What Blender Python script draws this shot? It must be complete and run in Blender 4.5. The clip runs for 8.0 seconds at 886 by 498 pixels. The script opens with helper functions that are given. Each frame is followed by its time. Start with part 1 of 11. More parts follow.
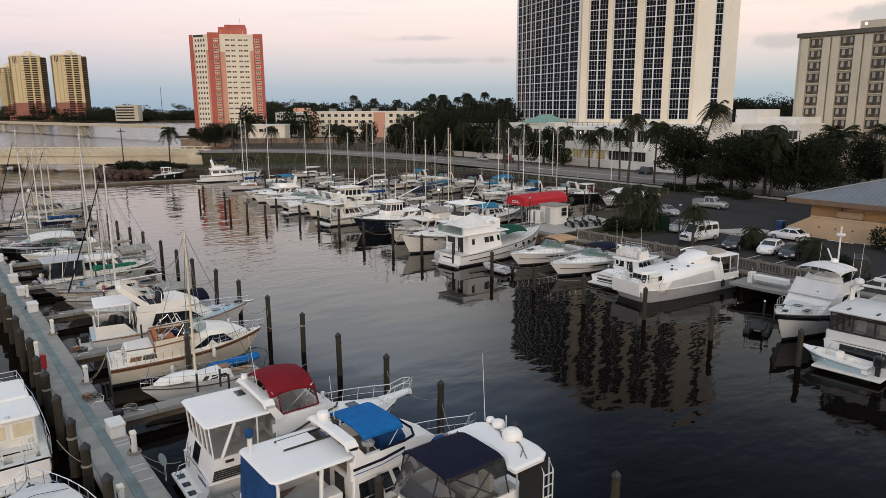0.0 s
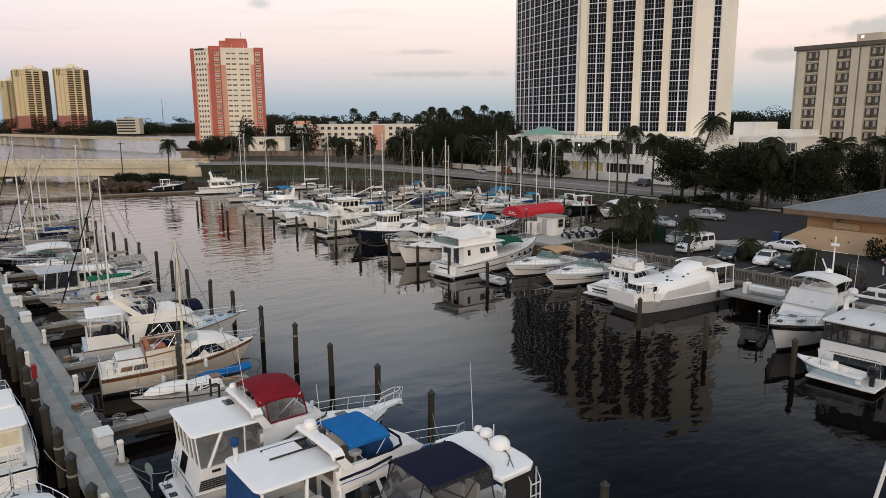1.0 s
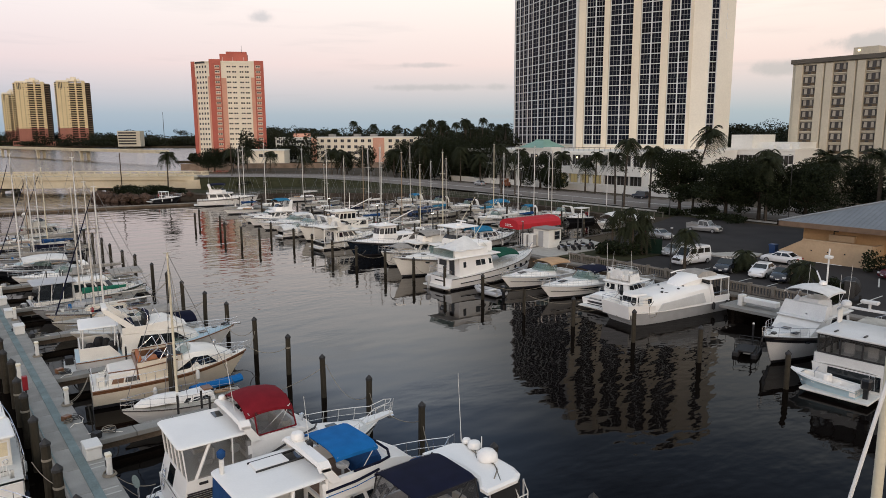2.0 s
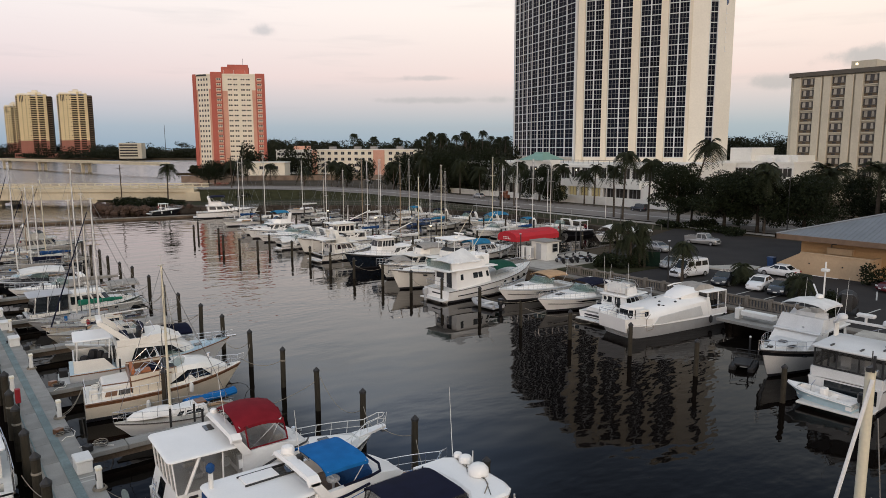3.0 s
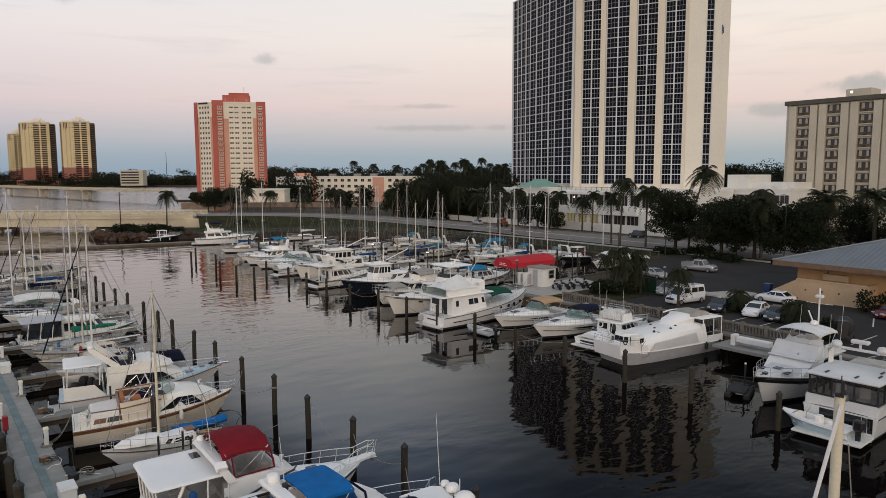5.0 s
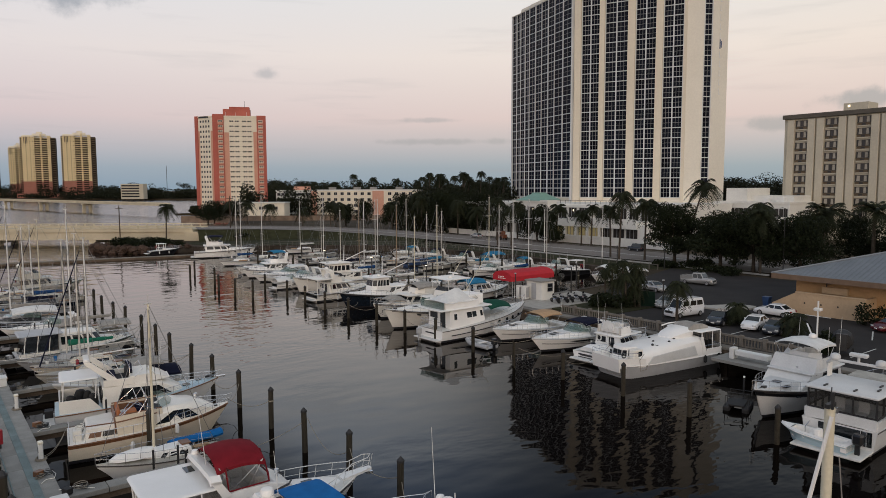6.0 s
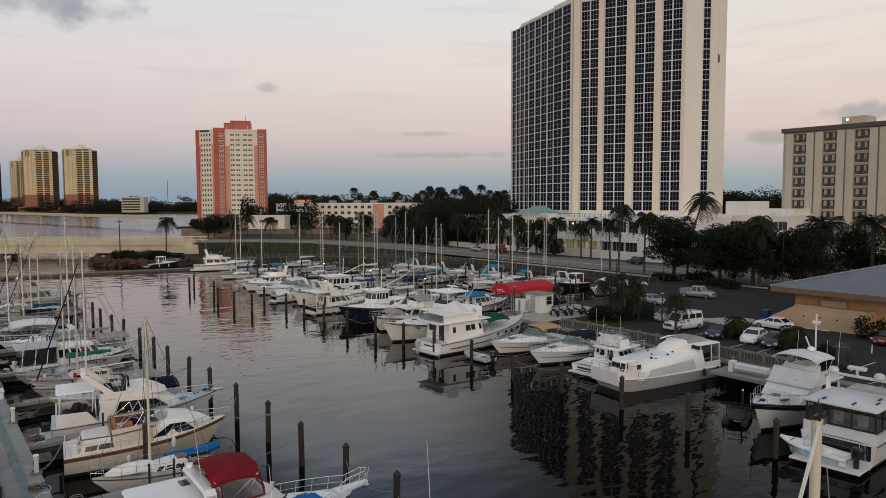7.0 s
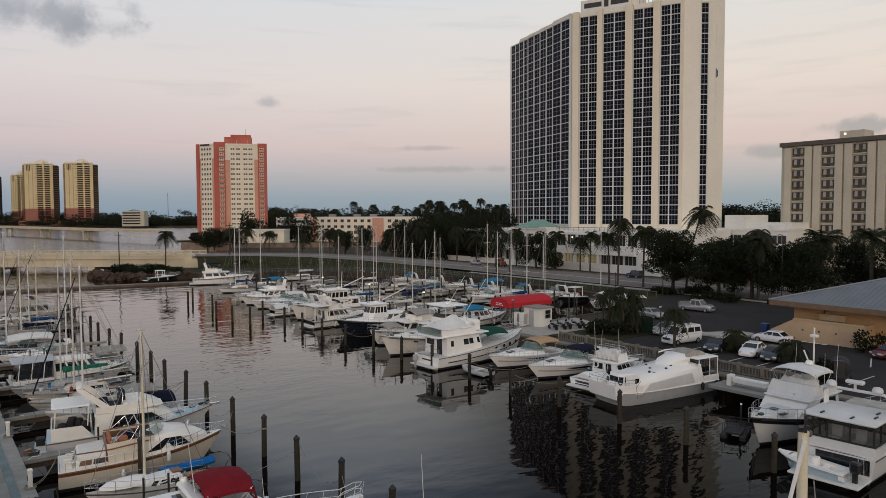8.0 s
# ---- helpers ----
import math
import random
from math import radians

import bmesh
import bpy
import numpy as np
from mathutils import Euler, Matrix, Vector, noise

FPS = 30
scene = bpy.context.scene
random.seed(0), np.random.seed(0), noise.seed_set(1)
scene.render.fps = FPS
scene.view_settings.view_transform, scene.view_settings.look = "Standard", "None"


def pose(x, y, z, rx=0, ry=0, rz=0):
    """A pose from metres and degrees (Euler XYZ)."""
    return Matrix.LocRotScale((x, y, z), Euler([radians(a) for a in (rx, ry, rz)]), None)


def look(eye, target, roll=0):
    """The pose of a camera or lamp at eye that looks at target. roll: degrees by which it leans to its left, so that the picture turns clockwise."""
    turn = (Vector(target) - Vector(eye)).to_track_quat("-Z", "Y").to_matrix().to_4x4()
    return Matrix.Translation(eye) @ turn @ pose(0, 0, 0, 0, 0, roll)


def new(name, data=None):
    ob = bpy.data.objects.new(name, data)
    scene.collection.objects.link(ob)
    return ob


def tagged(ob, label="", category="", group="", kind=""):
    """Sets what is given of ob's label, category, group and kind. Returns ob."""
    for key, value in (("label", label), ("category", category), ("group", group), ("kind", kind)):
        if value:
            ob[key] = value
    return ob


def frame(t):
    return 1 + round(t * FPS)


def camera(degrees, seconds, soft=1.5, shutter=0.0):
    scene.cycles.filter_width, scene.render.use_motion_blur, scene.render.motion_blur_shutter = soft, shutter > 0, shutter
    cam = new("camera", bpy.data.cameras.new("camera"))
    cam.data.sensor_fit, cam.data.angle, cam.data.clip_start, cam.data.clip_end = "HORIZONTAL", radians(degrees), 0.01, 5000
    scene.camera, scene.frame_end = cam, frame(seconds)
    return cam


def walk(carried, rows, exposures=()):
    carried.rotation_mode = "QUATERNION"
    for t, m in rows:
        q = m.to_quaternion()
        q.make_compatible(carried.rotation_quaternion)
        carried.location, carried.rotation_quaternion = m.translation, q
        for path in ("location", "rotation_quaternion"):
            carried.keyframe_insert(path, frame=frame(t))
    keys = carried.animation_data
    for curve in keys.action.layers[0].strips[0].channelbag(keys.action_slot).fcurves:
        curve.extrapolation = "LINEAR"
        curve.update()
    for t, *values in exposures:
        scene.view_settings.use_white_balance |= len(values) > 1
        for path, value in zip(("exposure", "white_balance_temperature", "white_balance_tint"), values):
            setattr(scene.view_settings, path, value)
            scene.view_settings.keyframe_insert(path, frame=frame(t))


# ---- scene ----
cam = camera(65.2, 8.0, 0.5)
PATH = [
    (0, (-3.25, -2.035, 15.431), (8.682, 13.498, 11.451), -0.3),
    (0.5, (-3.058, -2.188, 15.336), (8.898, 13.377, 11.526), -0.3),
    (1, (-2.87, -2.316, 15.244), (9.096, 13.279, 11.624), -0.3),
    (1.5, (-2.694, -2.474, 15.198), (9.296, 13.153, 11.758), -0.3),
    (3, (-2.238, -2.782, 15.224), (9.785, 12.92, 12.304), -0.2),
    (3.5, (-2.13, -2.861, 15.212), (9.911, 12.866, 12.482), -0.2),
    (4, (-2.02, -2.938, 15.227), (10.046, 12.807, 12.677), -0.2),
    (4.5, (-1.936, -3.018, 15.207), (10.135, 12.748, 12.857), -0.2),
    (6, (-1.718, -3.169, 15.146), (10.39, 12.645, 13.376), -0.2),
    (6.5, (-1.671, -3.244, 15.132), (10.435, 12.584, 13.562), -0.2),
    (7, (-1.621, -3.327, 15.129), (10.503, 12.525, 13.739), -0.2),
    (7.5, (-1.555, -3.392, 15.106), (10.577, 12.454, 13.916), -0.2),
    (8, (-1.479, -3.474, 15.099), (10.651, 12.386, 14.109), -0.2),
]
walk(cam, [(t, look(eye, target, roll)) for t, eye, target, roll in PATH], ((0, -0.03), (3, -0.13), (8, -0.54)))

# ---- world, sun, exposure ----
world = bpy.data.worlds.new("world")
scene.world = world
world.use_nodes = True
wn, wl = world.node_tree.nodes, world.node_tree.links
wn.clear()


def wnode(kind, **sets):
    n = wn.new(kind)
    for k, v in sets.items():
        n.inputs[k].default_value = v
    return n


w_out, w_bg = wn.new("ShaderNodeOutputWorld"), wnode("ShaderNodeBackground", Strength=1.0)
w_tc = wn.new("ShaderNodeTexCoord")
w_sep = wn.new("ShaderNodeSeparateXYZ")
wl.new(w_tc.outputs["Generated"], w_sep.inputs[0])
w_ramp = wn.new("ShaderNodeValToRGB")
SKY = [(0.0, (0.325, 0.450, 0.565)), (0.028, (0.385, 0.490, 0.600)), (0.055, (0.58, 0.575, 0.655)), (0.095, (0.86, 0.70, 0.725)),
       (0.18, (1.020, 0.905, 0.885)), (0.28, (0.965, 0.955, 0.99)), (0.35, (0.82, 0.90, 1.05)), (0.42, (0.33, 0.44, 0.67)), (0.52, (0.11, 0.19, 0.36)), (0.75, (0.42, 0.49, 0.59)), (1.0, (0.52, 0.58, 0.66))]
els = w_ramp.color_ramp.elements
while len(els) < len(SKY):
    els.new(0.5)
for e, (p, c) in zip(els, SKY):
    e.position, e.color = p, (*c, 1)
wl.new(w_sep.outputs["Z"], w_ramp.inputs[0])
# low streaks of cloud, long and thin
w_map = wnode("ShaderNodeMapping", Scale=(2.2, 2.2, 26.0))
wl.new(w_tc.outputs["Generated"], w_map.inputs[0])
w_noise = wnode("ShaderNodeTexNoise", Scale=2.3, Detail=5.0, Roughness=0.55)
wl.new(w_map.outputs[0], w_noise.inputs[0])
w_cr = wn.new("ShaderNodeValToRGB")
w_cr.color_ramp.elements[0].position, w_cr.color_ramp.elements[1].position = 0.56, 0.78
wl.new(w_noise.outputs["Fac"], w_cr.inputs[0])
w_fac = wn.new("ShaderNodeMath")
w_fac.operation, w_fac.inputs[1].default_value = "MULTIPLY", 0.22
wl.new(w_cr.outputs[0], w_fac.inputs[0])
w_cloud = wn.new("ShaderNodeMix")
w_cloud.data_type = "RGBA"
w_cloud.inputs["B"].default_value = (0.42, 0.44, 0.50, 1)
wl.new(w_fac.outputs[0], w_cloud.inputs["Factor"])
wl.new(w_ramp.outputs[0], w_cloud.inputs["A"])
# a few grey clouds low in the east: direction, half width, half height, weight
CLOUDS = [((0.138, 0.960, 0.245), 0.10, 0.028, 0.75), ((0.391, 0.907, 0.154), 0.018, 0.009, 0.5), ((0.593, 0.800, 0.095), 0.05, 0.004, 0.45), ((0.597, 0.799, 0.065), 0.11, 0.005, 0.5), ((0.887, 0.455, 0.080), 0.045, 0.010, 0.6), ((0.929, 0.355, 0.106), 0.06, 0.012, 0.7), ((0.195, 0.952, 0.237), 0.05, 0.016, 0.5)]
c_noise = wnode("ShaderNodeTexNoise", Scale=22.0, Detail=6.0, Roughness=0.6)
wl.new(w_tc.outputs["Generated"], c_noise.inputs[0])
sky_out = w_cloud.outputs["Result"]
for c_dir, c_w, c_h, c_k in CLOUDS:
    c_sub = wn.new("ShaderNodeVectorMath")
    c_sub.operation, c_sub.inputs[1].default_value = "SUBTRACT", c_dir
    wl.new(w_tc.outputs["Generated"], c_sub.inputs[0])
    c_mul = wn.new("ShaderNodeVectorMath")
    c_mul.operation, c_mul.inputs[1].default_value = "MULTIPLY", (1 / c_w, 1 / c_w, 1 / c_h)
    wl.new(c_sub.outputs[0], c_mul.inputs[0])
    c_len = wn.new("ShaderNodeVectorMath")
    c_len.operation = "LENGTH"
    wl.new(c_mul.outputs[0], c_len.inputs[0])
    c_wob = wn.new("ShaderNodeMath")
    c_wob.operation, c_wob.inputs[1].default_value = "MULTIPLY_ADD", 2.6
    wl.new(c_noise.outputs["Fac"], c_wob.inputs[0])
    wl.new(c_len.outputs["Value"], c_wob.inputs[2])
    c_rng = wnode("ShaderNodeMapRange")
    c_rng.interpolation_type = "SMOOTHSTEP"
    c_rng.inputs["From Min"].default_value, c_rng.inputs["From Max"].default_value = 1.5, 2.5
    c_rng.inputs["To Min"].default_value, c_rng.inputs["To Max"].default_value = c_k, 0.0
    wl.new(c_wob.outputs[0], c_rng.inputs[0])
    c_mix = wn.new("ShaderNodeMix")
    c_mix.data_type = "RGBA"
    c_mix.inputs["B"].default_value = (0.40, 0.42, 0.48, 1)
    wl.new(c_rng.outputs[0], c_mix.inputs["Factor"])
    wl.new(sky_out, c_mix.inputs["A"])
    sky_out = c_mix.outputs["Result"]
# warmer and a little brighter towards the afterglow
w_dot = wn.new("ShaderNodeVectorMath")
w_dot.operation, w_dot.inputs[1].default_value = "DOT_PRODUCT", (0.93, -0.36, 0.0)
wl.new(w_tc.outputs["Generated"], w_dot.inputs[0])
w_rng = wnode("ShaderNodeMapRange")
w_rng.inputs["From Min"].default_value, w_rng.inputs["From Max"].default_value = -0.6, 1.0
wl.new(w_dot.outputs["Value"], w_rng.inputs[0])
w_glow = wn.new("ShaderNodeMix")
w_glow.data_type = "RGBA"
w_glow.inputs["A"].default_value, w_glow.inputs["B"].default_value = (0.94, 0.97, 1.03, 1), (1.12, 1.08, 0.96, 1)
wl.new(w_rng.outputs[0], w_glow.inputs["Factor"])
w_mul = wn.new("ShaderNodeMix")
w_mul.data_type, w_mul.blend_type = "RGBA", "MULTIPLY"
w_mul.inputs["Factor"].default_value = 1.0
wl.new(sky_out, w_mul.inputs["A"])
wl.new(w_glow.outputs["Result"], w_mul.inputs["B"])
# the bright western sky behind the view
w_west = wn.new("ShaderNodeVectorMath")
w_west.operation, w_west.inputs[1].default_value = "DOT_PRODUCT", (-0.60, -0.76, 0.22)
wl.new(w_tc.outputs["Generated"], w_west.inputs[0])
w_wr = wnode("ShaderNodeMapRange")
w_wr.interpolation_type = "SMOOTHSTEP"
w_wr.inputs["From Min"].default_value, w_wr.inputs["From Max"].default_value = 0.0, 0.95
wl.new(w_west.outputs["Value"], w_wr.inputs[0])
w_wc = wn.new("ShaderNodeVectorMath")
w_wc.operation, w_wc.inputs[0].default_value = "SCALE", (0.68, 0.58, 0.47)
wl.new(w_wr.outputs[0], w_wc.inputs[3])
w_wadd = wn.new("ShaderNodeVectorMath")
# the physical dusk sky lies under it
w_sky = wn.new("ShaderNodeTexSky")
w_sky.sky_type, w_sky.sun_disc = "NISHITA", False
w_sky.sun_elevation, w_sky.sun_rotation = radians(3), radians(215)
w_skym = wn.new("ShaderNodeVectorMath")
w_skym.operation, w_skym.inputs[3].default_value = "SCALE", 0.03
wl.new(w_sky.outputs[0], w_skym.inputs[0])
w_add = wn.new("ShaderNodeVectorMath")
wl.new(w_mul.outputs["Result"], w_wadd.inputs[0])
wl.new(w_wc.outputs[0], w_wadd.inputs[1])
wl.new(w_wadd.outputs[0], w_add.inputs[0])
wl.new(w_skym.outputs[0], w_add.inputs[1])
wl.new(w_add.outputs[0], w_bg.inputs["Color"])
wl.new(w_bg.outputs[0], w_out.inputs[0])

sun = new("sun", bpy.data.lights.new("sun", "SUN"))
sun.data.energy, sun.data.angle, sun.data.color = 0.6, radians(25), (1.0, 0.76, 0.54)
sun.matrix_world = look((0, 0, 60), (60, 80, 40))
scene.view_settings.exposure = 0.0


# ---- materials ----
def mat(name, color, rough=0.6, metal=0.0, var=0.12, scale=1.5, fine=18.0, bump=0.0, tone=None, spec=0.5, rand=0.0, coat=0.0):
    """A surface with broad stains, fine grain and, if asked, relief and a tone of its own for each piece."""
    spec = 0.15 if rough > 0.8 else spec
    m = bpy.data.materials.new(name)
    m.use_nodes = True
    n, l = m.node_tree.nodes, m.node_tree.links
    b = n["Principled BSDF"]
    b.inputs["Roughness"].default_value, b.inputs["Metallic"].default_value = rough, metal
    b.inputs["Specular IOR Level"].default_value, b.inputs["Coat Weight"].default_value = spec, coat
    tc = n.new("ShaderNodeTexCoord")
    a, f = n.new("ShaderNodeTexNoise"), n.new("ShaderNodeTexNoise")
    a.inputs["Scale"].default_value, a.inputs["Detail"].default_value = scale, 4
    f.inputs["Scale"].default_value, f.inputs["Detail"].default_value = fine, 3
    l.new(tc.outputs["Object"], a.inputs[0])
    l.new(tc.outputs["Object"], f.inputs[0])
    add = n.new("ShaderNodeMath")
    add.operation = "MULTIPLY_ADD"
    add.inputs[1].default_value = 0.4
    l.new(f.outputs["Fac"], add.inputs[0])
    sc = n.new("ShaderNodeMath")
    sc.operation, sc.inputs[1].default_value = "MULTIPLY", 0.6
    l.new(a.outputs["Fac"], sc.inputs[0])
    l.new(sc.outputs[0], add.inputs[2])
    fac = add.outputs[0]
    if rand:
        oi = n.new("ShaderNodeObjectInfo")
        mr = n.new("ShaderNodeMath")
        mr.operation, mr.inputs[1].default_value = "MULTIPLY_ADD", rand
        l.new(oi.outputs["Random"], mr.inputs[0])
        l.new(fac, mr.inputs[2])
        fac = mr.outputs[0]
    ramp = n.new("ShaderNodeValToRGB")
    lo = [c * (1 - 1.6 * var) for c in color] if tone is None else tone
    ramp.color_ramp.elements[0].position, ramp.color_ramp.elements[1].position = 0.32, 0.68
    ramp.color_ramp.elements[0].color = (*[max(0, c) for c in lo], 1)
    ramp.color_ramp.elements[1].color = (*[min(0.95, c * (1 + 0.5 * var)) for c in color], 1)
    l.new(fac, ramp.inputs[0])
    l.new(ramp.outputs[0], b.inputs["Base Color"])
    if bump:
        bp = n.new("ShaderNodeBump")
        bp.inputs["Strength"].default_value, bp.inputs["Distance"].default_value = min(1, bump), 0.02
        l.new(add.outputs[0], bp.inputs["Height"])
        l.new(bp.outputs[0], b.inputs["Normal"])
    return m


def glass(name, color=(0.012, 0.016, 0.02), rough=0.06, rand=0.0):
    return mat(name, color, rough, var=0.35, scale=0.8, fine=3, spec=0.6, rand=rand)


def leafmat(name, color, tone):
    m = mat(name, color, 0.6, var=0.3, scale=0.7, fine=5, tone=tone, spec=0.1)
    return m


gelcoat = mat("gelcoat_white", (0.87, 0.86, 0.83), 0.28, var=0.04, scale=0.9, fine=14)
gel_dull = mat("gelcoat_dull_white", (0.64, 0.65, 0.645), 0.38, var=0.1, scale=0.8, fine=12)
gel_cream = mat("gelcoat_cream", (0.84, 0.81, 0.74), 0.32, var=0.09, scale=0.8)
gel_beige = mat("gelcoat_beige", (0.74, 0.66, 0.53), 0.35, var=0.1, scale=0.8)
gel_grey = mat("gelcoat_grey", (0.42, 0.43, 0.44), 0.35, var=0.1)
gel_pale = mat("gelcoat_pale_blue", (0.42, 0.56, 0.62), 0.3, var=0.08)
navy_paint = mat("hull_dark_navy", (0.008, 0.014, 0.024), 0.25, var=0.2)
black_paint = mat("hull_black", (0.012, 0.013, 0.016), 0.3, var=0.2)
blue_paint = mat("hull_blue", (0.03, 0.07, 0.18), 0.3, var=0.2)
boot = mat("boot_stripe", (0.025, 0.025, 0.03), 0.5, var=0.3)
stripe_m = mat("rub_rail_dark", (0.07, 0.06, 0.055), 0.5, var=0.3)
deckm = mat("deck_nonskid", (0.68, 0.68, 0.65), 0.65, var=0.1, scale=2.5, fine=60, bump=0.15)
teak = mat("teak_deck", (0.32, 0.21, 0.14), 0.65, var=0.3, scale=3, fine=30, bump=0.2)
wood_trim = mat("varnished_wood", (0.2, 0.09, 0.04), 0.35, var=0.3, scale=4)
dark_glass = glass("dark_boat_glass")
tint = glass("smoked_acrylic", (0.05, 0.055, 0.06), 0.12)
tube_m = mat("bimini_tube_steel", (0.50, 0.51, 0.52), 0.45, 0.3, var=0.1)
blind_m = mat("window_blind_cream", (0.72, 0.63, 0.44), 0.8, var=0.12, scale=3)
vinyl = mat("clear_vinyl_curtain", (0.05, 0.05, 0.048), 0.12, var=0.15, scale=0.7, fine=2)
vinyl.node_tree.nodes["Principled BSDF"].inputs["Alpha"].default_value = 0.5
screen_m = mat("windscreen_green_glass", (0.16, 0.25, 0.23), 0.08, var=0.15, scale=0.8, fine=2)
screen_m.node_tree.nodes["Principled BSDF"].inputs["Alpha"].default_value = 0.6
chrome = mat("stainless_steel", (0.75, 0.76, 0.78), 0.22, 0.9, var=0.1)
alu = mat("mast_aluminium", (0.62, 0.60, 0.55), 0.4, 0.25, var=0.1)
mast_cream = mat("mast_painted_cream", (0.72, 0.66, 0.50), 0.45, var=0.12, scale=0.6)
mast_white = mat("mast_painted_white", (0.76, 0.75, 0.72), 0.4, var=0.08)
mast_wood = mat("mast_wood", (0.34, 0.25, 0.16), 0.5, var=0.2)
rope = mat("mooring_rope", (0.30, 0.27, 0.22), 0.9, var=0.25)
wire = mat("rigging_wire", (0.22, 0.22, 0.22), 0.4, 0.6)
rubber = mat("black_rubber", (0.015, 0.015, 0.016), 0.7)
cv_red = mat("canvas_red", (0.20, 0.012, 0.02), 0.85, var=0.18, scale=2.2, fine=70, bump=0.3)
cv_blue = mat("canvas_blue", (0.010, 0.14, 0.40), 0.85, var=0.16, scale=2.2, fine=70, bump=0.3)
cv_blue_old = mat("canvas_blue_faded", (0.018, 0.07, 0.20), 0.85, var=0.25, scale=2.2, fine=70, bump=0.3)
cv_navy = mat("canvas_navy", (0.008, 0.010, 0.028), 0.85, var=0.25, scale=2.2, fine=70, bump=0.3)
cv_tan = mat("canvas_tan", (0.48, 0.32, 0.19), 0.85, var=0.15, scale=2, fine=70, bump=0.3)
cv_green = mat("canvas_green", (0.012, 0.075, 0.05), 0.85, var=0.2, scale=2, fine=70, bump=0.3)
cv_teal = mat("canvas_teal", (0.02, 0.17, 0.11), 0.85, var=0.2, scale=2, fine=70, bump=0.3)
cv_grey = mat("canvas_grey", (0.36, 0.34, 0.31), 0.85, var=0.2, scale=2, fine=60, bump=0.3)
cv_white = mat("canvas_white", (0.72, 0.72, 0.70), 0.8, var=0.1, scale=2, fine=60, bump=0.3)
cv_sky = mat("canvas_light_blue", (0.03, 0.20, 0.36), 0.85, var=0.2, scale=2, fine=60, bump=0.3)
screen_green = mat("fence_mesh_dark_green", (0.008, 0.022, 0.014), 0.9, var=0.3, scale=1.5, fine=40)
cv_bright_red = mat("awning_red", (0.46, 0.012, 0.022), 0.75, var=0.12, scale=1.2, fine=60, bump=0.2)
orange_cloth = mat("orange_seat_cloth", (0.42, 0.14, 0.05), 0.8, var=0.15)
pile_wood = mat("pile_wood", (0.040, 0.035, 0.026), 0.85, var=0.35, scale=3, fine=26, bump=0.6, rand=0.3)
pile_cap_m = mat("pile_cap", (0.02, 0.02, 0.021), 0.6)
plank_m = mat("dock_concrete", (0.31, 0.305, 0.285), 0.9, var=0.28, scale=0.7, fine=22, bump=0.3, rand=0.12)
finger_m = mat("finger_concrete", (0.29, 0.285, 0.265), 0.9, var=0.22, scale=0.8, fine=22, bump=0.3)
conduit_m = mat("conduit_blue_grey", (0.19, 0.25, 0.25), 0.8, var=0.3, scale=0.9)
plastic_white = mat("plastic_white", (0.74, 0.74, 0.71), 0.5, var=0.08)
plastic_red = mat("plastic_red", (0.30, 0.012, 0.02), 0.45, var=0.15)
lamp_glow = mat("lamp_lens", (0.9, 0.85, 0.7), 0.3)
concrete = mat("seawall_concrete", (0.23, 0.215, 0.19), 0.9, var=0.25, scale=0.5, fine=12, bump=0.4)
conc_dark = mat("old_concrete_stained", (0.17, 0.13, 0.095), 0.9, var=0.35, scale=0.5, fine=12, bump=0.4)
bridge_m = mat("bridge_concrete", (0.60, 0.53, 0.39), 0.85, var=0.16, scale=0.25, fine=6, bump=0.2)
asphalt = mat("asphalt", (0.040, 0.037, 0.036), 0.9, var=0.22, scale=0.25, fine=20, bump=0.3)
road_m = mat("road_asphalt_worn", (0.23, 0.205, 0.185), 0.9, var=0.15, scale=0.2, fine=14, bump=0.2)
kerb_m = mat("kerb_concrete", (0.42, 0.40, 0.36), 0.9, var=0.15)
paint_line = mat("road_paint_white", (0.55, 0.55, 0.52), 0.8, var=0.2)
grass_m = mat("grass", (0.042, 0.043, 0.020), 0.95, var=0.35, scale=0.6, fine=9, bump=0.6)
wall_brown = mat("stained_brown_concrete", (0.27, 0.20, 0.15), 0.9, var=0.3, scale=0.4, fine=6, bump=0.3)
baluster_m = mat("weathered_concrete", (0.20, 0.18, 0.155), 0.9, var=0.3, scale=1.2, fine=16, bump=0.3)
soil_m = mat("soil_and_scrub", (0.072, 0.056, 0.036), 0.95, var=0.35, scale=0.08, fine=2, bump=0.6)
rock_m = mat("rip_rap_rock", (0.065, 0.044, 0.034), 0.95, var=0.4, scale=1.0, fine=8, bump=0.8, rand=0.25)
stucco = mat("stucco_cream", (0.80, 0.755, 0.655), 0.85, var=0.07, scale=0.08, fine=2.0)
stucco_shell = mat("stucco_warm_yellow", (0.78, 0.70, 0.56), 0.85, var=0.07, scale=0.1, fine=2.0)
stucco_white = mat("stucco_white", (0.76, 0.75, 0.70), 0.85, var=0.08, scale=0.15, fine=2.0)
stucco_beige = mat("stucco_beige", (0.54, 0.495, 0.395), 0.85, var=0.1, scale=0.12, fine=2.0)
stucco_orange = mat("stucco_orange", (0.46, 0.29, 0.15), 0.85, var=0.1, scale=0.3, fine=5)
stucco_peach = mat("stucco_peach", (0.50, 0.37, 0.24), 0.85, var=0.1, scale=0.3, fine=5)
brick_red = mat("red_painted_wall", (0.48, 0.14, 0.105), 0.85, var=0.12, scale=0.15, fine=2)
salmon = mat("salmon_painted_wall", (0.66, 0.36, 0.26), 0.85, var=0.1, scale=0.15, fine=2)
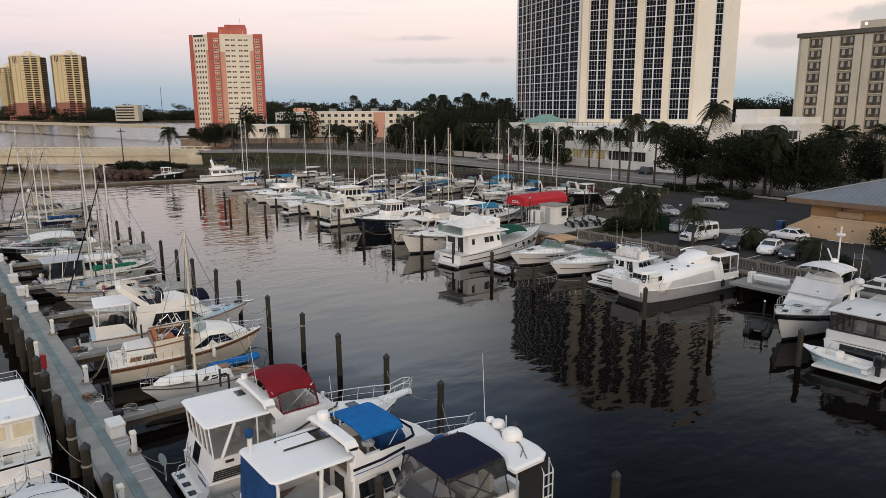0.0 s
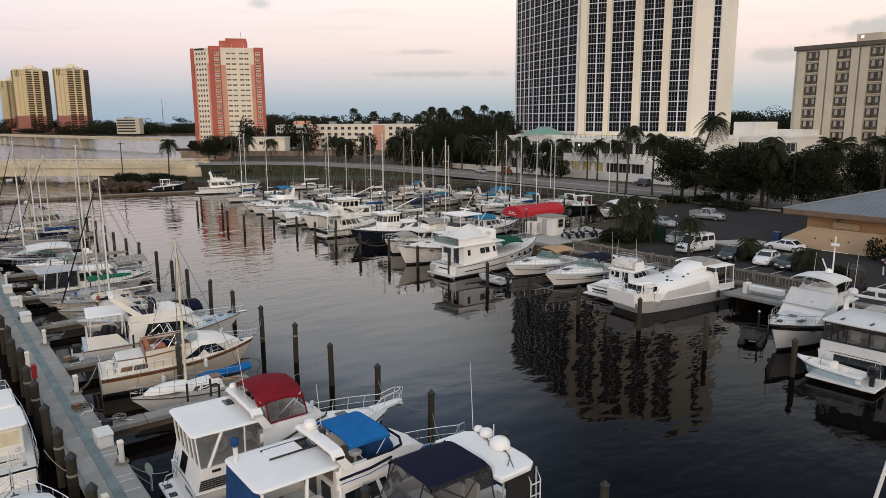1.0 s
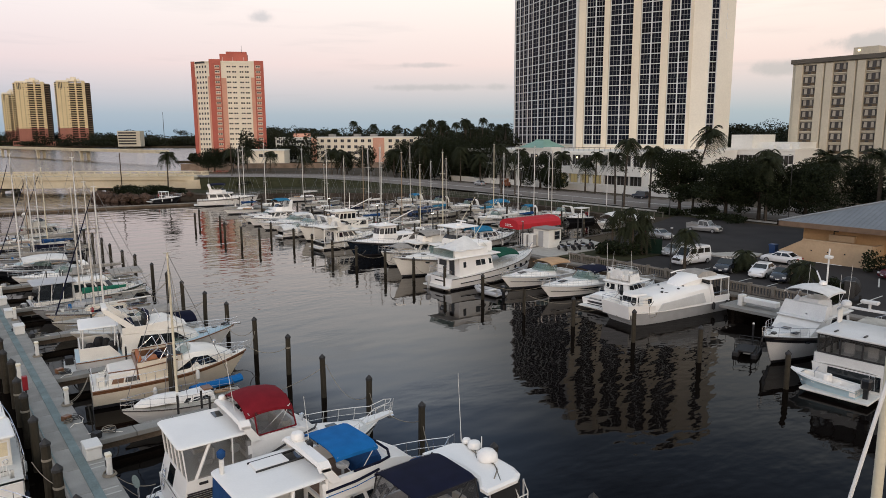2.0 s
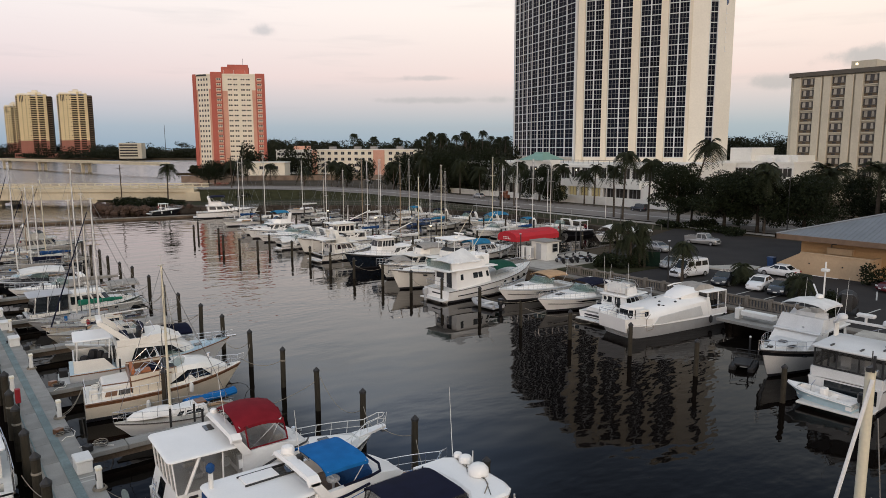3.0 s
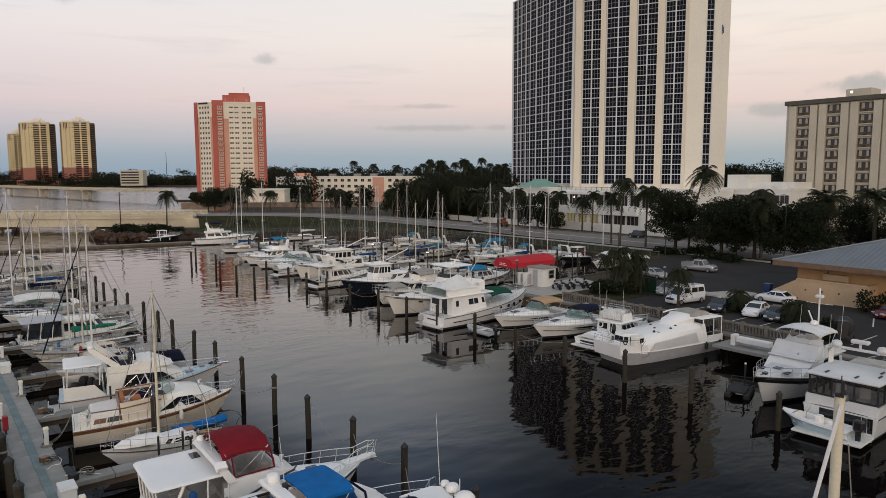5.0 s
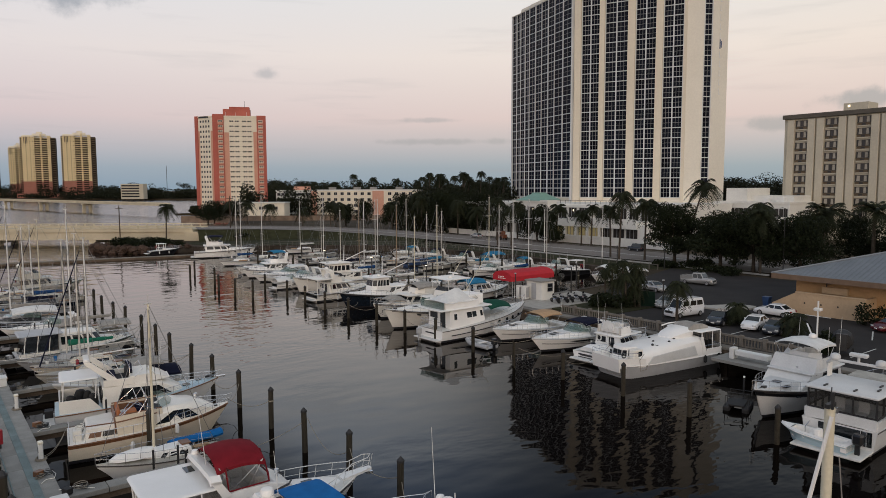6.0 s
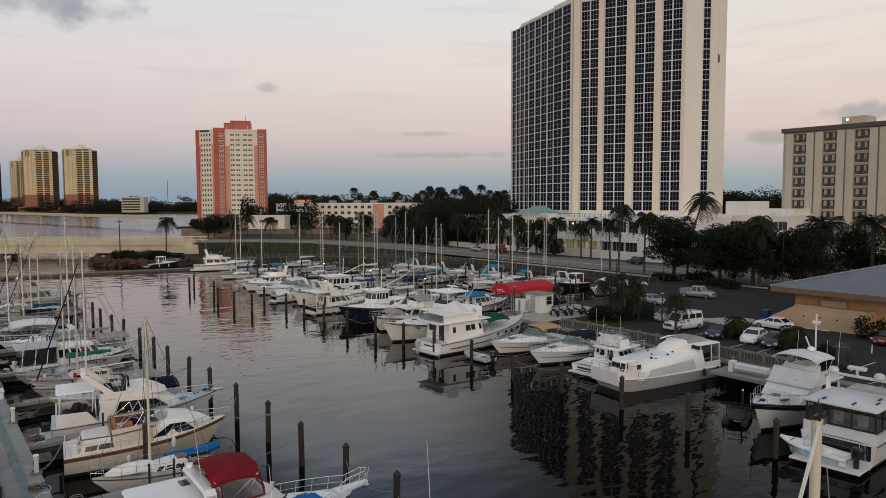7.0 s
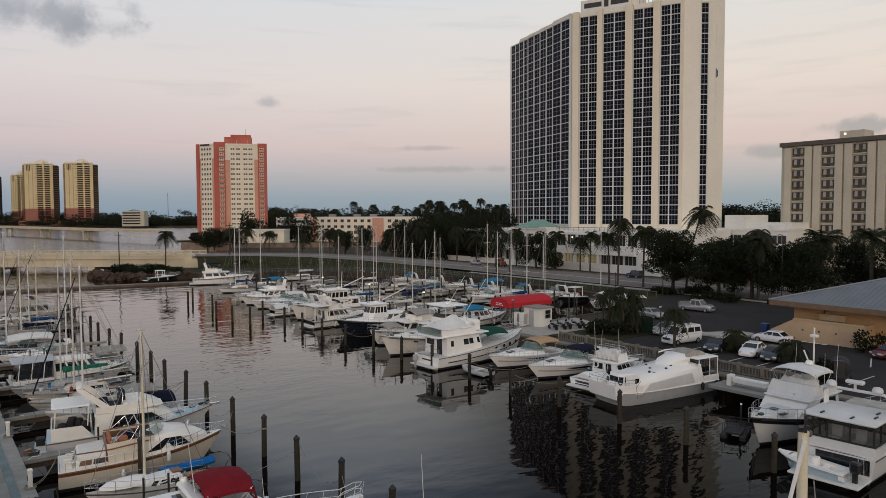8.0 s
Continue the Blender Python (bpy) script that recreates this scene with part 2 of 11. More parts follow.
cream_wall = mat("cream_painted_wall", (0.82, 0.75, 0.61), 0.85, var=0.08, scale=0.15, fine=2)
gold_wall = mat("gold_painted_wall", (0.72, 0.59, 0.35), 0.85, var=0.12, scale=0.1, fine=1)
pink_wall = mat("pink_brick_wall", (0.36, 0.16, 0.12), 0.85, var=0.14, scale=0.1, fine=1)
grey_slab = mat("shaded_side_and_panel_brown", (0.14, 0.10, 0.06), 0.8, var=0.2, scale=0.1, fine=1)
win_frame = mat("window_frame_grey", (0.29, 0.29, 0.29), 0.6, var=0.1)
tower_glass = mat("tower_window_glass", (0.007, 0.009, 0.016), 0.15, var=0.5, scale=0.6, fine=3, spec=0.05, rand=0.35)
recess_m = mat("painted_recess_shade", (0.035, 0.03, 0.025), 0.9, var=0.3, scale=0.1)
gel_dirty = mat("gelcoat_weathered", (0.56, 0.54, 0.48), 0.45, var=0.22, scale=0.7, fine=9)
deck_old = mat("deck_weathered", (0.44, 0.42, 0.37), 0.75, var=0.28, scale=1.4, fine=30, bump=0.2)
mullion_m = mat("mullion_grey_paint", (0.66, 0.68, 0.69), 0.7, var=0.08, scale=0.1)
parapet_dark = mat("parapet_flashing_brown", (0.10, 0.088, 0.07), 0.7, var=0.2, scale=0.2)
seawall_wet = mat("seawall_damp_concrete", (0.075, 0.062, 0.05), 0.85, var=0.35, scale=0.5, fine=12, bump=0.4)
fence_m = mat("fence_weathered_grey", (0.13, 0.12, 0.10), 0.8, var=0.2)
hotel_glass = mat("hotel_window_glass", (0.03, 0.027, 0.025), 0.2, var=0.5, scale=0.5, fine=2.5, tone=(0.008, 0.008, 0.009), rand=0.25)
small_glass = mat("far_window_glass", (0.025, 0.025, 0.03), 0.2, var=0.4, scale=0.5, fine=2, spec=0.12, rand=0.3)
curtain_m = mat("window_curtain", (0.34, 0.31, 0.26), 0.9, var=0.3, scale=1.5, rand=0.3)
copper_green = mat("copper_green_roof", (0.20, 0.36, 0.30), 0.6, var=0.12, scale=0.5)
metal_roof = mat("standing_seam_roof", (0.21, 0.23, 0.25), 0.5, 0.2, var=0.16, scale=0.4, fine=5)
roof_trim = mat("roof_trim_brown", (0.17, 0.11, 0.07), 0.6, var=0.2)
roof_grey = mat("flat_roof_grey", (0.30, 0.29, 0.27), 0.9, var=0.15, scale=0.2)
sign_dark = mat("sign_letters_dark", (0.03, 0.025, 0.03), 0.5)
sign_white = mat("sign_letters_white", (0.8, 0.79, 0.76), 0.5)
bark = mat("palm_bark", (0.085, 0.07, 0.055), 0.9, var=0.3, scale=2, fine=14, bump=0.6)
bark_dark = mat("tree_bark", (0.06, 0.048, 0.036), 0.9, var=0.3, scale=2, fine=14, bump=0.6)
frond_m = leafmat("palm_frond", (0.026, 0.029, 0.013), (0.012, 0.016, 0.008))
leaf_m = leafmat("broad_leaf", (0.018, 0.024, 0.010), (0.006, 0.009, 0.004))
woods_m = leafmat("woods_leaf", (0.026, 0.029, 0.015), (0.008, 0.011, 0.006))
car_white = mat("car_paint_white", (0.74, 0.75, 0.76), 0.2, var=0.03, coat=0.5)
car_dark = mat("car_paint_dark", (0.012, 0.015, 0.022), 0.2, var=0.1, coat=0.6)
car_silver = mat("car_paint_silver", (0.36, 0.36, 0.35), 0.25, 0.4, var=0.05, coat=0.4)
car_red = mat("car_paint_red", (0.085, 0.009, 0.011), 0.25, var=0.1, coat=0.4)
car_orange = mat("machine_orange", (0.17, 0.055, 0.02), 0.45, var=0.15)
car_glass = glass("car_glass", (0.015, 0.02, 0.022), 0.05)
tyre_m = mat("tyre_rubber", (0.012, 0.012, 0.012), 0.8)
rim_m = mat("wheel_rim", (0.40, 0.40, 0.41), 0.35, 0.6)
lamp_red = mat("tail_lamp_red", (0.30, 0.01, 0.01), 0.3)
lamp_clear = mat("head_lamp_clear", (0.60, 0.62, 0.62), 0.15)
steel_dark = mat("dark_steel", (0.05, 0.05, 0.05), 0.5, 0.5, var=0.2)
wood_post = mat("utility_pole_wood", (0.08, 0.06, 0.045), 0.85, var=0.3)

warm_lamp = bpy.data.materials.new("lit_lamp_bulb")
warm_lamp.use_nodes = True
warm_lamp.node_tree.nodes["Principled BSDF"].inputs["Emission Color"].default_value = (1.0, 0.82, 0.5, 1)
warm_lamp.node_tree.nodes["Principled BSDF"].inputs["Emission Strength"].default_value = 2.5

lobby_glass = mat("lit_lobby_window", (0.05, 0.05, 0.045), 0.1, var=0.4, scale=0.6, fine=2, spec=0.6)
lobby_glass.node_tree.nodes["Principled BSDF"].inputs["Emission Color"].default_value = (1.0, 0.78, 0.36, 1)
lobby_glass.node_tree.nodes["Principled BSDF"].inputs["Emission Strength"].default_value = 0.2

# water: dark body, clean surface, ripples in patches
water_m = bpy.data.materials.new("harbour_water")
water_m.use_nodes = True
n_, l_ = water_m.node_tree.nodes, water_m.node_tree.links
wb = n_["Principled BSDF"]
wb.inputs["Base Color"].default_value = (0.004, 0.003, 0.0025, 1)
wb.inputs["Roughness"].default_value, wb.inputs["IOR"].default_value = 0.02, 1.325
wtc = n_.new("ShaderNodeTexCoord")
wmap = n_.new("ShaderNodeMapping")
wmap.inputs["Rotation"].default_value = (0, 0, radians(37))
wmap.inputs["Scale"].default_value = (0.55, 1.0, 1.0)
l_.new(wtc.outputs["Object"], wmap.inputs[0])
w1, w2, w3 = [n_.new("ShaderNodeTexNoise") for _ in range(3)]
for w_, s_, d_ in ((w1, 0.40, 1.0), (w2, 1.5, 1.5), (w3, 0.045, 3.0)):
    w_.inputs["Scale"].default_value, w_.inputs["Detail"].default_value = s_, d_
    l_.new(wmap.outputs[0], w_.inputs[0])
wpatch = n_.new("ShaderNodeMapRange")
wpatch.inputs["From Min"].default_value, wpatch.inputs["From Max"].default_value = 0.45, 0.62
wpatch.inputs["To Min"].default_value, wpatch.inputs["To Max"].default_value = 0.006, 0.085
l_.new(w3.outputs["Fac"], wpatch.inputs[0])
wsep = n_.new("ShaderNodeSeparateXYZ")
l_.new(wtc.outputs["Object"], wsep.inputs[0])
wriver = n_.new("ShaderNodeMapRange")
wriver.inputs["From Min"].default_value, wriver.inputs["From Max"].default_value = 38.0, 430.0
wriver.inputs["To Min"].default_value, wriver.inputs["To Max"].default_value = 0.0, 3.8
l_.new(wsep.outputs["Y"], wriver.inputs[0])
wpow, wamp = n_.new("ShaderNodeMath"), n_.new("ShaderNodeMath")
wpow.operation, wpow.inputs[1].default_value = "POWER", 1.5
wamp.operation, wamp.inputs[1].default_value, wamp.inputs[2].default_value = "MULTIPLY_ADD", 0.27, 0.095
l_.new(wriver.outputs[0], wpow.inputs[0])
l_.new(wpow.outputs[0], wamp.inputs[0])
wfine = n_.new("ShaderNodeMath")
wfine.operation = "MULTIPLY"
l_.new(w2.outputs["Fac"], wfine.inputs[0])
l_.new(wpatch.outputs[0], wfine.inputs[1])
wsum = n_.new("ShaderNodeMath")
wsum.operation = "MULTIPLY_ADD"
l_.new(wamp.outputs[0], wsum.inputs[1])
l_.new(w1.outputs["Fac"], wsum.inputs[0])
l_.new(wfine.outputs[0], wsum.inputs[2])
wrough = n_.new("ShaderNodeMapRange")
wrough.inputs["From Min"].default_value, wrough.inputs["From Max"].default_value = 60.0, 260.0
wrough.inputs["To Min"].default_value, wrough.inputs["To Max"].default_value = 0.02, 0.17
l_.new(wsep.outputs["Y"], wrough.inputs[0])
l_.new(wrough.outputs[0], wb.inputs["Roughness"])
# reflected light set through IOR: strong in the open, dim by quay and dock
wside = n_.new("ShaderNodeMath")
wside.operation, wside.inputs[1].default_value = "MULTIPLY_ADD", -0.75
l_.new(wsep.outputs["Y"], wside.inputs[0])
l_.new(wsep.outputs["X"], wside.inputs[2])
wmirror = n_.new("ShaderNodeMapRange")
wmirror.interpolation_type = "SMOOTHSTEP"
wmirror.inputs["From Min"].default_value, wmirror.inputs["From Max"].default_value = -6.0, 10.0
wmirror.inputs["To Min"].default_value, wmirror.inputs["To Max"].default_value = 0.375, 0.0
l_.new(wside.outputs[0], wmirror.inputs[0])
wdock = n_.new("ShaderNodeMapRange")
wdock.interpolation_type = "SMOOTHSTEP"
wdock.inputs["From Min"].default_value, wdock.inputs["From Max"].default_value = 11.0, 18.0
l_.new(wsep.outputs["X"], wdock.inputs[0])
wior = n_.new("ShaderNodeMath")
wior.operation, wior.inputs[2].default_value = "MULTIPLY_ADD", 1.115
l_.new(wmirror.outputs[0], wior.inputs[0])
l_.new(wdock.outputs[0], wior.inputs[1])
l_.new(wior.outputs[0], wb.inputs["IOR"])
wbump = n_.new("ShaderNodeBump")
wbump.inputs["Strength"].default_value, wbump.inputs["Distance"].default_value = 1.0, 0.35
l_.new(wsum.outputs[0], wbump.inputs["Height"])
l_.new(wbump.outputs[0], wb.inputs["Normal"])


# ---- mesh building ----
class Shape:
    """Gathers vertices and faces for one mesh."""

    def __init__(self):
        self.v, self.f, self.k = [], [], []

    def add(self, verts, faces, slot=0):
        o = len(self.v)
        self.v += [tuple(p) for p in verts]
        self.f += [tuple(i + o for i in f) for f in faces]
        self.k += [slot] * len(faces)
        return self

    def box(self, x0, x1, y0, y1, z0, z1, slot=0, bevel=0.0):
        if bevel:
            b = bevel
            ring = lambda i, z: [(x0 + i, y0 + b, z), (x0 + b, y0 + i, z), (x1 - b, y0 + i, z), (x1 - i, y0 + b, z),
                                 (x1 - i, y1 - b, z), (x1 - b, y1 - i, z), (x0 + b, y1 - i, z), (x0 + i, y1 - b, z)]
            return self.loft([ring(b * 0.6, z0), ring(0, z0 + b), ring(0, z1 - b), ring(b * 0.6, z1)], slot)
        vs = [(x, y, z) for z in (z0, z1) for x, y in ((x0, y0), (x1, y0), (x1, y1), (x0, y1))]
        return self.add(vs, [(3, 2, 1, 0), (4, 5, 6, 7), (0, 1, 5, 4), (1, 2, 6, 5), (2, 3, 7, 6), (3, 0, 4, 7)], slot)

    def loft(self, rings, slot=0, caps=True, closed=True):
        n, o = len(rings[0]), len(self.v)
        vs = [p for r in rings for p in r]
        fs = []
        for i in range(len(rings) - 1):
            for j in range(n if closed else n - 1):
                a, b = i * n + j, i * n + (j + 1) % n
                fs.append((a, b, b + n, a + n))
        if caps:
            fs.append(tuple(reversed(range(n))))
            fs.append(tuple(range((len(rings) - 1) * n, len(rings) * n)))
        return self.add(vs, fs, slot)

    def prism(self, pts, z0, z1, slot=0):
        return self.loft([[(x, y, z0) for x, y in pts], [(x, y, z1) for x, y in pts]], slot)

    def tube(self, pts, r, n=6, slot=0, r1=None, caps=True):
        pts = [Vector(p) for p in pts]
        rings = []
        for i, p in enumerate(pts):
            d = (pts[min(i + 1, len(pts) - 1)] - pts[max(i - 1, 0)])
            d = d.normalized() if d.length > 1e-6 else Vector((0, 0, 1))
            up = Vector((0, 0, 1)) if abs(d.z) < 0.95 else Vector((1, 0, 0))
            a = d.cross(up).normalized()
            b = a.cross(d).normalized()
            rr = r if r1 is None else r + (r1 - r) * i / (len(pts) - 1)
            rings.append([tuple(p + (a * math.cos(2 * math.pi * k / n) + b * math.sin(2 * math.pi * k / n)) * rr) for k in range(n)])
        return self.loft(rings, slot, caps)

    def lathe(self, prof, n=12, slot=0, at=(0, 0, 0)):
        x, y, z = at
        return self.loft([[(x + r * math.cos(2 * math.pi * k / n), y + r * math.sin(2 * math.pi * k / n), z + h) for k in range(n)] for r, h in prof], slot)

    def mesh(self, name, mats, smooth=False):
        me = bpy.data.meshes.new(name)
        seen, remap = {}, []
        for p in self.v:
            remap.append(seen.setdefault((round(p[0], 4), round(p[1], 4), round(p[2], 4)), len(seen)))
        faces, slots = [], []
        for f, k in zip(self.f, self.k):
            g_ = list(dict.fromkeys(remap[i] for i in f))
            if len(g_) > 2:
                faces.append(g_)
                slots.append(k)
        self.v, self.f, self.k = list(seen), faces, slots
        me.from_pydata(self.v, [], self.f)
        for m in mats:
            me.materials.append(m)
        if any(self.k):
            me.polygons.foreach_set("material_index", self.k)
        if smooth:
            me.shade_smooth()
            me.set_sharp_from_angle(angle=radians(38))
        me.update()
        return me


def part(name, shape, material, parent=None, label="", smooth=False):
    """One mesh object under a thing or a part."""
    mats = material if isinstance(material, (list, tuple)) else [material]
    me = shape if isinstance(shape, bpy.types.Mesh) else shape.mesh(name, mats, smooth)
    ob = new(name, me)
    if parent is not None:
        ob.parent = parent
    if label:
        ob["label"] = label
    return ob


def thing(name, x, y, z=0.0, turn=0.0, label="", category="", group="", kind=""):
    ob = new(name)
    ob.empty_display_size = 0.3
    ob.matrix_basis = pose(x, y, z, 0, 0, turn)
    return tagged(ob, label, category, group, kind)


def solid(name, shape, material, label="", category="", kind="structure", at=None, smooth=False, group=""):
    ob = part(name, shape, material, None, "", smooth)
    if at is not None:
        ob.matrix_basis = at
    return tagged(ob, label, category, group, kind)


rnd = random.Random(7)


# ---- water, land, road ----
def strip(path, left, right, lift=0.0, slot=0):
    """A ribbon along a path of (x, y, z), between two offsets to its left."""
    s, rows = Shape(), []
    for i, (x, y, z) in enumerate(path):
        a, b = path[max(0, i - 1)], path[min(len(path) - 1, i + 1)]
        d = Vector((b[0] - a[0], b[1] - a[1])).normalized()
        rows.append([(x - d.y * o, y + d.x * o, z + lift) for o in (left, right)])
    for a, b in zip(rows, rows[1:]):
        s.add([a[0], a[1], b[1], b[0]], [(0, 1, 2, 3)])
    return s


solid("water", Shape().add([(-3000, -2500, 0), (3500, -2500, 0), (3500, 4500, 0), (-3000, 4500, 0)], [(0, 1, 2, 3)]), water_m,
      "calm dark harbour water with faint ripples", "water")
SHORE = [(53.5, -150), (53.5, 57), (67, 59), (78, 60), (92, 70), (95, 100), (90, 134), (68, 154), (56, 156), (51, 164), (40, 166), (35.5, 171),
         (33.5, 180), (42, 187), (57, 190), (60, 198), (80, 225), (112, 300), (118, 345), (150, 420), (210, 640), (1600, 640), (1600, -150)]
s = Shape()
s.prism(list(reversed(SHORE)), -1.0, 1.3)
solid("ground", s, soil_m, "dark soil and scrub of the waterfront land", "ground")
LAWN = [(68, 156), (91, 136), (97, 100), (94, 70), (104, 60), (106, 110), (103, 140), (94, 164), (80, 178), (60, 183), (52, 174), (57, 158)]
solid("lawn", Shape().prism(list(reversed(LAWN)), 1.2, 1.34), grass_m, "mown grass bank between the seawall and the road", "grass")


def old(x, y, z=0.0):
    """From the heading of the far view to the plan."""
    return (0.796 * x + 0.605 * y, -0.605 * x + 0.796 * y, z)


far = Shape()
pts = [old(-2600, 960)[:2], old(-420, 930)[:2], old(-230, 800)[:2], old(-150, 700)[:2], old(600, 760)[:2], old(600, 2600)[:2], old(-2600, 2600)[:2]]
far.prism(pts, -1, 2.0)
solid("ground_far_shore", far, soil_m, "low wooded far shore of the river", "ground")
solid("ground_spit", Shape().prism([old(x, y)[:2] for x, y in ((-150, 392), (-96, 372), (-88, 388), (-138, 412))], -1, 0.9), soil_m,
      "low spit with a boat ramp in the river", "ground")

# seawalls as steps of concrete panels with a cap
QUAY = [(53.5, -60), (53.5, 57), (67, 59)]


def seawall(name, pts, top, mat_, label, cap=0.5):
    base = thing(name, 0, 0, 0, 0, label, "seawall", kind="structure")
    for (x0, y0), (x1, y1) in zip(pts, pts[1:]):
        L, a = math.hypot(x1 - x0, y1 - y0), math.atan2(y1 - y0, x1 - x0)
        w = part("panel_wall", Shape().box(0, L, -0.22, 0.22, -1, top - 0.25), mat_, base)
        w.matrix_basis = pose(x0, y0, 0, 0, 0, math.degrees(a))
        c = part("cap", Shape().box(-0.1, L + 0.1, -cap, cap, top - 0.25, top, bevel=0.04), concrete if mat_ is conc_dark else seawall_wet, base)
        c.matrix_basis = pose(x0, y0, 0, 0, 0, math.degrees(a))
        for k in range(int(L / 3)):
            r = part("wall_pilaster", Shape().box(-0.15, 0.15, -0.42, 0.42, -1, top - 0.25), mat_, base)
            r.matrix_basis = pose(x0 + (x1 - x0) * (k + 0.5) * 3 / L, y0 + (y1 - y0) * (k + 0.5) * 3 / L, 0, 0, 0, math.degrees(a))
    return base


seawall("seawall_quay", QUAY, 1.42, conc_dark, "stained concrete quay wall along the car park")
seawall("seawall_north", [(67, 59), (78, 60), (92, 70), (95, 100), (90, 134), (68, 154), (56, 156), (51, 163.5), (41, 165.5)], 1.42, seawall_wet, "stained concrete seawall below the lawn", 0.3)
seawall("breakwater", [(56, 150.5), (47, 151.6), (37, 153.4), (18.5, 156), (-60, 166)], 0.6, conc_dark, "low brown concrete breakwater at the basin's mouth", 0.3)

ROAD = [(114, -150, 1.36), (114, 40, 1.36), (114, 90, 1.4), (113.5, 120, 1.55), (110, 142, 2.0), (102, 163, 2.8), (90, 178, 3.5), (75, 185, 4.0), (60, 189, 4.3)]
solid("road", strip(ROAD, 8.2, -8.2, 0.03), road_m, "worn grey asphalt road beyond the marina", "road")
emb = Shape()
for (a, b) in zip(ROAD[4:], ROAD[5:]):
    d = Vector((b[0] - a[0], b[1] - a[1])).normalized()
    q = lambda p, o, z: (p[0] - d.y * o, p[1] + d.x * o, z)
    emb.add([q(a, 8.2, a[2]), q(b, 8.2, b[2]), q(b, 13, 1.2), q(a, 13, 1.2)], [(0, 1, 2, 3)])
    emb.add([q(a, -8.2, a[2]), q(b, -8.2, b[2]), q(b, -13, 1.2), q(a, -13, 1.2)], [(3, 2, 1, 0)])
solid("road_bank", emb, grass_m, "grassy bank under the bridge approach", "ground")
for o in (8.3, -8.3, 0.3, -0.3):
    m_ = kerb_m if abs(o) > 1 else paint_line
    solid("kerb" if abs(o) > 1 else "road_line", strip(ROAD, o + 0.15, o - 0.15, 0.16 if abs(o) > 1 else 0.04) if abs(o) < 1 else
          strip(ROAD, o + 0.15, o - 0.15, 0.16), m_, "concrete kerb of the road" if abs(o) > 1 else "painted centre line of the road", "kerb" if abs(o) > 1 else "road marking")
solid("pavement", strip([(103.2, -100, 1.36), (103.2, 40, 1.36), (103.2, 95, 1.4), (102, 122, 1.5)], 1.1, -1.1, 0.06), kerb_m, "pale concrete footpath beside the road", "pavement")
LOT = [(54.2, -40), (54.2, 44), (60, 45.5), (66, 44), (70, 56), (78, 59), (100, 66), (100, -40)]
solid("car_park", Shape().prism(LOT, 1.2, 1.36), asphalt, "dark asphalt car park beside the quay", "car park")
solid("plaza", Shape().prism([(54.1, 51.5), (66, 51.5), (68, 58.6), (54.1, 56.6)], 1.2, 1.40), kerb_m, "pale concrete plaza by the dock office", "pavement")
solid("lawn_palm_bed", Shape().prism([(55.5, 44.6), (66, 44.4), (67.5, 51.2), (55.5, 51.2)], 1.2, 1.42), grass_m, "dark grass bed under the palms", "grass")
isl = [(68, 47), (69.2, 39), (72.5, 36.8), (74.2, 37.2), (74.2, 39.2), (70.6, 41), (69.6, 47)]
solid("kerb_island", Shape().prism(isl, 1.3, 1.52), kerb_m, "curved raised kerb island in the car park", "kerb")
for k in range(7):
    ln = solid("parking_line", Shape().box(0, 5.0, -0.06, 0.06, 0, 0.006), paint_line, "faded white parking line on asphalt", "road marking",
               at=pose(57.6, 36.6 - 2.7 * k, 1.363, 0, 0, 0), group="parking lines")
for k in range(5):
    solid("parking_line", Shape().box(0, 4.5, -0.06, 0.06, 0, 0.006), paint_line, "faded white parking line on asphalt", "road marking",
          at=pose(66, 22 - 2.7 * k, 1.363, 0, 0, 20), group="parking lines")

# balustrade of the quay: each bay with its posts
bal = thing("balustrade", 54.3, 0, 1.42, 0, "low weathered concrete balustrade along the quay edge", "balustrade", kind="structure")
post_me = Shape().box(-0.17, 0.17, -0.17, 0.17, 0, 1.0, bevel=0.03).mesh("post", [baluster_m])
bul_me = Shape().lathe([(0.07, 0), (0.09, 0.12), (0.055, 0.3), (0.085, 0.5), (0.06, 0.62)], 6).mesh("baluster", [baluster_m])
for k in range(13):
    y = 21.5 + 2.1 * k
    if 22.5 < y < 23.5:
        continue
    part("post", post_me, baluster_m, bal).matrix_basis = pose(0, y, 0)
    part("rail_cap", Shape().box(-0.15, 0.15, 0.17, 1.93, 0.72, 0.88), baluster_m, bal).matrix_basis = pose(0, y, 0)
    part("base_rail", Shape().box(-0.13, 0.13, 0.17, 1.93, 0, 0.1), baluster_m, bal).matrix_basis = pose(0, y, 0)
    for j in range(6):
        part("baluster", bul_me, baluster_m, bal).matrix_basis = pose(0, y + 0.35 + j * 0.28, 0.1)

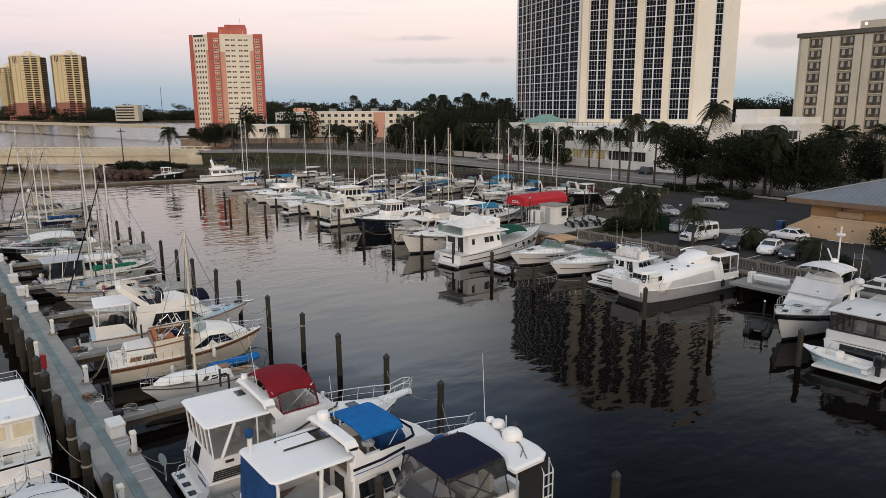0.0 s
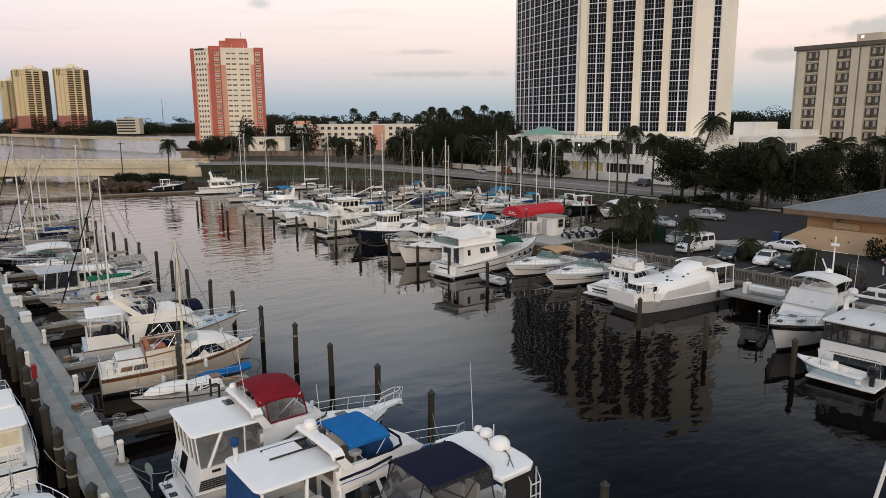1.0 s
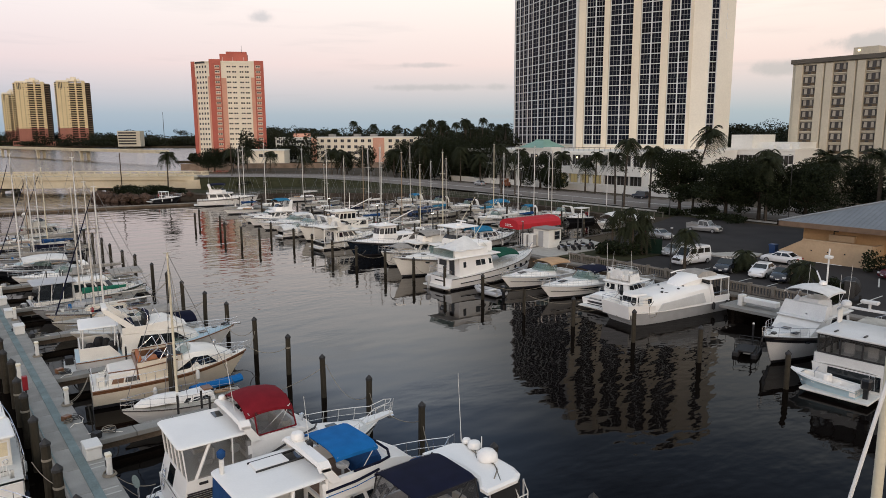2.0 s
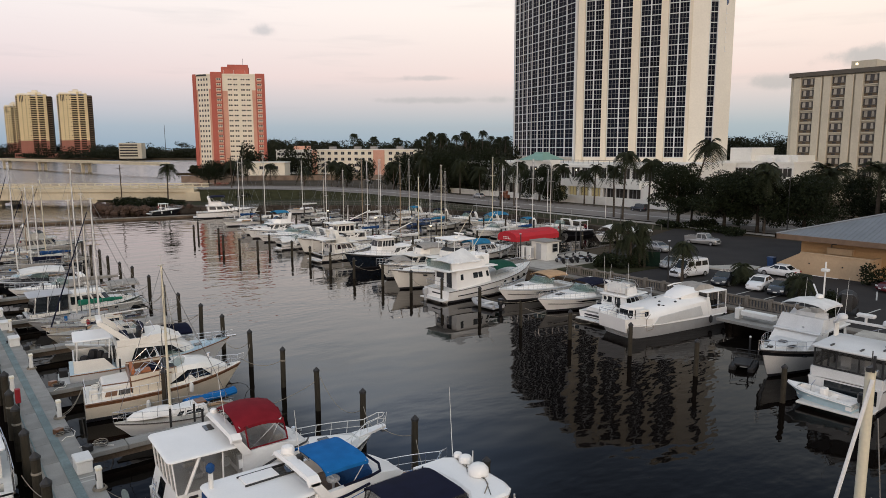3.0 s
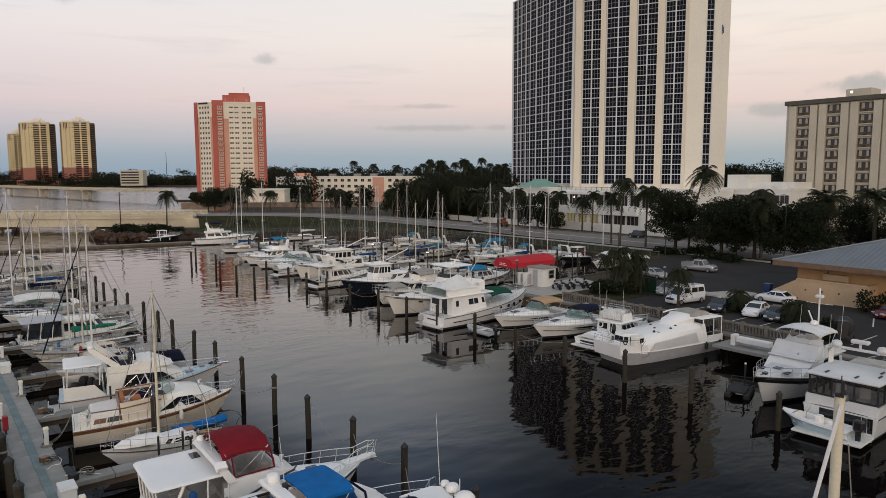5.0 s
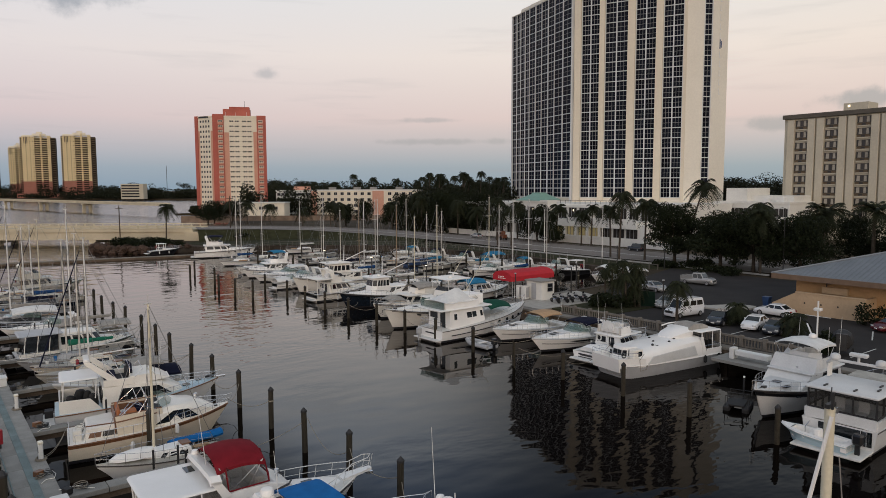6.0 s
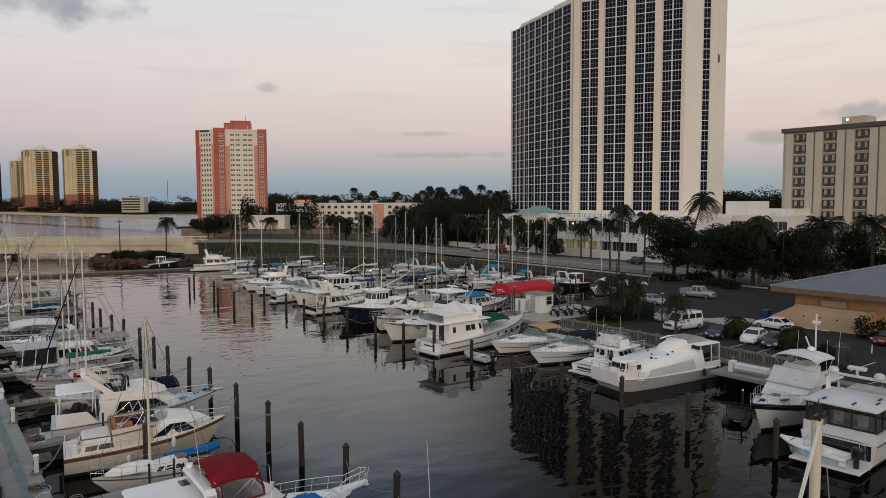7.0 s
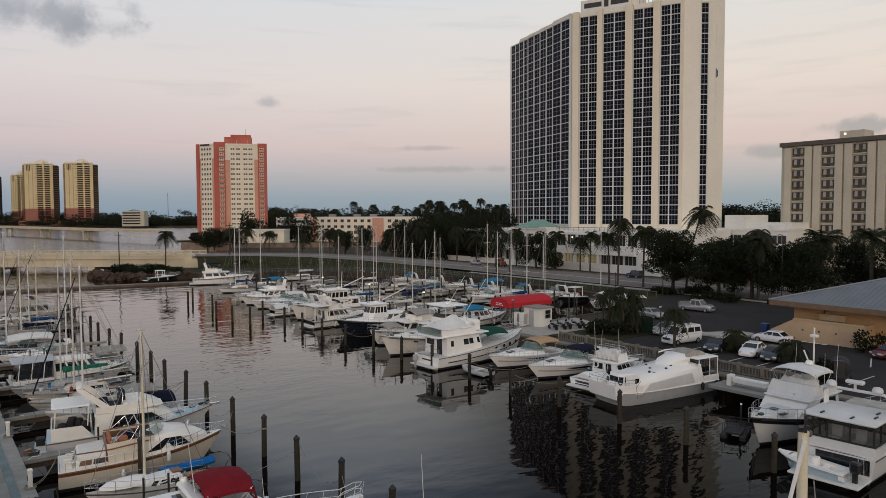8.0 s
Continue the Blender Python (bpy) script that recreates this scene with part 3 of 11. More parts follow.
# ---- first bridge ----
BA, BD = Vector((60, 188.5)), Vector((-0.796, 0.605))
bridge = thing("bridge", BA.x, BA.y, 0, math.degrees(math.atan2(BD.y, BD.x)), "long low concrete road bridge over the river", "bridge", kind="structure")
part("deck", Shape().box(-1, 420, -6, 6, 3.6, 4.3), bridge_m, bridge)
for y in (-5.2, -1.8, 1.8, 5.2):
    part("girder", Shape().box(-1, 420, y - 0.4, y + 0.4, 1.5, 3.6), bridge_m, bridge)
for y in (-5.85, 5.85):
    part("kerb_beam", Shape().box(-1, 420, y - 0.2, y + 0.2, 4.3, 4.62), bridge_m, bridge)
    part("handrail", Shape().box(-1, 420, y - 0.13, y + 0.13, 5.12, 5.35), bridge_m, bridge)
    part("mid_rail", Shape().box(-1, 420, y - 0.07, y + 0.07, 4.82, 4.92), bridge_m, bridge)
rp = Shape().box(-0.14, 0.14, -0.14, 0.14, 4.3, 5.2).mesh("rail_post", [bridge_m])
for k in range(70):
    for y in (-5.85, 5.85):
        part("rail_post", rp, bridge_m, bridge).matrix_basis = pose(1 + 2.5 * k, y, 0)
for k in range(11):
    pier = part("pier", Shape().box(-0.9, 0.9, -5.4, 5.4, 0.6, 1.5).box(-0.7, 0.7, -4.2, -2.6, -1, 0.6).box(-0.7, 0.7, 2.6, 4.2, -1, 0.6), bridge_m, bridge)
    pier.matrix_basis = pose(26 + 26 * k, 0, 0)
part("abutment", Shape().box(-6, 1.2, -6.6, 6.6, -0.5, 3.6), bridge_m, bridge)

B2 = old(-357, 558)
b2 = thing("bridge", B2[0], B2[1], 0, -37.2, "distant pale bridge low over the river", "bridge", kind="structure")
b2.rotation_euler.z = math.atan2(old(-147, 368)[1] - B2[1], old(-147, 368)[0] - B2[0])
part("deck", Shape().box(-260, 283, -3.4, 3.4, 5.9, 6.8), bridge_m, b2)
for y in (-3.5, 3.2):
    part("parapet", Shape().box(-260, 283, y, y + 0.3, 6.8, 7.4), bridge_m, b2)
for k in range(6):
    part("pier", Shape().box(-1.2, 1.2, -3.2, 3.2, 4.9, 5.9).box(-0.8, 0.8, -2.8, -1.2, -1, 4.9).box(-0.8, 0.8, 1.2, 2.8, -1, 4.9), bridge_m, b2).matrix_basis = pose(-200 + 76 * k, 0, 0)


# ---- buildings ----
def window_mesh(name, w, h, nx, nz, frame_w=0.07, glass_m=tower_glass, frame_m=win_frame):
    """A window in the plane y = 0 that looks to -y: glass set back in a frame with bars."""
    s, f = Shape(), frame_w / 2
    xs = [-w / 2 - f] + [x for i in range(nx + 1) for x in (-w / 2 + w * i / nx - f, -w / 2 + w * i / nx + f)][1:]
    zs = [-f] + [z for j in range(nz + 1) for z in (h * j / nz - f, h * j / nz + f)][1:]
    for i in range(len(xs) - 1):
        for j in range(len(zs) - 1):
            q = [(xs[i], zs[j]), (xs[i + 1], zs[j]), (xs[i + 1], zs[j + 1]), (xs[i], zs[j + 1])]
            if i % 2 and j % 2:
                s.add([(x, -0.02, z) for x, z in q], [(0, 1, 2, 3)], 0)
                for k in range(4):
                    (xa, za), (xb, zb) = q[k], q[(k + 1) % 4]
                    s.add([(xa, -0.11, za), (xb, -0.11, zb), (xb, -0.02, zb), (xa, -0.02, za)], [(0, 1, 2, 3)], 1)
            else:
                s.add([(x, -0.11, z) for x, z in q], [(0, 1, 2, 3)], 1)
    return s.mesh(name, [glass_m, frame_m])


def along(p, q, d):
    """The pose at d metres from p towards q, x along the wall, -y outwards (to the right of the way)."""
    a = math.atan2(q[1] - p[1], q[0] - p[0])
    return Matrix.Translation((p[0] + math.cos(a) * d, p[1] + math.sin(a) * d, 0)) @ Matrix.Rotation(a, 4, "Z")


# the tall hotel tower: a shallow bent plan, wings stepping back
TW = [(169, 179), (159.5, 141.5), (172, 112.6), (178, 108), (184, 107)]
Z0, FL, FH = 12.0, 22, 2.83
TOP = Z0 + FL * FH + 1.2
tower = thing("hotel_tower", 172, 130, 1.3, 0, "tall cream hotel tower with dark gridded windows and projecting piers", "hotel")
tower_inv = Matrix.Translation((-172, -130, -1.3))


def tpart(name, shape, m, world_m, parent=None, label=""):
    ob = part(name, shape, m, parent or tower, label)
    ob.matrix_basis = tower_inv @ world_m if parent is None else world_m
    return ob


core = Shape().prism([TW[0], TW[1], TW[2], TW[3], TW[4], (192, 118), (186, 150), (184, 183)], 1.3, TOP - 0.9)
tpart("wall", core, stucco, Matrix())
tpart("roof", Shape().prism([(170.5, 178), (161.5, 142), (173.5, 114), (179, 109.5), (183.5, 109), (191, 119), (185, 150), (183, 182)], TOP - 0.9, TOP - 0.6), roof_grey, Matrix())


def bay(p, q, d0, d1, cols, step, nx=3, crest=0.2):
    """A window bay between two distances along a wall: bands, windows and parapet, standing out by step."""
    w = (d1 - d0) / cols
    me = window_mesh("window", w - 0.22, FH - 0.22, nx, 2, 0.07)
    base = along(p, q, 0)
    out = Matrix.Translation((0, -step, 0))
    if step > 0.05:
        tpart("bay_wall", Shape().box(d0, d1, -step, 0.1, Z0, TOP), stucco, base)
    tpart("parapet", Shape().box(d0, d1, -step - 0.25, 0.3 - step, Z0 + FL * FH, TOP + crest), stucco, base)
    for c in range(cols + 1):
        x = d0 + w * c
        tpart("mullion_pier", Shape().box(x - (0.16 if 0 < c < cols else 0.1), x + (0.16 if 0 < c < cols else 0.1), -0.3 - step, -step, Z0, TOP - 1), mullion_m, base)
    for f in range(FL):
        tpart("floor_band", Shape().box(d0, d1, -0.2 - step, -step, Z0 + f * FH - 0.09, Z0 + f * FH + 0.09), mullion_m, base)
        for c in range(cols):
            tpart("window", me, None, base @ out @ Matrix.Translation((d0 + w * (c + 0.5), 0, Z0 + f * FH + 0.11)))


def fin(p, q, d0, d1, depth, top=TOP + 0.3, m=stucco_shell):
    tpart("pier_fin", Shape().box(d0, d1, -depth, 0.2, 1.3, top), m, along(p, q, 0))


for d0, d1, st, cr in ((0.3, 6.0, 0.0, -1.0), (6.3, 12.3, 0.25, -0.7), (12.6, 20.5, 0.5, -0.4), (20.8, 28.6, 0.75, -0.1), (28.9, 38.4, 1.0, 0.2)):
    bay(TW[0], TW[1], d0, d1, 2, st, 2, cr)
    fin(TW[0], TW[1], d1, d1 + 0.3, st + 0.35, TOP + cr + 0.05, mullion_m)
fin(TW[0], TW[1], -0.2, 0.3, 0.4, TOP - 1.0, mullion_m)
for d0, d1 in ((2.1, 7.5), (9.2, 15.8), (18.1, 23.8), (25.9, 31.3)):
    bay(TW[1], TW[2], d0, d1, 2, 0.0, 3)
for d0, d1 in ((0.0, 2.0), (7.6, 9.1), (15.9, 18.0), (23.9, 25.8)):
    fin(TW[1], TW[2], d0, d1, 1.1)
fin(TW[1], TW[2], 31.4, 32.2, 0.5)
tpart("end_wall", Shape().box(0.2, 5.3, -0.4, 0.2, 1.3, TOP + 0.3), stucco, along(TW[2], TW[3], 0))
bay(TW[2], TW[3], 5.5, 7.6, 1, 0.0, 2)
tpart("end_wall", Shape().box(0.0, 6.2, -0.35, 0.2, 1.3, TOP + 0.3), stucco, along(TW[3], TW[4], 0))
tpart("roof_block", Shape().box(1.6, 19.5, 2.0, 9.0, TOP - 0.6, TOP + 4.2), stucco, along(TW[1], TW[2], 0))
for k in range(9):
    tpart("roof_railing_post", Shape().box(19.5 + k * 1.25, 19.62 + k * 1.25, 0.6, 0.72, TOP - 0.6, TOP + 2.6), win_frame, along(TW[1], TW[2], 0))
tpart("roof_railing", Shape().box(19.5, 30.2, 0.6, 0.7, TOP + 2.4, TOP + 2.6), win_frame, along(TW[1], TW[2], 0))
tpart("sign_board", Shape().box(2.0, 17.0, 1.2, 1.9, TOP + 0.6, TOP + 4.0, bevel=0.1), stucco_white, along(TW[1], TW[2], 0), label="pale sign board on the roof")
tpart("sign_letter_bar", Shape().box(2.9, 8.2, 1.12, 1.2, TOP + 1.6, TOP + 3.0).box(11.0, 16.2, 1.12, 1.2, TOP + 1.6, TOP + 3.0), sign_dark, along(TW[1], TW[2], 0))
tpart("sign_emblem", Shape().box(9.0, 10.3, 1.1, 1.2, TOP + 1.3, TOP + 3.3), sign_dark, along(TW[1], TW[2], 0))
for k in range(11):
    if k != 5:
        tpart("wall_letter_bar", Shape().box(2.75, 2.93, -0.45, -0.35, 66.5 - k * 2.55, 68.2 - k * 2.55).box(2.93, 3.4, -0.45, -0.35, 66.5 - k * 2.55, 66.72 - k * 2.55), sign_white, along(TW[3], TW[4], 0))
tpart("wall_emblem", Shape().box(2.8, 3.1, -0.45, -0.35, 53.6, 56.2).box(3.3, 3.6, -0.45, -0.35, 54.0, 55.8), blue_paint, along(TW[3], TW[4], 0), label="small blue emblem on the end wall")


# podium in front of the tower
def wall_block(parent, x0, x1, y0, y1, z0, z1, m, cornice=0.35, name="wall"):
    part(name, Shape().box(x0, x1, y0, y1, z0, z1), m, parent)
    if cornice:
        part("cornice", Shape().box(x0 - cornice, x1 + 0.1, y0 - 0.1, y1 + 0.1, z1 - 0.55, z1 + 0.05), m, parent)


pod = thing("hotel_podium", 134, 125, 1.3, 0, "white two-storey hotel podium with tall openings and a green hipped roof", "hotel podium")
wall_block(pod, 6, 40, -27, 46, 0, 9.3, stucco_white)
wall_block(pod, 2.5, 6, 5, 19, 0, 10.2, stucco_white)
wall_block(pod, 3.8, 6, -9, 3, 0, 9.0, stucco_white)
part("terrace_slab", Shape().box(1.2, 6, -25, 46, 3.6, 5.4), stucco_white, pod)
part("terrace_wall", Shape().box(1.2, 1.5, -25, -3, 5.4, 6.0), stucco_white, pod)
part("lower_wall", Shape().box(2.0, 6, -27, -10, 0, 4.6), stucco_white, pod)
part("lower_wall", Shape().box(2.5, 6, -10, 46, 0, 4.6), stucco_white, pod)
for k in range(-3, 13):
    y = -2 + 3.9 * k
    part("column", Shape().box(1.4, 2.1, y - 0.4, y + 0.4, 0, 4.6), stucco_white, pod)
big = window_mesh("window", 3.3, 3.4, 3, 1, 0.1, hotel_glass)
lobby = window_mesh("window", 3.3, 3.4, 3, 1, 0.1, lobby_glass)
up = window_mesh("window", 2.7, 2.9, 3, 1, 0.09, hotel_glass)
for k in range(-6, 11):
    y = -1.2 + 3.9 * k
    w = part("window", lobby if -4 < k < 3 else big, None, pod)
    xw = 2.46 if y > -11.2 else 1.96
    w.matrix_basis = Matrix.Translation((xw, y + 1.2, 0.15)) @ Matrix.Rotation(radians(-90), 4, "Z")
for k in range(20):
    y = -24.5 + 3.6 * k
    xw = 5.97 if not (-9 < y < 3 or 5 < y < 19) else (2.47 if y > 4 else 3.77)
    part("window", up, None, pod).matrix_basis = Matrix.Translation((xw, y, 5.5)) @ Matrix.Rotation(radians(-90), 4, "Z")
hip = Shape()
hip.loft([[(1.9, 7.6, 10.1), (11, 7.6, 10.1), (11, 17.4, 10.1), (1.9, 17.4, 10.1)], [(5.2, 10.8, 11.9), (8.2, 10.8, 11.9), (8.2, 14.2, 11.9), (5.2, 14.2, 11.9)],
          [(5.4, 11.0, 12.3), (8.0, 11.0, 12.3), (8.0, 14.0, 12.3), (5.4, 14.0, 12.3)]])
part("hip_roof", hip, copper_green, pod, "weathered copper-green hipped roof")
for k in range(40):
    part("roof_rail_post", Shape().box(5.8, 5.88, 45.5 - k * 1.75, 45.58 - k * 1.75, 9.3, 10.3), steel_dark, pod)
part("roof_rail", Shape().box(5.8, 5.88, -27, 46, 10.22, 10.32), steel_dark, pod)
part("garden_wall", Shape().box(-5.3, -5.0, -40, 50, 0, 1.5), stucco_white, pod)
part("garden_wall", Shape().box(-1.3, -1.0, -30, -4, 0, 1.6), stucco_white, pod)
for y, x in ((10.5, 2.3), (16.2, 2.3), (-3.2, 3.6)):
    part("wall_lamp", Shape().box(x - 0.1, x, y - 0.14, y + 0.14, 7.5, 7.95, bevel=0.02), warm_lamp, pod, "lit wall lamp")

# white low building between the hotels
ann = thing("annex_building", 175, 92, 1.3, 0, "low white annex with a long dark window and roof blocks", "building")
wall_block(ann, 0, 26, -9, 12, 0, 9.8, stucco_white, 0.2)
part("roof_block", Shape().box(2, 14, 3.5, 9.5, 9.8, 13.4), stucco_white, ann)
part("roof_block", Shape().box(4, 14, -8, 3.5, 9.8, 11.4), stucco_white, ann)
part("roof_unit", Shape().box(1, 2.4, -7, -5, 9.8, 11.0, bevel=0.05), plastic_white, ann)
part("roof_unit", Shape().box(1, 2.4, -3, -1.6, 9.8, 10.8, bevel=0.05), plastic_white, ann)
strip_w = window_mesh("window", 2.2, 2.1, 2, 1, 0.09, hotel_glass)
for k in range(8):
    part("window", strip_w, None, ann).matrix_basis = Matrix.Translation((-0.02, -7.5 + 2.4 * k, 6.0)) @ Matrix.Rotation(radians(-90), 4, "Z")
part("canopy_slab", Shape().box(-2.5, 0, -9, 12, 4.3, 5.0), stucco_white, ann)

# the second hotel
h2 = thing("hotel_block", 189, 92, 1.3, 0, "ten-storey beige hotel block with ribbed piers and curtained windows", "hotel")
part("wall", Shape().box(0, 22, -62, 0, 0, 32.6), stucco_beige, h2)
part("cornice", Shape().box(-1.0, 22.4, -62.2, 0.2, 31.9, 33.0), parapet_dark, h2)
part("roof_block", Shape().box(3, 9, -19.5, -13.6, 33.0, 35.2), stucco_beige, h2)
part("roof_lamp", Shape().box(2.85, 3.0, -15.2, -14.7, 34.2, 34.7), warm_lamp, h2)
h2win = Shape()
h2win.add([(-1.5, -0.03, 0.75), (1.5, -0.03, 0.75), (1.5, -0.03, 2.2), (-1.5, -0.03, 2.2)], [(0, 1, 2, 3)], 0)
for x in (-1.5, -0.3, 0.5, 1.5):
    h2win.box(x - 0.05, x + 0.05, -0.1, 0, 0.75, 2.2, 1)
h2win.box(-1.55, 1.55, -0.12, 0, 2.2, 2.32, 1).box(-1.55, 1.55, -0.30, 0, 0.62, 0.75, 1)
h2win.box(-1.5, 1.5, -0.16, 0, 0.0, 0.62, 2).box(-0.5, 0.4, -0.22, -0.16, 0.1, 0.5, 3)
h2win.add([(-1.2, -0.045, 0.8), (-0.4, -0.045, 0.8), (-0.4, -0.045, 2.15), (-1.1, -0.045, 2.15)], [(0, 1, 2, 3)], 4)
h2win.add([(0.55, -0.045, 0.8), (1.25, -0.045, 0.8), (1.15, -0.045, 2.15), (0.6, -0.045, 2.15)], [(0, 1, 2, 3)], 4)
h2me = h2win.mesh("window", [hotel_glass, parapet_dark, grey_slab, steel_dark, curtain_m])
for c in range(8):
    y = -4.5 - 7.7 * c
    for o, w in ((2.6, 1.9), (-2.8, 1.9)):
        part("rib_pier", Shape().box(-0.7, 0.1, y + o - w / 2, y + o + w / 2, 1.0, 31.6, bevel=0.1), stucco_beige, h2)
    for f in range(10):
        part("floor_band", Shape().box(-0.35, 0.05, y - 1.7, y + 1.6, 2.5 + f * 2.95 - 0.25, 2.5 + f * 2.95), stucco_beige, h2)
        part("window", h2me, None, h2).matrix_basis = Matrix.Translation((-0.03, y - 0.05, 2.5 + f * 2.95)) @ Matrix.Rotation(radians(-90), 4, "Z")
part("base_wall", Shape().box(-1.4, 0, -62, 0.5, 0, 2.0), stucco_beige, h2)


def plain_window(name, w, h, bars=2):
    s = Shape().add([(-w / 2, -0.03, 0), (w / 2, -0.03, 0), (w / 2, -0.03, h), (-w / 2, -0.03, h)], [(0, 1, 2, 3)], 0)
    for i in range(bars + 1):
        x = -w / 2 + w * i / bars
        s.box(x - 0.06, x + 0.06, -0.12, 0, 0, h, 1)
    s.box(-w / 2 - 0.1, w / 2 + 0.1, -0.2, 0, -0.15, 0, 1)
    return s.mesh(name, [small_glass, win_frame])


# red and cream apartment tower across the road
A, B, C = Vector((130.5, 403.2)), Vector((136.7, 391.6)), Vector((162.3, 378.9))
red = thing("apartment_tower", A.x, A.y, 1.3, 0, "red and cream eighteen-storey apartment tower with small paired windows", "apartment tower")
RM = Matrix.Translation((-A.x, -A.y, -1.3))
HT, NF = 56.2, 18
fh = 2.86
LBC, LAB = (C - B).length, (B - A).length
FRONT, SIDE = RM @ along(B, C, 0), RM @ along(A, B, 0)
back = C + (A - B)
part("wall", Shape().prism([tuple(A), tuple(B), tuple(C), tuple(back)], 1.3, HT - 0.4), cream_wall, red).matrix_basis = RM
part("parapet", Shape().box(5.6, 24.2, -0.25, 0.3, HT - 0.9, HT), cream_wall, red).matrix_basis = FRONT
part("parapet", Shape().box(0.2, LAB - 0.6, -0.2, 0.3, HT - 0.9, HT - 0.1), cream_wall, red).matrix_basis = SIDE
part("roof_block", Shape().box(5.0, 20.0, 4.0, 10.0, HT - 0.5, HT + 4.2), brick_red, red).matrix_basis = FRONT
part("roof_block", Shape().box(8.4, 19.6, 5.0, 9.0, HT + 4.2, HT + 5.6), brick_red, red).matrix_basis = FRONT
part("roof_mast", Shape().tube([(17, 5, HT + 5), (17, 5, HT + 9)], 0.09, 5), steel_dark, red).matrix_basis = FRONT
for x in (6.6, 12, 18.2):
    part("roof_pole", Shape().tube([(x, 3.0, HT), (x, 3.0, HT + 2.4)], 0.07, 5), plastic_white, red).matrix_basis = FRONT
for d0, d1, m_, dep, drop in ((-0.4, 5.7, brick_red, 0.9, -0.8), (5.7, 8.5, salmon, 0.25, 9.4), (21.9, 23.9, salmon, 0.25, 9.0), (23.9, LBC + 0.4, brick_red, 0.9, -0.2)):
    part("pier_band", Shape().box(d0, d1, -dep, 0.2, 1.3, HT - drop), m_, red).matrix_basis = FRONT
for d0, d1, m_, dep, drop in ((-0.3, 2.0, brick_red, 0.5, 0.0), (2.0, 3.0, salmon, 0.12, 8.5), (LAB - 1.9, LAB - 0.35, salmon, 0.12, 8.5)):
    part("pier_band", Shape().box(d0, d1, -dep, 0.2, 1.3, HT - drop), m_, red).matrix_basis = SIDE
part("parapet_trim", Shape().box(2.6, 9.6, -0.3, 0.2, HT - 1.2, HT - 0.25), steel_dark, red).matrix_basis = SIDE


pair_me, small_me = window_mesh("window", 2.3, 1.05, 2, 1, 0.24, small_glass, cream_wall), plain_window("window", 0.85, 1.1, 1)
balc_me = Shape().box(-1.35, 1.35, -0.55, 0, -1.0, -0.82).box(-1.35, 1.35, -0.55, -0.48, -0.82, -0.35).mesh("balcony", [salmon])
for f in range(NF):
    z = HT - 3.6 - f * fh
    for d in (9.9, 12.9, 16.9, 19.8):
        part("window", pair_me, None, red).matrix_basis = FRONT @ Matrix.Translation((d, -0.02, z))
    for d in (3.9, LBC - 2.6):
        part("window", pair_me, None, red).matrix_basis = FRONT @ Matrix.Translation((d, -0.92, z))
        part("balcony", balc_me, None, red).matrix_basis = FRONT @ Matrix.Translation((d, -0.9, z))
    for d in (3.9, 5.9, 7.9, 9.9):
        part("window", small_me, None, red).matrix_basis = SIDE @ Matrix.Translation((d, -0.02, z))

# long low apartment block and its neighbours
apt = thing("apartment_block", 164.6, 327, 1.3, math.degrees(math.atan2(281 - 327, 200 - 164.6)), "long four-storey cream and pink apartment block with flat roof", "apartment block")
LA = math.hypot(35.4, 46)
part("wall", Shape().box(0, LA, 0, 14, 0, 12.6), cream_wall, apt)
part("parapet", Shape().box(-0.2, LA + 0.2, -0.25, 14, 12.3, 12.9), stucco_white, apt)
part("pink_panel", Shape().box(0, 3.0, -0.12, 0.1, 0, 12.3), salmon, apt)
part("pink_panel", Shape().box(34, 40, -0.3, 0.1, 0, 12.3), salmon, apt)
for x in (8, 22, 31, 45):
    part("roof_unit", Shape().box(x, x + 3, 4, 7, 12.9, 14.2), roof_grey, apt)
aw = plain_window("window", 1.7, 1.3)
for f in range(4):
    for k in range(14):
        x = 6.2 + 3.7 * k
        if not 33.5 < x < 40.5 and x < LA - 1:
            part("window", aw, None, apt).matrix_basis = pose(x, -0.02, 1.2 + 3.0 * f)
ap2 = thing("apartment_block", 152, 343, 1.3, math.degrees(math.atan2(-12, 12.5)), "grey-white apartment block with rows of small dark windows", "apartment block")
part("wall", Shape().box(0, 18.5, 0, 14, 0, 12.4), stucco_white, ap2)
part("parapet", Shape().box(-0.2, 18.7, -0.25, 14, 12.1, 12.7), stucco_white, ap2)
part("roof_block", Shape().box(8, 16, 5, 10, 12.7, 14.6), salmon, ap2)
for f in range(4):
    for k in range(8):
        part("window", plain_window("window", 1.1, 1.3) if k + f == 0 else aw, None, ap2).matrix_basis = pose(1.6 + 2.2 * k, -0.02, 1.2 + 2.9 * f)
lowb = thing("office_building", 121, 317, 1.3, -37, "low cream office building with a wide window", "building")
part("wall", Shape().box(0, 22, 0, 12, 0, 6.6), cream_wall, lowb)
part("roof", Shape().box(-0.4, 22.4, -0.5, 12, 6.6, 7.1), stucco_white, lowb)
for x in (5, 11, 14, 18):
    part("window", aw, None, lowb).matrix_basis = pose(x, -0.02, 3.8)
mw = thing("river_wall", *old(-110, 292)[:2], 0, -37.2, "long brown retaining wall across the inlet", "wall", kind="structure")
for k in range(14):
    part("wall_panel", Shape().box(8 * k, 8 * k + 7.9, 0, 0.6, 0.5, 3.4), wall_brown, mw)


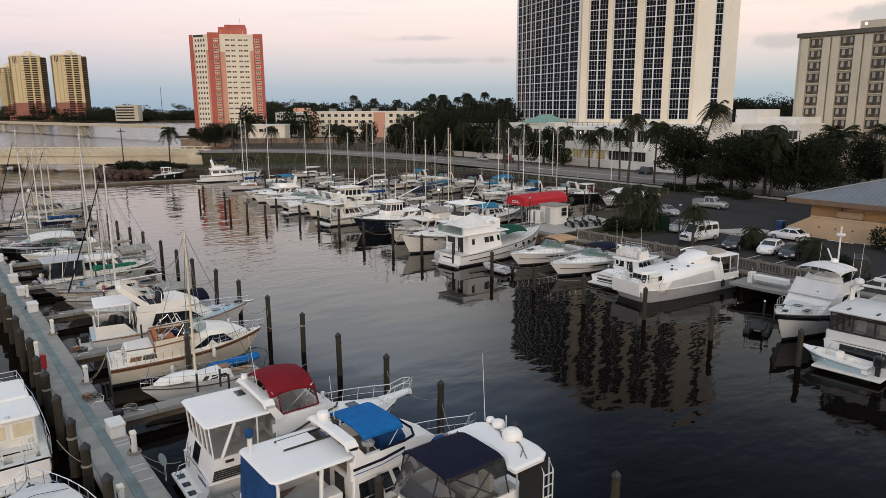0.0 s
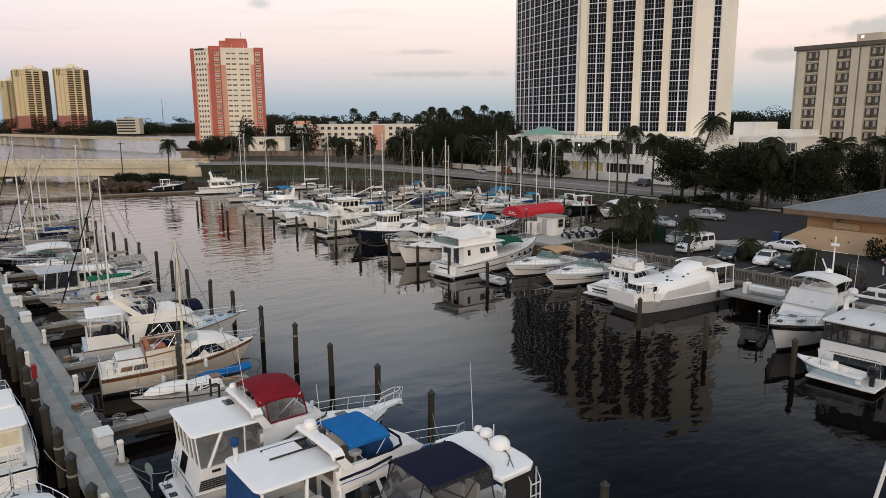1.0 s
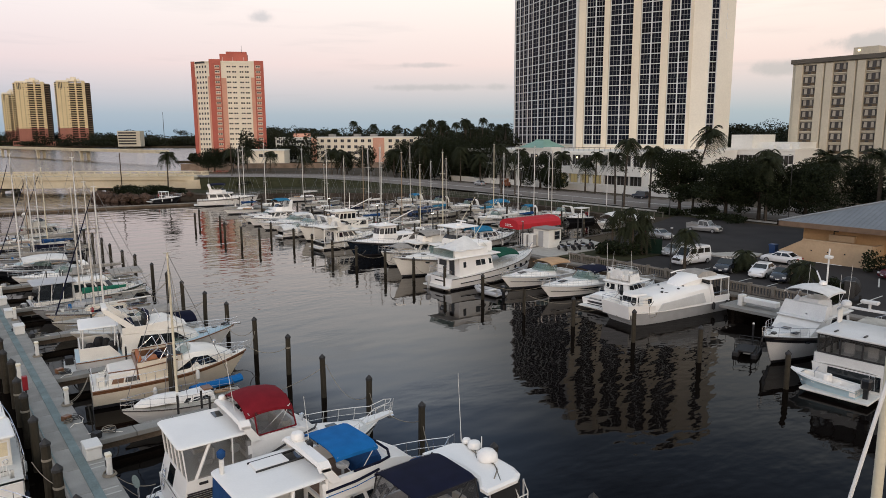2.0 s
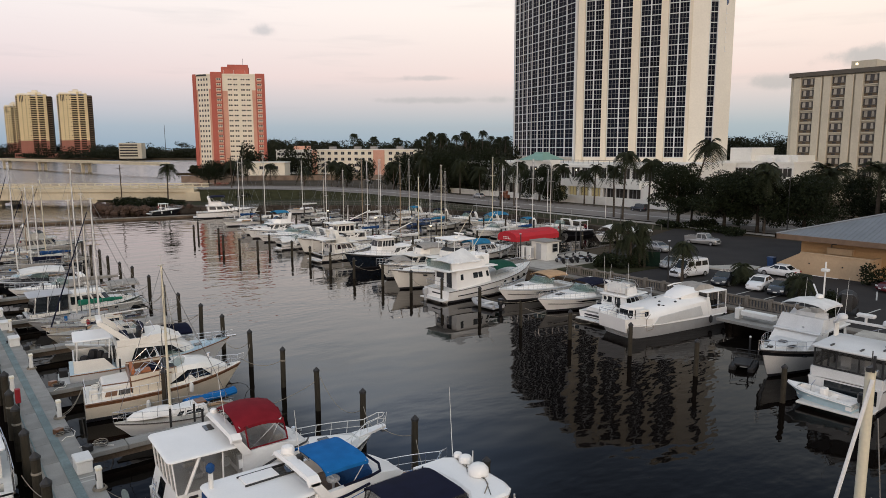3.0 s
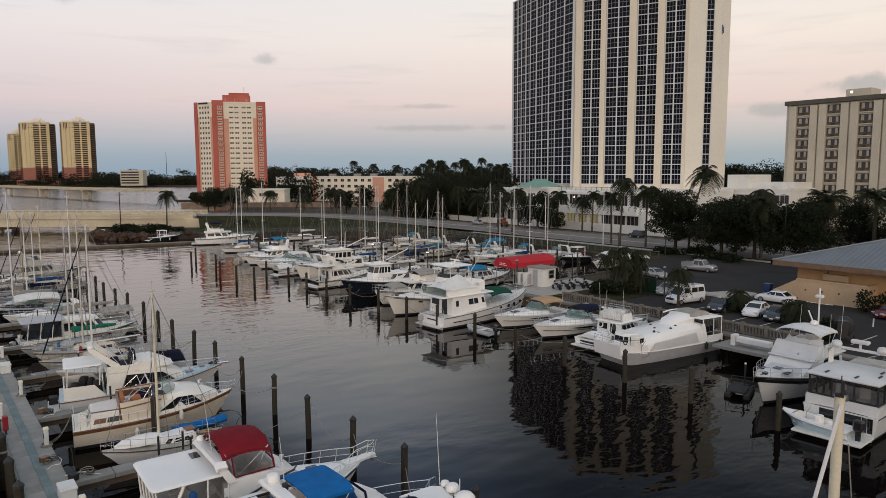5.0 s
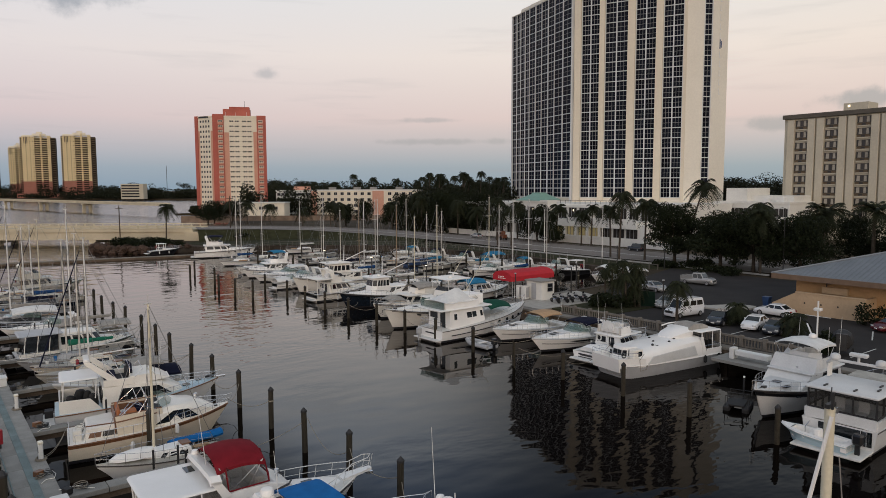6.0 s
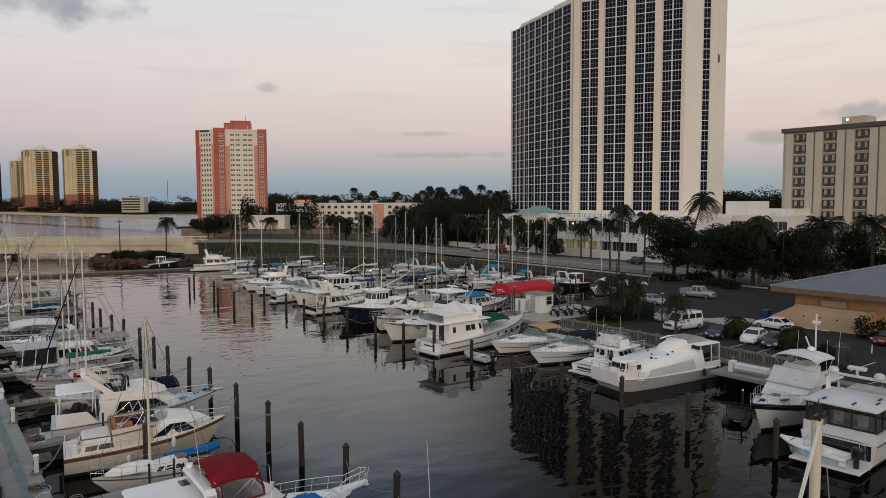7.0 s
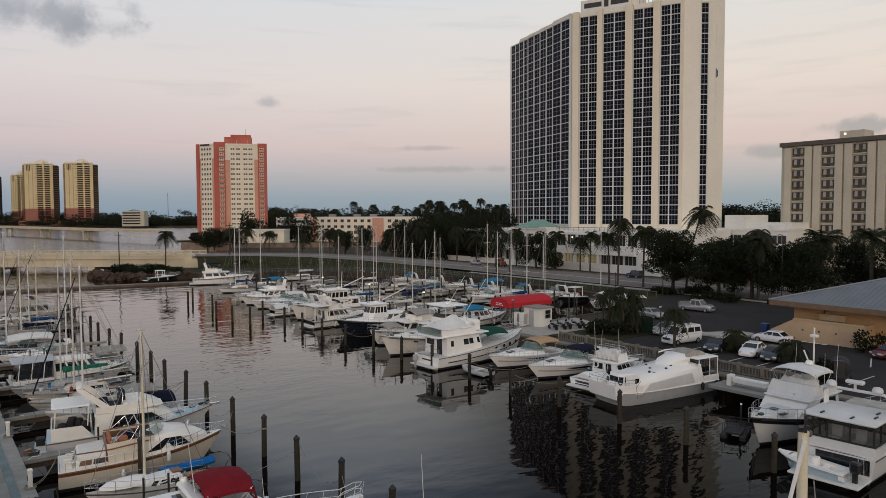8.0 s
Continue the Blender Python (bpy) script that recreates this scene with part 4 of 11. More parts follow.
# twin far condominium towers
def condo(x, y, h, w, label):
    t = thing("condo_tower", *old(x, y)[:2], 2, -37.2 + 24, label, "condominium tower", "far condominium towers")
    u = w / 198
    x0 = -w / 2
    low = h * 0.27
    # near-black core paints in the shade behind the balconies
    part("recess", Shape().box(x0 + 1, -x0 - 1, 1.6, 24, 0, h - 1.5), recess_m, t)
    for a, b, dep, top in ((14, 80, 0.0, 0.5), (112, 121, -0.3, 3.0), (151, 168, 0.0, 0.5)):
        part("wall", Shape().box(x0 + a * u, x0 + b * u, dep, 20, low, h + top), gold_wall, t)
        part("base_wall", Shape().box(x0 + a * u - 0.1, x0 + b * u + 0.1, dep - 0.15, 20, 0, low), pink_wall, t)
    part("wall", Shape().box(x0 + 2, x0 + 14 * u, 2.5, 22, 0, h - 2), gold_wall, t)
    n = int(h / 3.1)
    for k in range(n):
        z = 1.5 + 3.1 * k
        m = gold_wall if z > low else pink_wall
        for a, b in ((1, 14), (80, 112), (121, 151), (168, 197)):
            # right-hand column in dark brown: its shaded side is put into the colour
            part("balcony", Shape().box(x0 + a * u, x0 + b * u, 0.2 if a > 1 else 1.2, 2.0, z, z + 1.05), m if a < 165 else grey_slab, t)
        for a in (36, 58, 74):
            if (a < 70 and k < n - 3) or k % 2:
                part("window", Shape().box(x0 + a * u - 0.5, x0 + a * u + 0.5, -0.06, 0.1, z + 1.0, z + 2.2), small_glass, t)
    for a in (25, 33, 41):
        part("window", Shape().box(x0 + a * u, x0 + (a + 4) * u, -0.08, 0.1, h - 10, h - 1.5), small_glass, t)
    part("crown", Shape().box(x0 + 20 * u, x0 + 165 * u, 1.0, 16, h, h + 1.6), cream_wall, t)
    part("crown", Shape().box(x0 + 70 * u, x0 + 140 * u, 2.0, 12, h + 1.6, h + 4.0), cream_wall, t)
    part("crown", Shape().box(x0 + 92 * u, x0 + 122 * u, 3.0, 10, h + 4.0, h + 6.5), cream_wall, t)
    part("cornice", Shape().box(x0 + 12 * u, x0 + 82 * u, -0.6, 20, h - 0.8, h + 0.6), cream_wall, t)
    part("podium", Shape().box(x0 - 4, -x0 + 8, -12, -3, 0, 6.5), pink_wall, t)
    # openings are thin dark boxes, their inner shade put into the colour
    for k in range(16):
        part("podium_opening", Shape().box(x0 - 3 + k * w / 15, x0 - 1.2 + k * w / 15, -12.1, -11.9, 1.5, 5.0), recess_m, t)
    return t


condo(-576, 1000, 88, 46, "gold and pink stepped condominium tower with dark balconies")
condo(-518, 1000, 89, 46, "gold and pink stepped condominium tower with dark balconies")
condo(-643, 1060, 76, 24, "pale gold condominium tower half hidden behind another")
condo(-690, 1060, 76, 30, "pale gold condominium tower at the edge of the group")
fo = thing("office_building", *old(-384, 865)[:2], 2, -37.2, "distant pale office block with dark window bands", "building")
part("wall", Shape().box(-14, 14, 0, 12, 0, 19), stucco_beige, fo)
for f in range(5):
    part("window_band", Shape().box(-13, 9, -0.3, 0, 2.6 + 3.3 * f, 4.2 + 3.3 * f), small_glass, fo)
tw = thing("radio_mast", *old(-397, 1010)[:2], 2, 0, "thin dark lattice radio mast", "mast")
part("mast", Shape().tube([(0, 0, 0), (0, 0, 46)], 0.5, 4, r1=0.25), steel_dark, tw)

# restaurant with a seamed metal roof
rest = thing("restaurant_building", 77.2, 34.2, 1.3, 0, "orange stucco restaurant with a grey standing-seam hipped roof", "restaurant")
part("wall", Shape().box(0, 32, -60, 0, 0, 4.0), stucco_orange, rest)
part("eave_soffit", Shape().box(-2.4, 34, -62, 1.6, 3.7, 4.0), roof_trim, rest)
part("fascia", Shape().box(-2.6, -2.4, -62, 1.8, 3.6, 4.15).box(-2.6, 34, 1.6, 1.8, 3.6, 4.15), roof_trim, rest)
R0, R1 = [(-2.5, 1.7, 4.1), (34.2, 1.7, 4.1), (34.2, -62, 4.1), (-2.5, -62, 4.1)], [(15.7, -16.5, 9.3), (16.0, -16.5, 9.3), (16.0, -48, 9.3), (15.7, -48, 9.3)]
part("roof", Shape().loft([R0, R1]), metal_roof, rest)
for k in range(120):
    y = 1.2 - 0.52 * k
    f_ = min(1.0, (1.7 - y) / 18.2)
    part("roof_seam", Shape().tube([(-2.5, y, 4.14), (-2.5 + 18.2 * f_, y, 4.14 + 5.2 * f_)], 0.035, 4), metal_roof, rest)
for k in range(34):
    x = -2.2 + 0.53 * k
    f_ = (x + 2.5) / 18.2
    part("roof_seam", Shape().tube([(x, 1.7, 4.14), (x, 1.7 - 18.2 * f_, 4.14 + 5.2 * f_)], 0.035, 4), metal_roof, rest)
part("hip_cap", Shape().tube([(-2.5, 1.7, 4.15), (15.7, -16.5, 9.35)], 0.12, 6), metal_roof, rest)
part("cupola", Shape().box(12.6, 19.2, -20, -13, 8.0, 9.6), stucco_white, rest)
cup = Shape().loft([[(11.6, -12, 9.6), (20.2, -12, 9.6), (20.2, -30, 9.6), (11.6, -30, 9.6)], [(15.8, -16, 11.2), (16, -16, 11.2), (16, -26, 11.2), (15.8, -26, 11.2)]])
part("cupola_roof", cup, metal_roof, rest)
part("yard_wall", Shape().box(-2.9, -2.6, -8.3, -1.3, 0, 2.3), stucco_peach, rest)
yw = Shape().add([(-2.9, -1.3, 0), (-2.6, -1.3, 0), (-2.6, 1.2, 0), (-2.9, 1.2, 0), (-2.9, -1.3, 2.3), (-2.6, -1.3, 2.3), (-2.6, 1.2, 0.9), (-2.9, 1.2, 0.9)],
                 [(3, 2, 1, 0), (4, 5, 6, 7), (0, 1, 5, 4), (1, 2, 6, 5), (2, 3, 7, 6), (3, 0, 4, 7)])
part("yard_wall", yw, stucco_peach, rest)
part("wall_coping", Shape().box(-2.98, -2.52, -8.3, -1.3, 2.3, 2.42), stucco_peach, rest)
part("yard_wall", Shape().box(-2.6, 0, -8.3, -8.0, 0, 2.3), stucco_peach, rest)
part("wall_vent", Shape().box(-0.5, 0, -5.6, -3.0, 2.2, 2.9), stucco_peach, rest)
part("vent_pipe", Shape().tube([(-0.3, -3.4, 2.9), (-0.3, -3.4, 3.25), (-0.3, -3.9, 3.3)], 0.07, 6), steel_dark, rest)
for k in range(4):
    part("drain_hole", Shape().box(-2.93, -2.9, -2.4 - 1.7 * k, -2.25 - 1.7 * k, 1.2, 1.35), rubber, rest)


# ---- boats: one function for each kind of part ----
class Hull:
    """The lines of a hull: x runs from the stern (0) to the bow (L), z = 0 is the waterline."""

    def __init__(self, L, B, fs, fb, rake=1.0, full=0.45, stern=0.88):
        self.L, self.B, self.fs, self.fb, self.rake, self.full, self.stern = L, B, fs, fb, rake, full, stern

    def half(self, s):
        a = self.stern + (1 - self.stern) * min(1, s / 0.4)
        return max(0.03, self.B / 2 * a * (1 - max(0, (s - self.full) / (1 - self.full)) ** 2.3))

    def sheer(self, s):
        return self.fs + (self.fb - self.fs) * s ** 1.7

    def edge(self, s, side=1, inset=0.0, dz=0.0):
        return (s * self.L, side * max(0.02, self.half(s) - inset), self.sheer(s) + dz)


def hull(b, h, m, bootm=boot, deck=deckm, cockpit=0.0, sole=0.45, railm=stripe_m, line=None, band=0.14):
    """Hull, deck, rub rail and, if asked, an open cockpit at the stern."""
    n = 16
    s, rings = Shape(), []
    for i in range(n + 1):
        t = i / n
        hb, sh = h.half(t), h.sheer(t)
        pin = t ** 5
        pts = []
        wlz = 0.22
        for (fw, z, back) in ((1.0, sh, 0.0), (0.985 - 0.10 * t ** 2, sh - band, 0.04 + 0.6 * (band - 0.14)), (0.95 - 0.32 * t ** 2, wlz + (sh - wlz) * 0.45, 0.45), (0.90 - 0.5 * t ** 2, wlz, 0.85),
                              (0.86 - 0.55 * t ** 2, 0.02, 0.98), (0.0, -0.55 * (1 - t ** 4) - 0.05, 1.0)):
            pts.append((t * h.L - back * h.rake * pin, hb * fw, z))
        rings.append(pts + [(x, -y, z) for x, y, z in reversed(pts[:-1])])
    o = 0
    N_ = len(rings[0])
    fs, ks = [], []
    for i in range(n):
        for j in range(N_ - 1):
            a, b_ = i * N_ + j, i * N_ + j + 1
            fs.append((a, a + N_, b_ + N_, b_))
            k = j if j < 5 else N_ - 2 - j
            ks.append(1 if k >= 3 else (2 if (k == 0 and line) else 0))
    fs.append(tuple(range(N_)))
    ks.append(0)
    s.v, s.f, s.k = [p for r in rings for p in r], fs, ks
    hp = part("hull", s, [m, bootm, line or m], b, smooth=True)
    d = Shape()
    for i in range(n):
        t0, t1 = i / n, (i + 1) / n
        if t1 * h.L <= cockpit + 0.01:
            for sd in (1, -1):
                q = [h.edge(t0, sd, 0.02), h.edge(t1, sd, 0.02), h.edge(t1, sd, 0.34), h.edge(t0, sd, 0.34)]
                d.add(q, [(0, 1, 2, 3) if sd < 0 else (3, 2, 1, 0)])
                q = [h.edge(t0, sd, 0.34), h.edge(t1, sd, 0.34), (*h.edge(t1, sd, 0.34)[:2], sole), (*h.edge(t0, sd, 0.34)[:2], sole)]
                d.add(q, [(0, 1, 2, 3) if sd < 0 else (3, 2, 1, 0)])
            d.add([(*h.edge(t0, 1, 0.34)[:2], sole), (*h.edge(t1, 1, 0.34)[:2], sole), (*h.edge(t1, -1, 0.34)[:2], sole), (*h.edge(t0, -1, 0.34)[:2], sole)], [(3, 2, 1, 0)])
        else:
            q = []
            for t in (t0, t1):
                y, z = h.half(t) - 0.02, h.sheer(t)
                q.append([(t * h.L, -y, z - 0.02), (t * h.L, -y * 0.5, z + 0.05), (t * h.L, 0, z + 0.07), (t * h.L, y * 0.5, z + 0.05), (t * h.L, y, z - 0.02)])
            d.add(q[0] + q[1], [(j, j + 5, j + 6, j + 1) for j in range(4)])
    if cockpit > 0:
        t = math.floor(cockpit / h.L * n + 0.01) / n
        y, z = h.half(t), h.sheer(t)
        d.add([(t * h.L, -y + 0.3, sole), (t * h.L, y - 0.3, sole), (t * h.L, y - 0.3, z), (t * h.L, -y + 0.3, z)], [(0, 1, 2, 3)])
        y, z = h.half(0), h.sheer(0)
        d.box(0, 0.3, -y + 0.02, y - 0.02, sole, z)
    part("deck", d, deck, b, smooth=True)
    for sd in (1, -1):
        part("rub_rail", Shape().tube([h.edge(i / 14, sd, -0.01, -0.05) for i in range(15)], 0.04, 5), railm, b, smooth=True)
    return hp


def on_face(a, b, c, d, u, v):
    return (Vector(a) * (1 - u) + Vector(b) * u) * (1 - v) + (Vector(d) * (1 - u) + Vector(c) * u) * v


def pane(parent, face, u0, u1, v0, v1, m=dark_glass, thick=0.015, name="window"):
    """A thin pane laid on a four-cornered face (a, b below; d, c above)."""
    p = [on_face(*face, u, v) for u, v in ((u0, v0), (u1, v0), (u1, v1), (u0, v1))]
    n = (p[1] - p[0]).cross(p[3] - p[0]).normalized()
    q = [x + n * thick for x in p]
    s = Shape().add([tuple(x - n * 0.01) for x in p] + [tuple(x) for x in q], [(4, 5, 6, 7), (0, 1, 5, 4), (1, 2, 6, 5), (2, 3, 7, 6), (3, 0, 4, 7)])
    return part(name, s, m, parent)


def house(b, name, x0, x1, w0, w1, z0, z1, rf=0.4, ra=0.0, inset=0.12, m=gelcoat, side=(), vz=(0.42, 0.84), front=True, aft=False, glassm=dark_glass, roof=None, label=""):
    """A cabin with sloped sides, chamfered front corners and panes."""
    c = min(0.5, (x1 - x0) * 0.2)

    def ring(z, i, a, f, e=0.0):
        return [(x0 + a + e, -w0 + i + e, z), (x1 - f - c, -w1 + i + e, z), (x1 - f - e, -(w1 - i) * 0.6, z), (x1 - f - e, (w1 - i) * 0.6, z), (x1 - f - c, w1 - i - e, z), (x0 + a + e, w0 - i - e, z)]
    lo, hi = ring(z0, 0, 0, 0), ring(z1 - 0.06, inset, ra, rf)
    s = Shape().loft([lo, hi, ring(z1, inset, ra, rf, 0.07)])
    cab = part(name, s, m, b, label)
    F = [(lo[i], lo[(i + 1) % 6], hi[(i + 1) % 6], hi[i]) for i in range(6)]
    for u0, u1 in side:
        pane(cab, F[0], u0, u1, *vz, glassm)
        pane(cab, F[4], 1 - u1, 1 - u0, *vz, glassm)
    if front:
        pane(cab, F[1], 0.1, 0.92, *vz, glassm)
        pane(cab, F[3], 0.08, 0.9, *vz, glassm)
        pane(cab, F[2], 0.03, 0.485, *vz, glassm)
        pane(cab, F[2], 0.515, 0.97, *vz, glassm)
    if aft:
        pane(cab, F[5], 0.08, 0.42, *vz, glassm)
        pane(cab, F[5], 0.55, 0.78, 0.05, 0.9, glassm, name="cabin_door")
    if roof:
        r = ring(z1, inset, ra, rf, -0.12)
        part("roof", Shape().loft([r, [(x, y, z + 0.07) for x, y, z in r], [(x * 1, y * 0.9, z + 0.11) for x, y, z in r]]), roof, b)
    return cab


def slab_top(b, name, x0, x1, w, z, m=gelcoat, thick=0.09, taper=0.06, label="", r=0.16):
    """A hardtop with rounded corners and a slight crown."""
    def ring(i, zz):
        out = []
        for cx, cy, a0 in ((x1 - r, -w + r, -90), (x1 - r, w - r, 0), (x0 + r, w - r, 90), (x0 + r, -w + r, 180)):
            for k in range(4):
                a = radians(a0 + 30 * k)
                out.append((cx + (r - i) * math.cos(a), cy + (r - i) * math.sin(a), zz))
        return out
    return part(name, Shape().loft([ring(0.05, z - thick), ring(0, z - thick * 0.7), ring(0, z - 0.02), ring(0.05, z + 0.015), ring(0.14, z + taper * 0.6)]), m, b, label, smooth=True)


def canvas(b, x0, x1, w, z, m, camber=0.22, base=None, legs=True, droop=0.12, name="bimini", label=""):
    """A taut canvas top on a bent tube frame."""
    nx, ny = 6, 8
    def zz(u, v):
        return z + camber * (1 - (2 * v - 1) ** 2) - droop * (2 * u - 1) ** 2 - 0.10 * abs(2 * v - 1) ** 6 + 0.012 * math.sin(u * 19 + v * 7)
    s = Shape()
    for lift in (0.0, -0.03):
        vs = [(x0 + (x1 - x0) * i / nx, -w + 2 * w * j / ny, zz(i / nx, j / ny) + lift) for i in range(nx + 1) for j in range(ny + 1)]
        fs = [(i * (ny + 1) + j, (i + 1) * (ny + 1) + j, (i + 1) * (ny + 1) + j + 1, i * (ny + 1) + j + 1) for i in range(nx) for j in range(ny)]
        s.add(vs, fs if lift == 0 else [tuple(reversed(f)) for f in fs])
    hem = [(x0 + (x1 - x0) * i / nx, sd * w, zz(i / nx, 0)) for sd in (1,) for i in range(nx + 1)]
    for sd in (1, -1):
        e = [(x, sd * abs(y), q) for x, y, q in hem]
        s.add(e + [(x, y, q - 0.12) for x, y, q in e], [(i, i + 1, i + nx + 2, i + nx + 1) for i in range(nx)])
    top = part(name, s, m, b, label, smooth=True)
    if legs and base is not None:
        for x, bx in ((x0 + 0.1, x0 + (x1 - x0) * 0.35), (x1 - 0.1, x0 + (x1 - x0) * 0.65)):
            for sd in (1, -1):
                part("frame_tube", Shape().tube([(bx, sd * w * 0.97, base), (x, sd * w * 0.98, z - 0.1)], 0.018, 5), tube_m, top)
    return top


def coaming(b, x0, x1, w, z, h=0.7, m=gelcoat, screen=True, gm=tint):
    """The flybridge: floor, coaming round it, windscreen, helm and bench."""
    def ring(i, zz, f=0.0):
        return [(x0, -w + i, zz), (x1 - 0.9 - f, -w + i, zz), (x1 - i - f, -w * 0.45, zz), (x1 - i - f, w * 0.45, zz), (x1 - 0.9 - f, w - i, zz), (x0, w - i, zz)]
    s = Shape().loft([ring(0, z), ring(0.08, z + h, 0.15), ring(0.2, z + h, 0.15), ring(0.2, z + 0.06)], caps=False, closed=False)
    s.add(ring(0.1, z + 0.06), [(0, 1, 2, 3, 4, 5)])
    c = part("flybridge", s, m, b)
    if screen:
        r0, r1 = ring(0.1, z + h, 0.15), ring(0.25, z + h + 0.38, 0.45)
        part("windscreen", Shape().loft([r0[1:5], r1[1:5]], caps=False, closed=False), gm, c)
    part("helm_console", Shape().box(x1 - 1.6, x1 - 1.0, -0.6, 0.6, z + 0.06, z + h + 0.12, bevel=0.05), m, c)
    part("helm_seat", Shape().box(x1 - 2.5, x1 - 2.1, -0.55, 0.55, z + 0.3, z + 0.62, bevel=0.06).box(x1 - 2.58, x1 - 2.46, -0.55, 0.55, z + 0.5, z + 1.05), cv_white, c)
    return c


def rail(b, pts, h=0.62, n=None, name="bow_rail", r=0.018, mid=True):
    """A stainless rail on stanchions above a line of deck points."""
    pts = [Vector(p) for p in pts]
    s = Shape().tube([p + Vector((0, 0, h)) for p in pts], r, 5)
    if mid:
        s.tube([p + Vector((0, 0, h * 0.5)) for p in pts], r * 0.6, 4)
    for p in pts[::(n or 1)]:
        s.tube([p, p + Vector((0, 0, h))], r * 0.8, 4)
    return part(name, s, chrome, b)


def bow_rail(b, h, s0=0.45, hgt=0.62, n=9, pulpit=0.3):
    left = [h.edge(s0 + (0.985 - s0) * i / n, 1, 0.07) for i in range(n + 1)]
    nose = [(h.L + pulpit, 0, h.sheer(1) + 0.05)]
    right = [(x, -y, z) for x, y, z in reversed(left)]
    return rail(b, left + nose + right, hgt)


def dome(b, x, y, z, r=0.3, m=gelcoat, name="radar_dome"):
    part(name, Shape().lathe([(r * 0.85, 0), (r, r * 0.15), (r, r * 0.55), (r * 0.8, r * 0.95), (r * 0.3, r * 1.15)], 12, at=(x, y, z)), m, b, smooth=True)


def whip(b, x, y, z, h=3.0, lean=0.2):
    part("antenna", Shape().tube([(x, y, z), (x - lean, y, z + h)], 0.016, 5, r1=0.008), plastic_white, b)


def arch(b, x, w, z0, z1, lean=-0.8, m=gelcoat, t=0.16):
    s = Shape()
    for dx in (0,):
        pts = [(x, -w, z0), (x + lean * 0.7, -w * 0.94, z0 + (z1 - z0) * 0.75), (x + lean, -w * 0.8, z1), (x + lean, w * 0.8, z1), (x + lean * 0.7, w * 0.94, z0 + (z1 - z0) * 0.75), (x, w, z0)]
        rings = []
        for i, p in enumerate(pts):
            rings.append([(p[0] - 0.28, p[1], p[2]), (p[0] + 0.28, p[1], p[2]), (p[0] + 0.28, p[1] * (1 - t / w) if i not in (2, 3) else p[1] * 0.98, p[2] - (0.1 if i in (2, 3) else 0)),
                          (p[0] - 0.28, p[1] * (1 - t / w) if i not in (2, 3) else p[1] * 0.98, p[2] - (0.1 if i in (2, 3) else 0))])
        s.loft(rings)
    return part("radar_arch", s, m, b)


def fender(b, x, y, z):
    part("fender", Shape().lathe([(0.03, 0.0), (0.11, 0.08), (0.12, 0.4), (0.1, 0.55), (0.03, 0.62)], 8, at=(x, y, z)), plastic_white, b, smooth=True)


def bars(parent, x, y0, y1, z, m=sign_dark, rows=1):
    """Name lettering as plain bars on a transom."""
    for k in range(rows):
        part("lettering_bar", Shape().box(x - 0.012, x, y0, y1, z - 0.26 * k, z + 0.13 - 0.26 * k), m, parent)


def hatch(b, x, y, z, w=0.25, m=tint):
    part("deck_hatch", Shape().box(x - w, x + w, y - w, y + w, z, z + 0.06, bevel=0.02), m, b)


def swim_platform(b, h, d=0.7):
    y = h.half(0) * 0.92
    part("swim_platform", Shape().box(-d, 0.02, -y, y, 0.22, 0.34, bevel=0.04), deckm, b)


def outboard(b, x, y=0.0, z=0.35, m=black_paint):
    part("outboard_motor", Shape().box(x - 0.55, x, y - 0.22, y + 0.22, z + 0.35, z + 0.95, bevel=0.1).box(x - 0.38, x - 0.14, y - 0.08, y + 0.08, z - 0.5, z + 0.4), m, b)


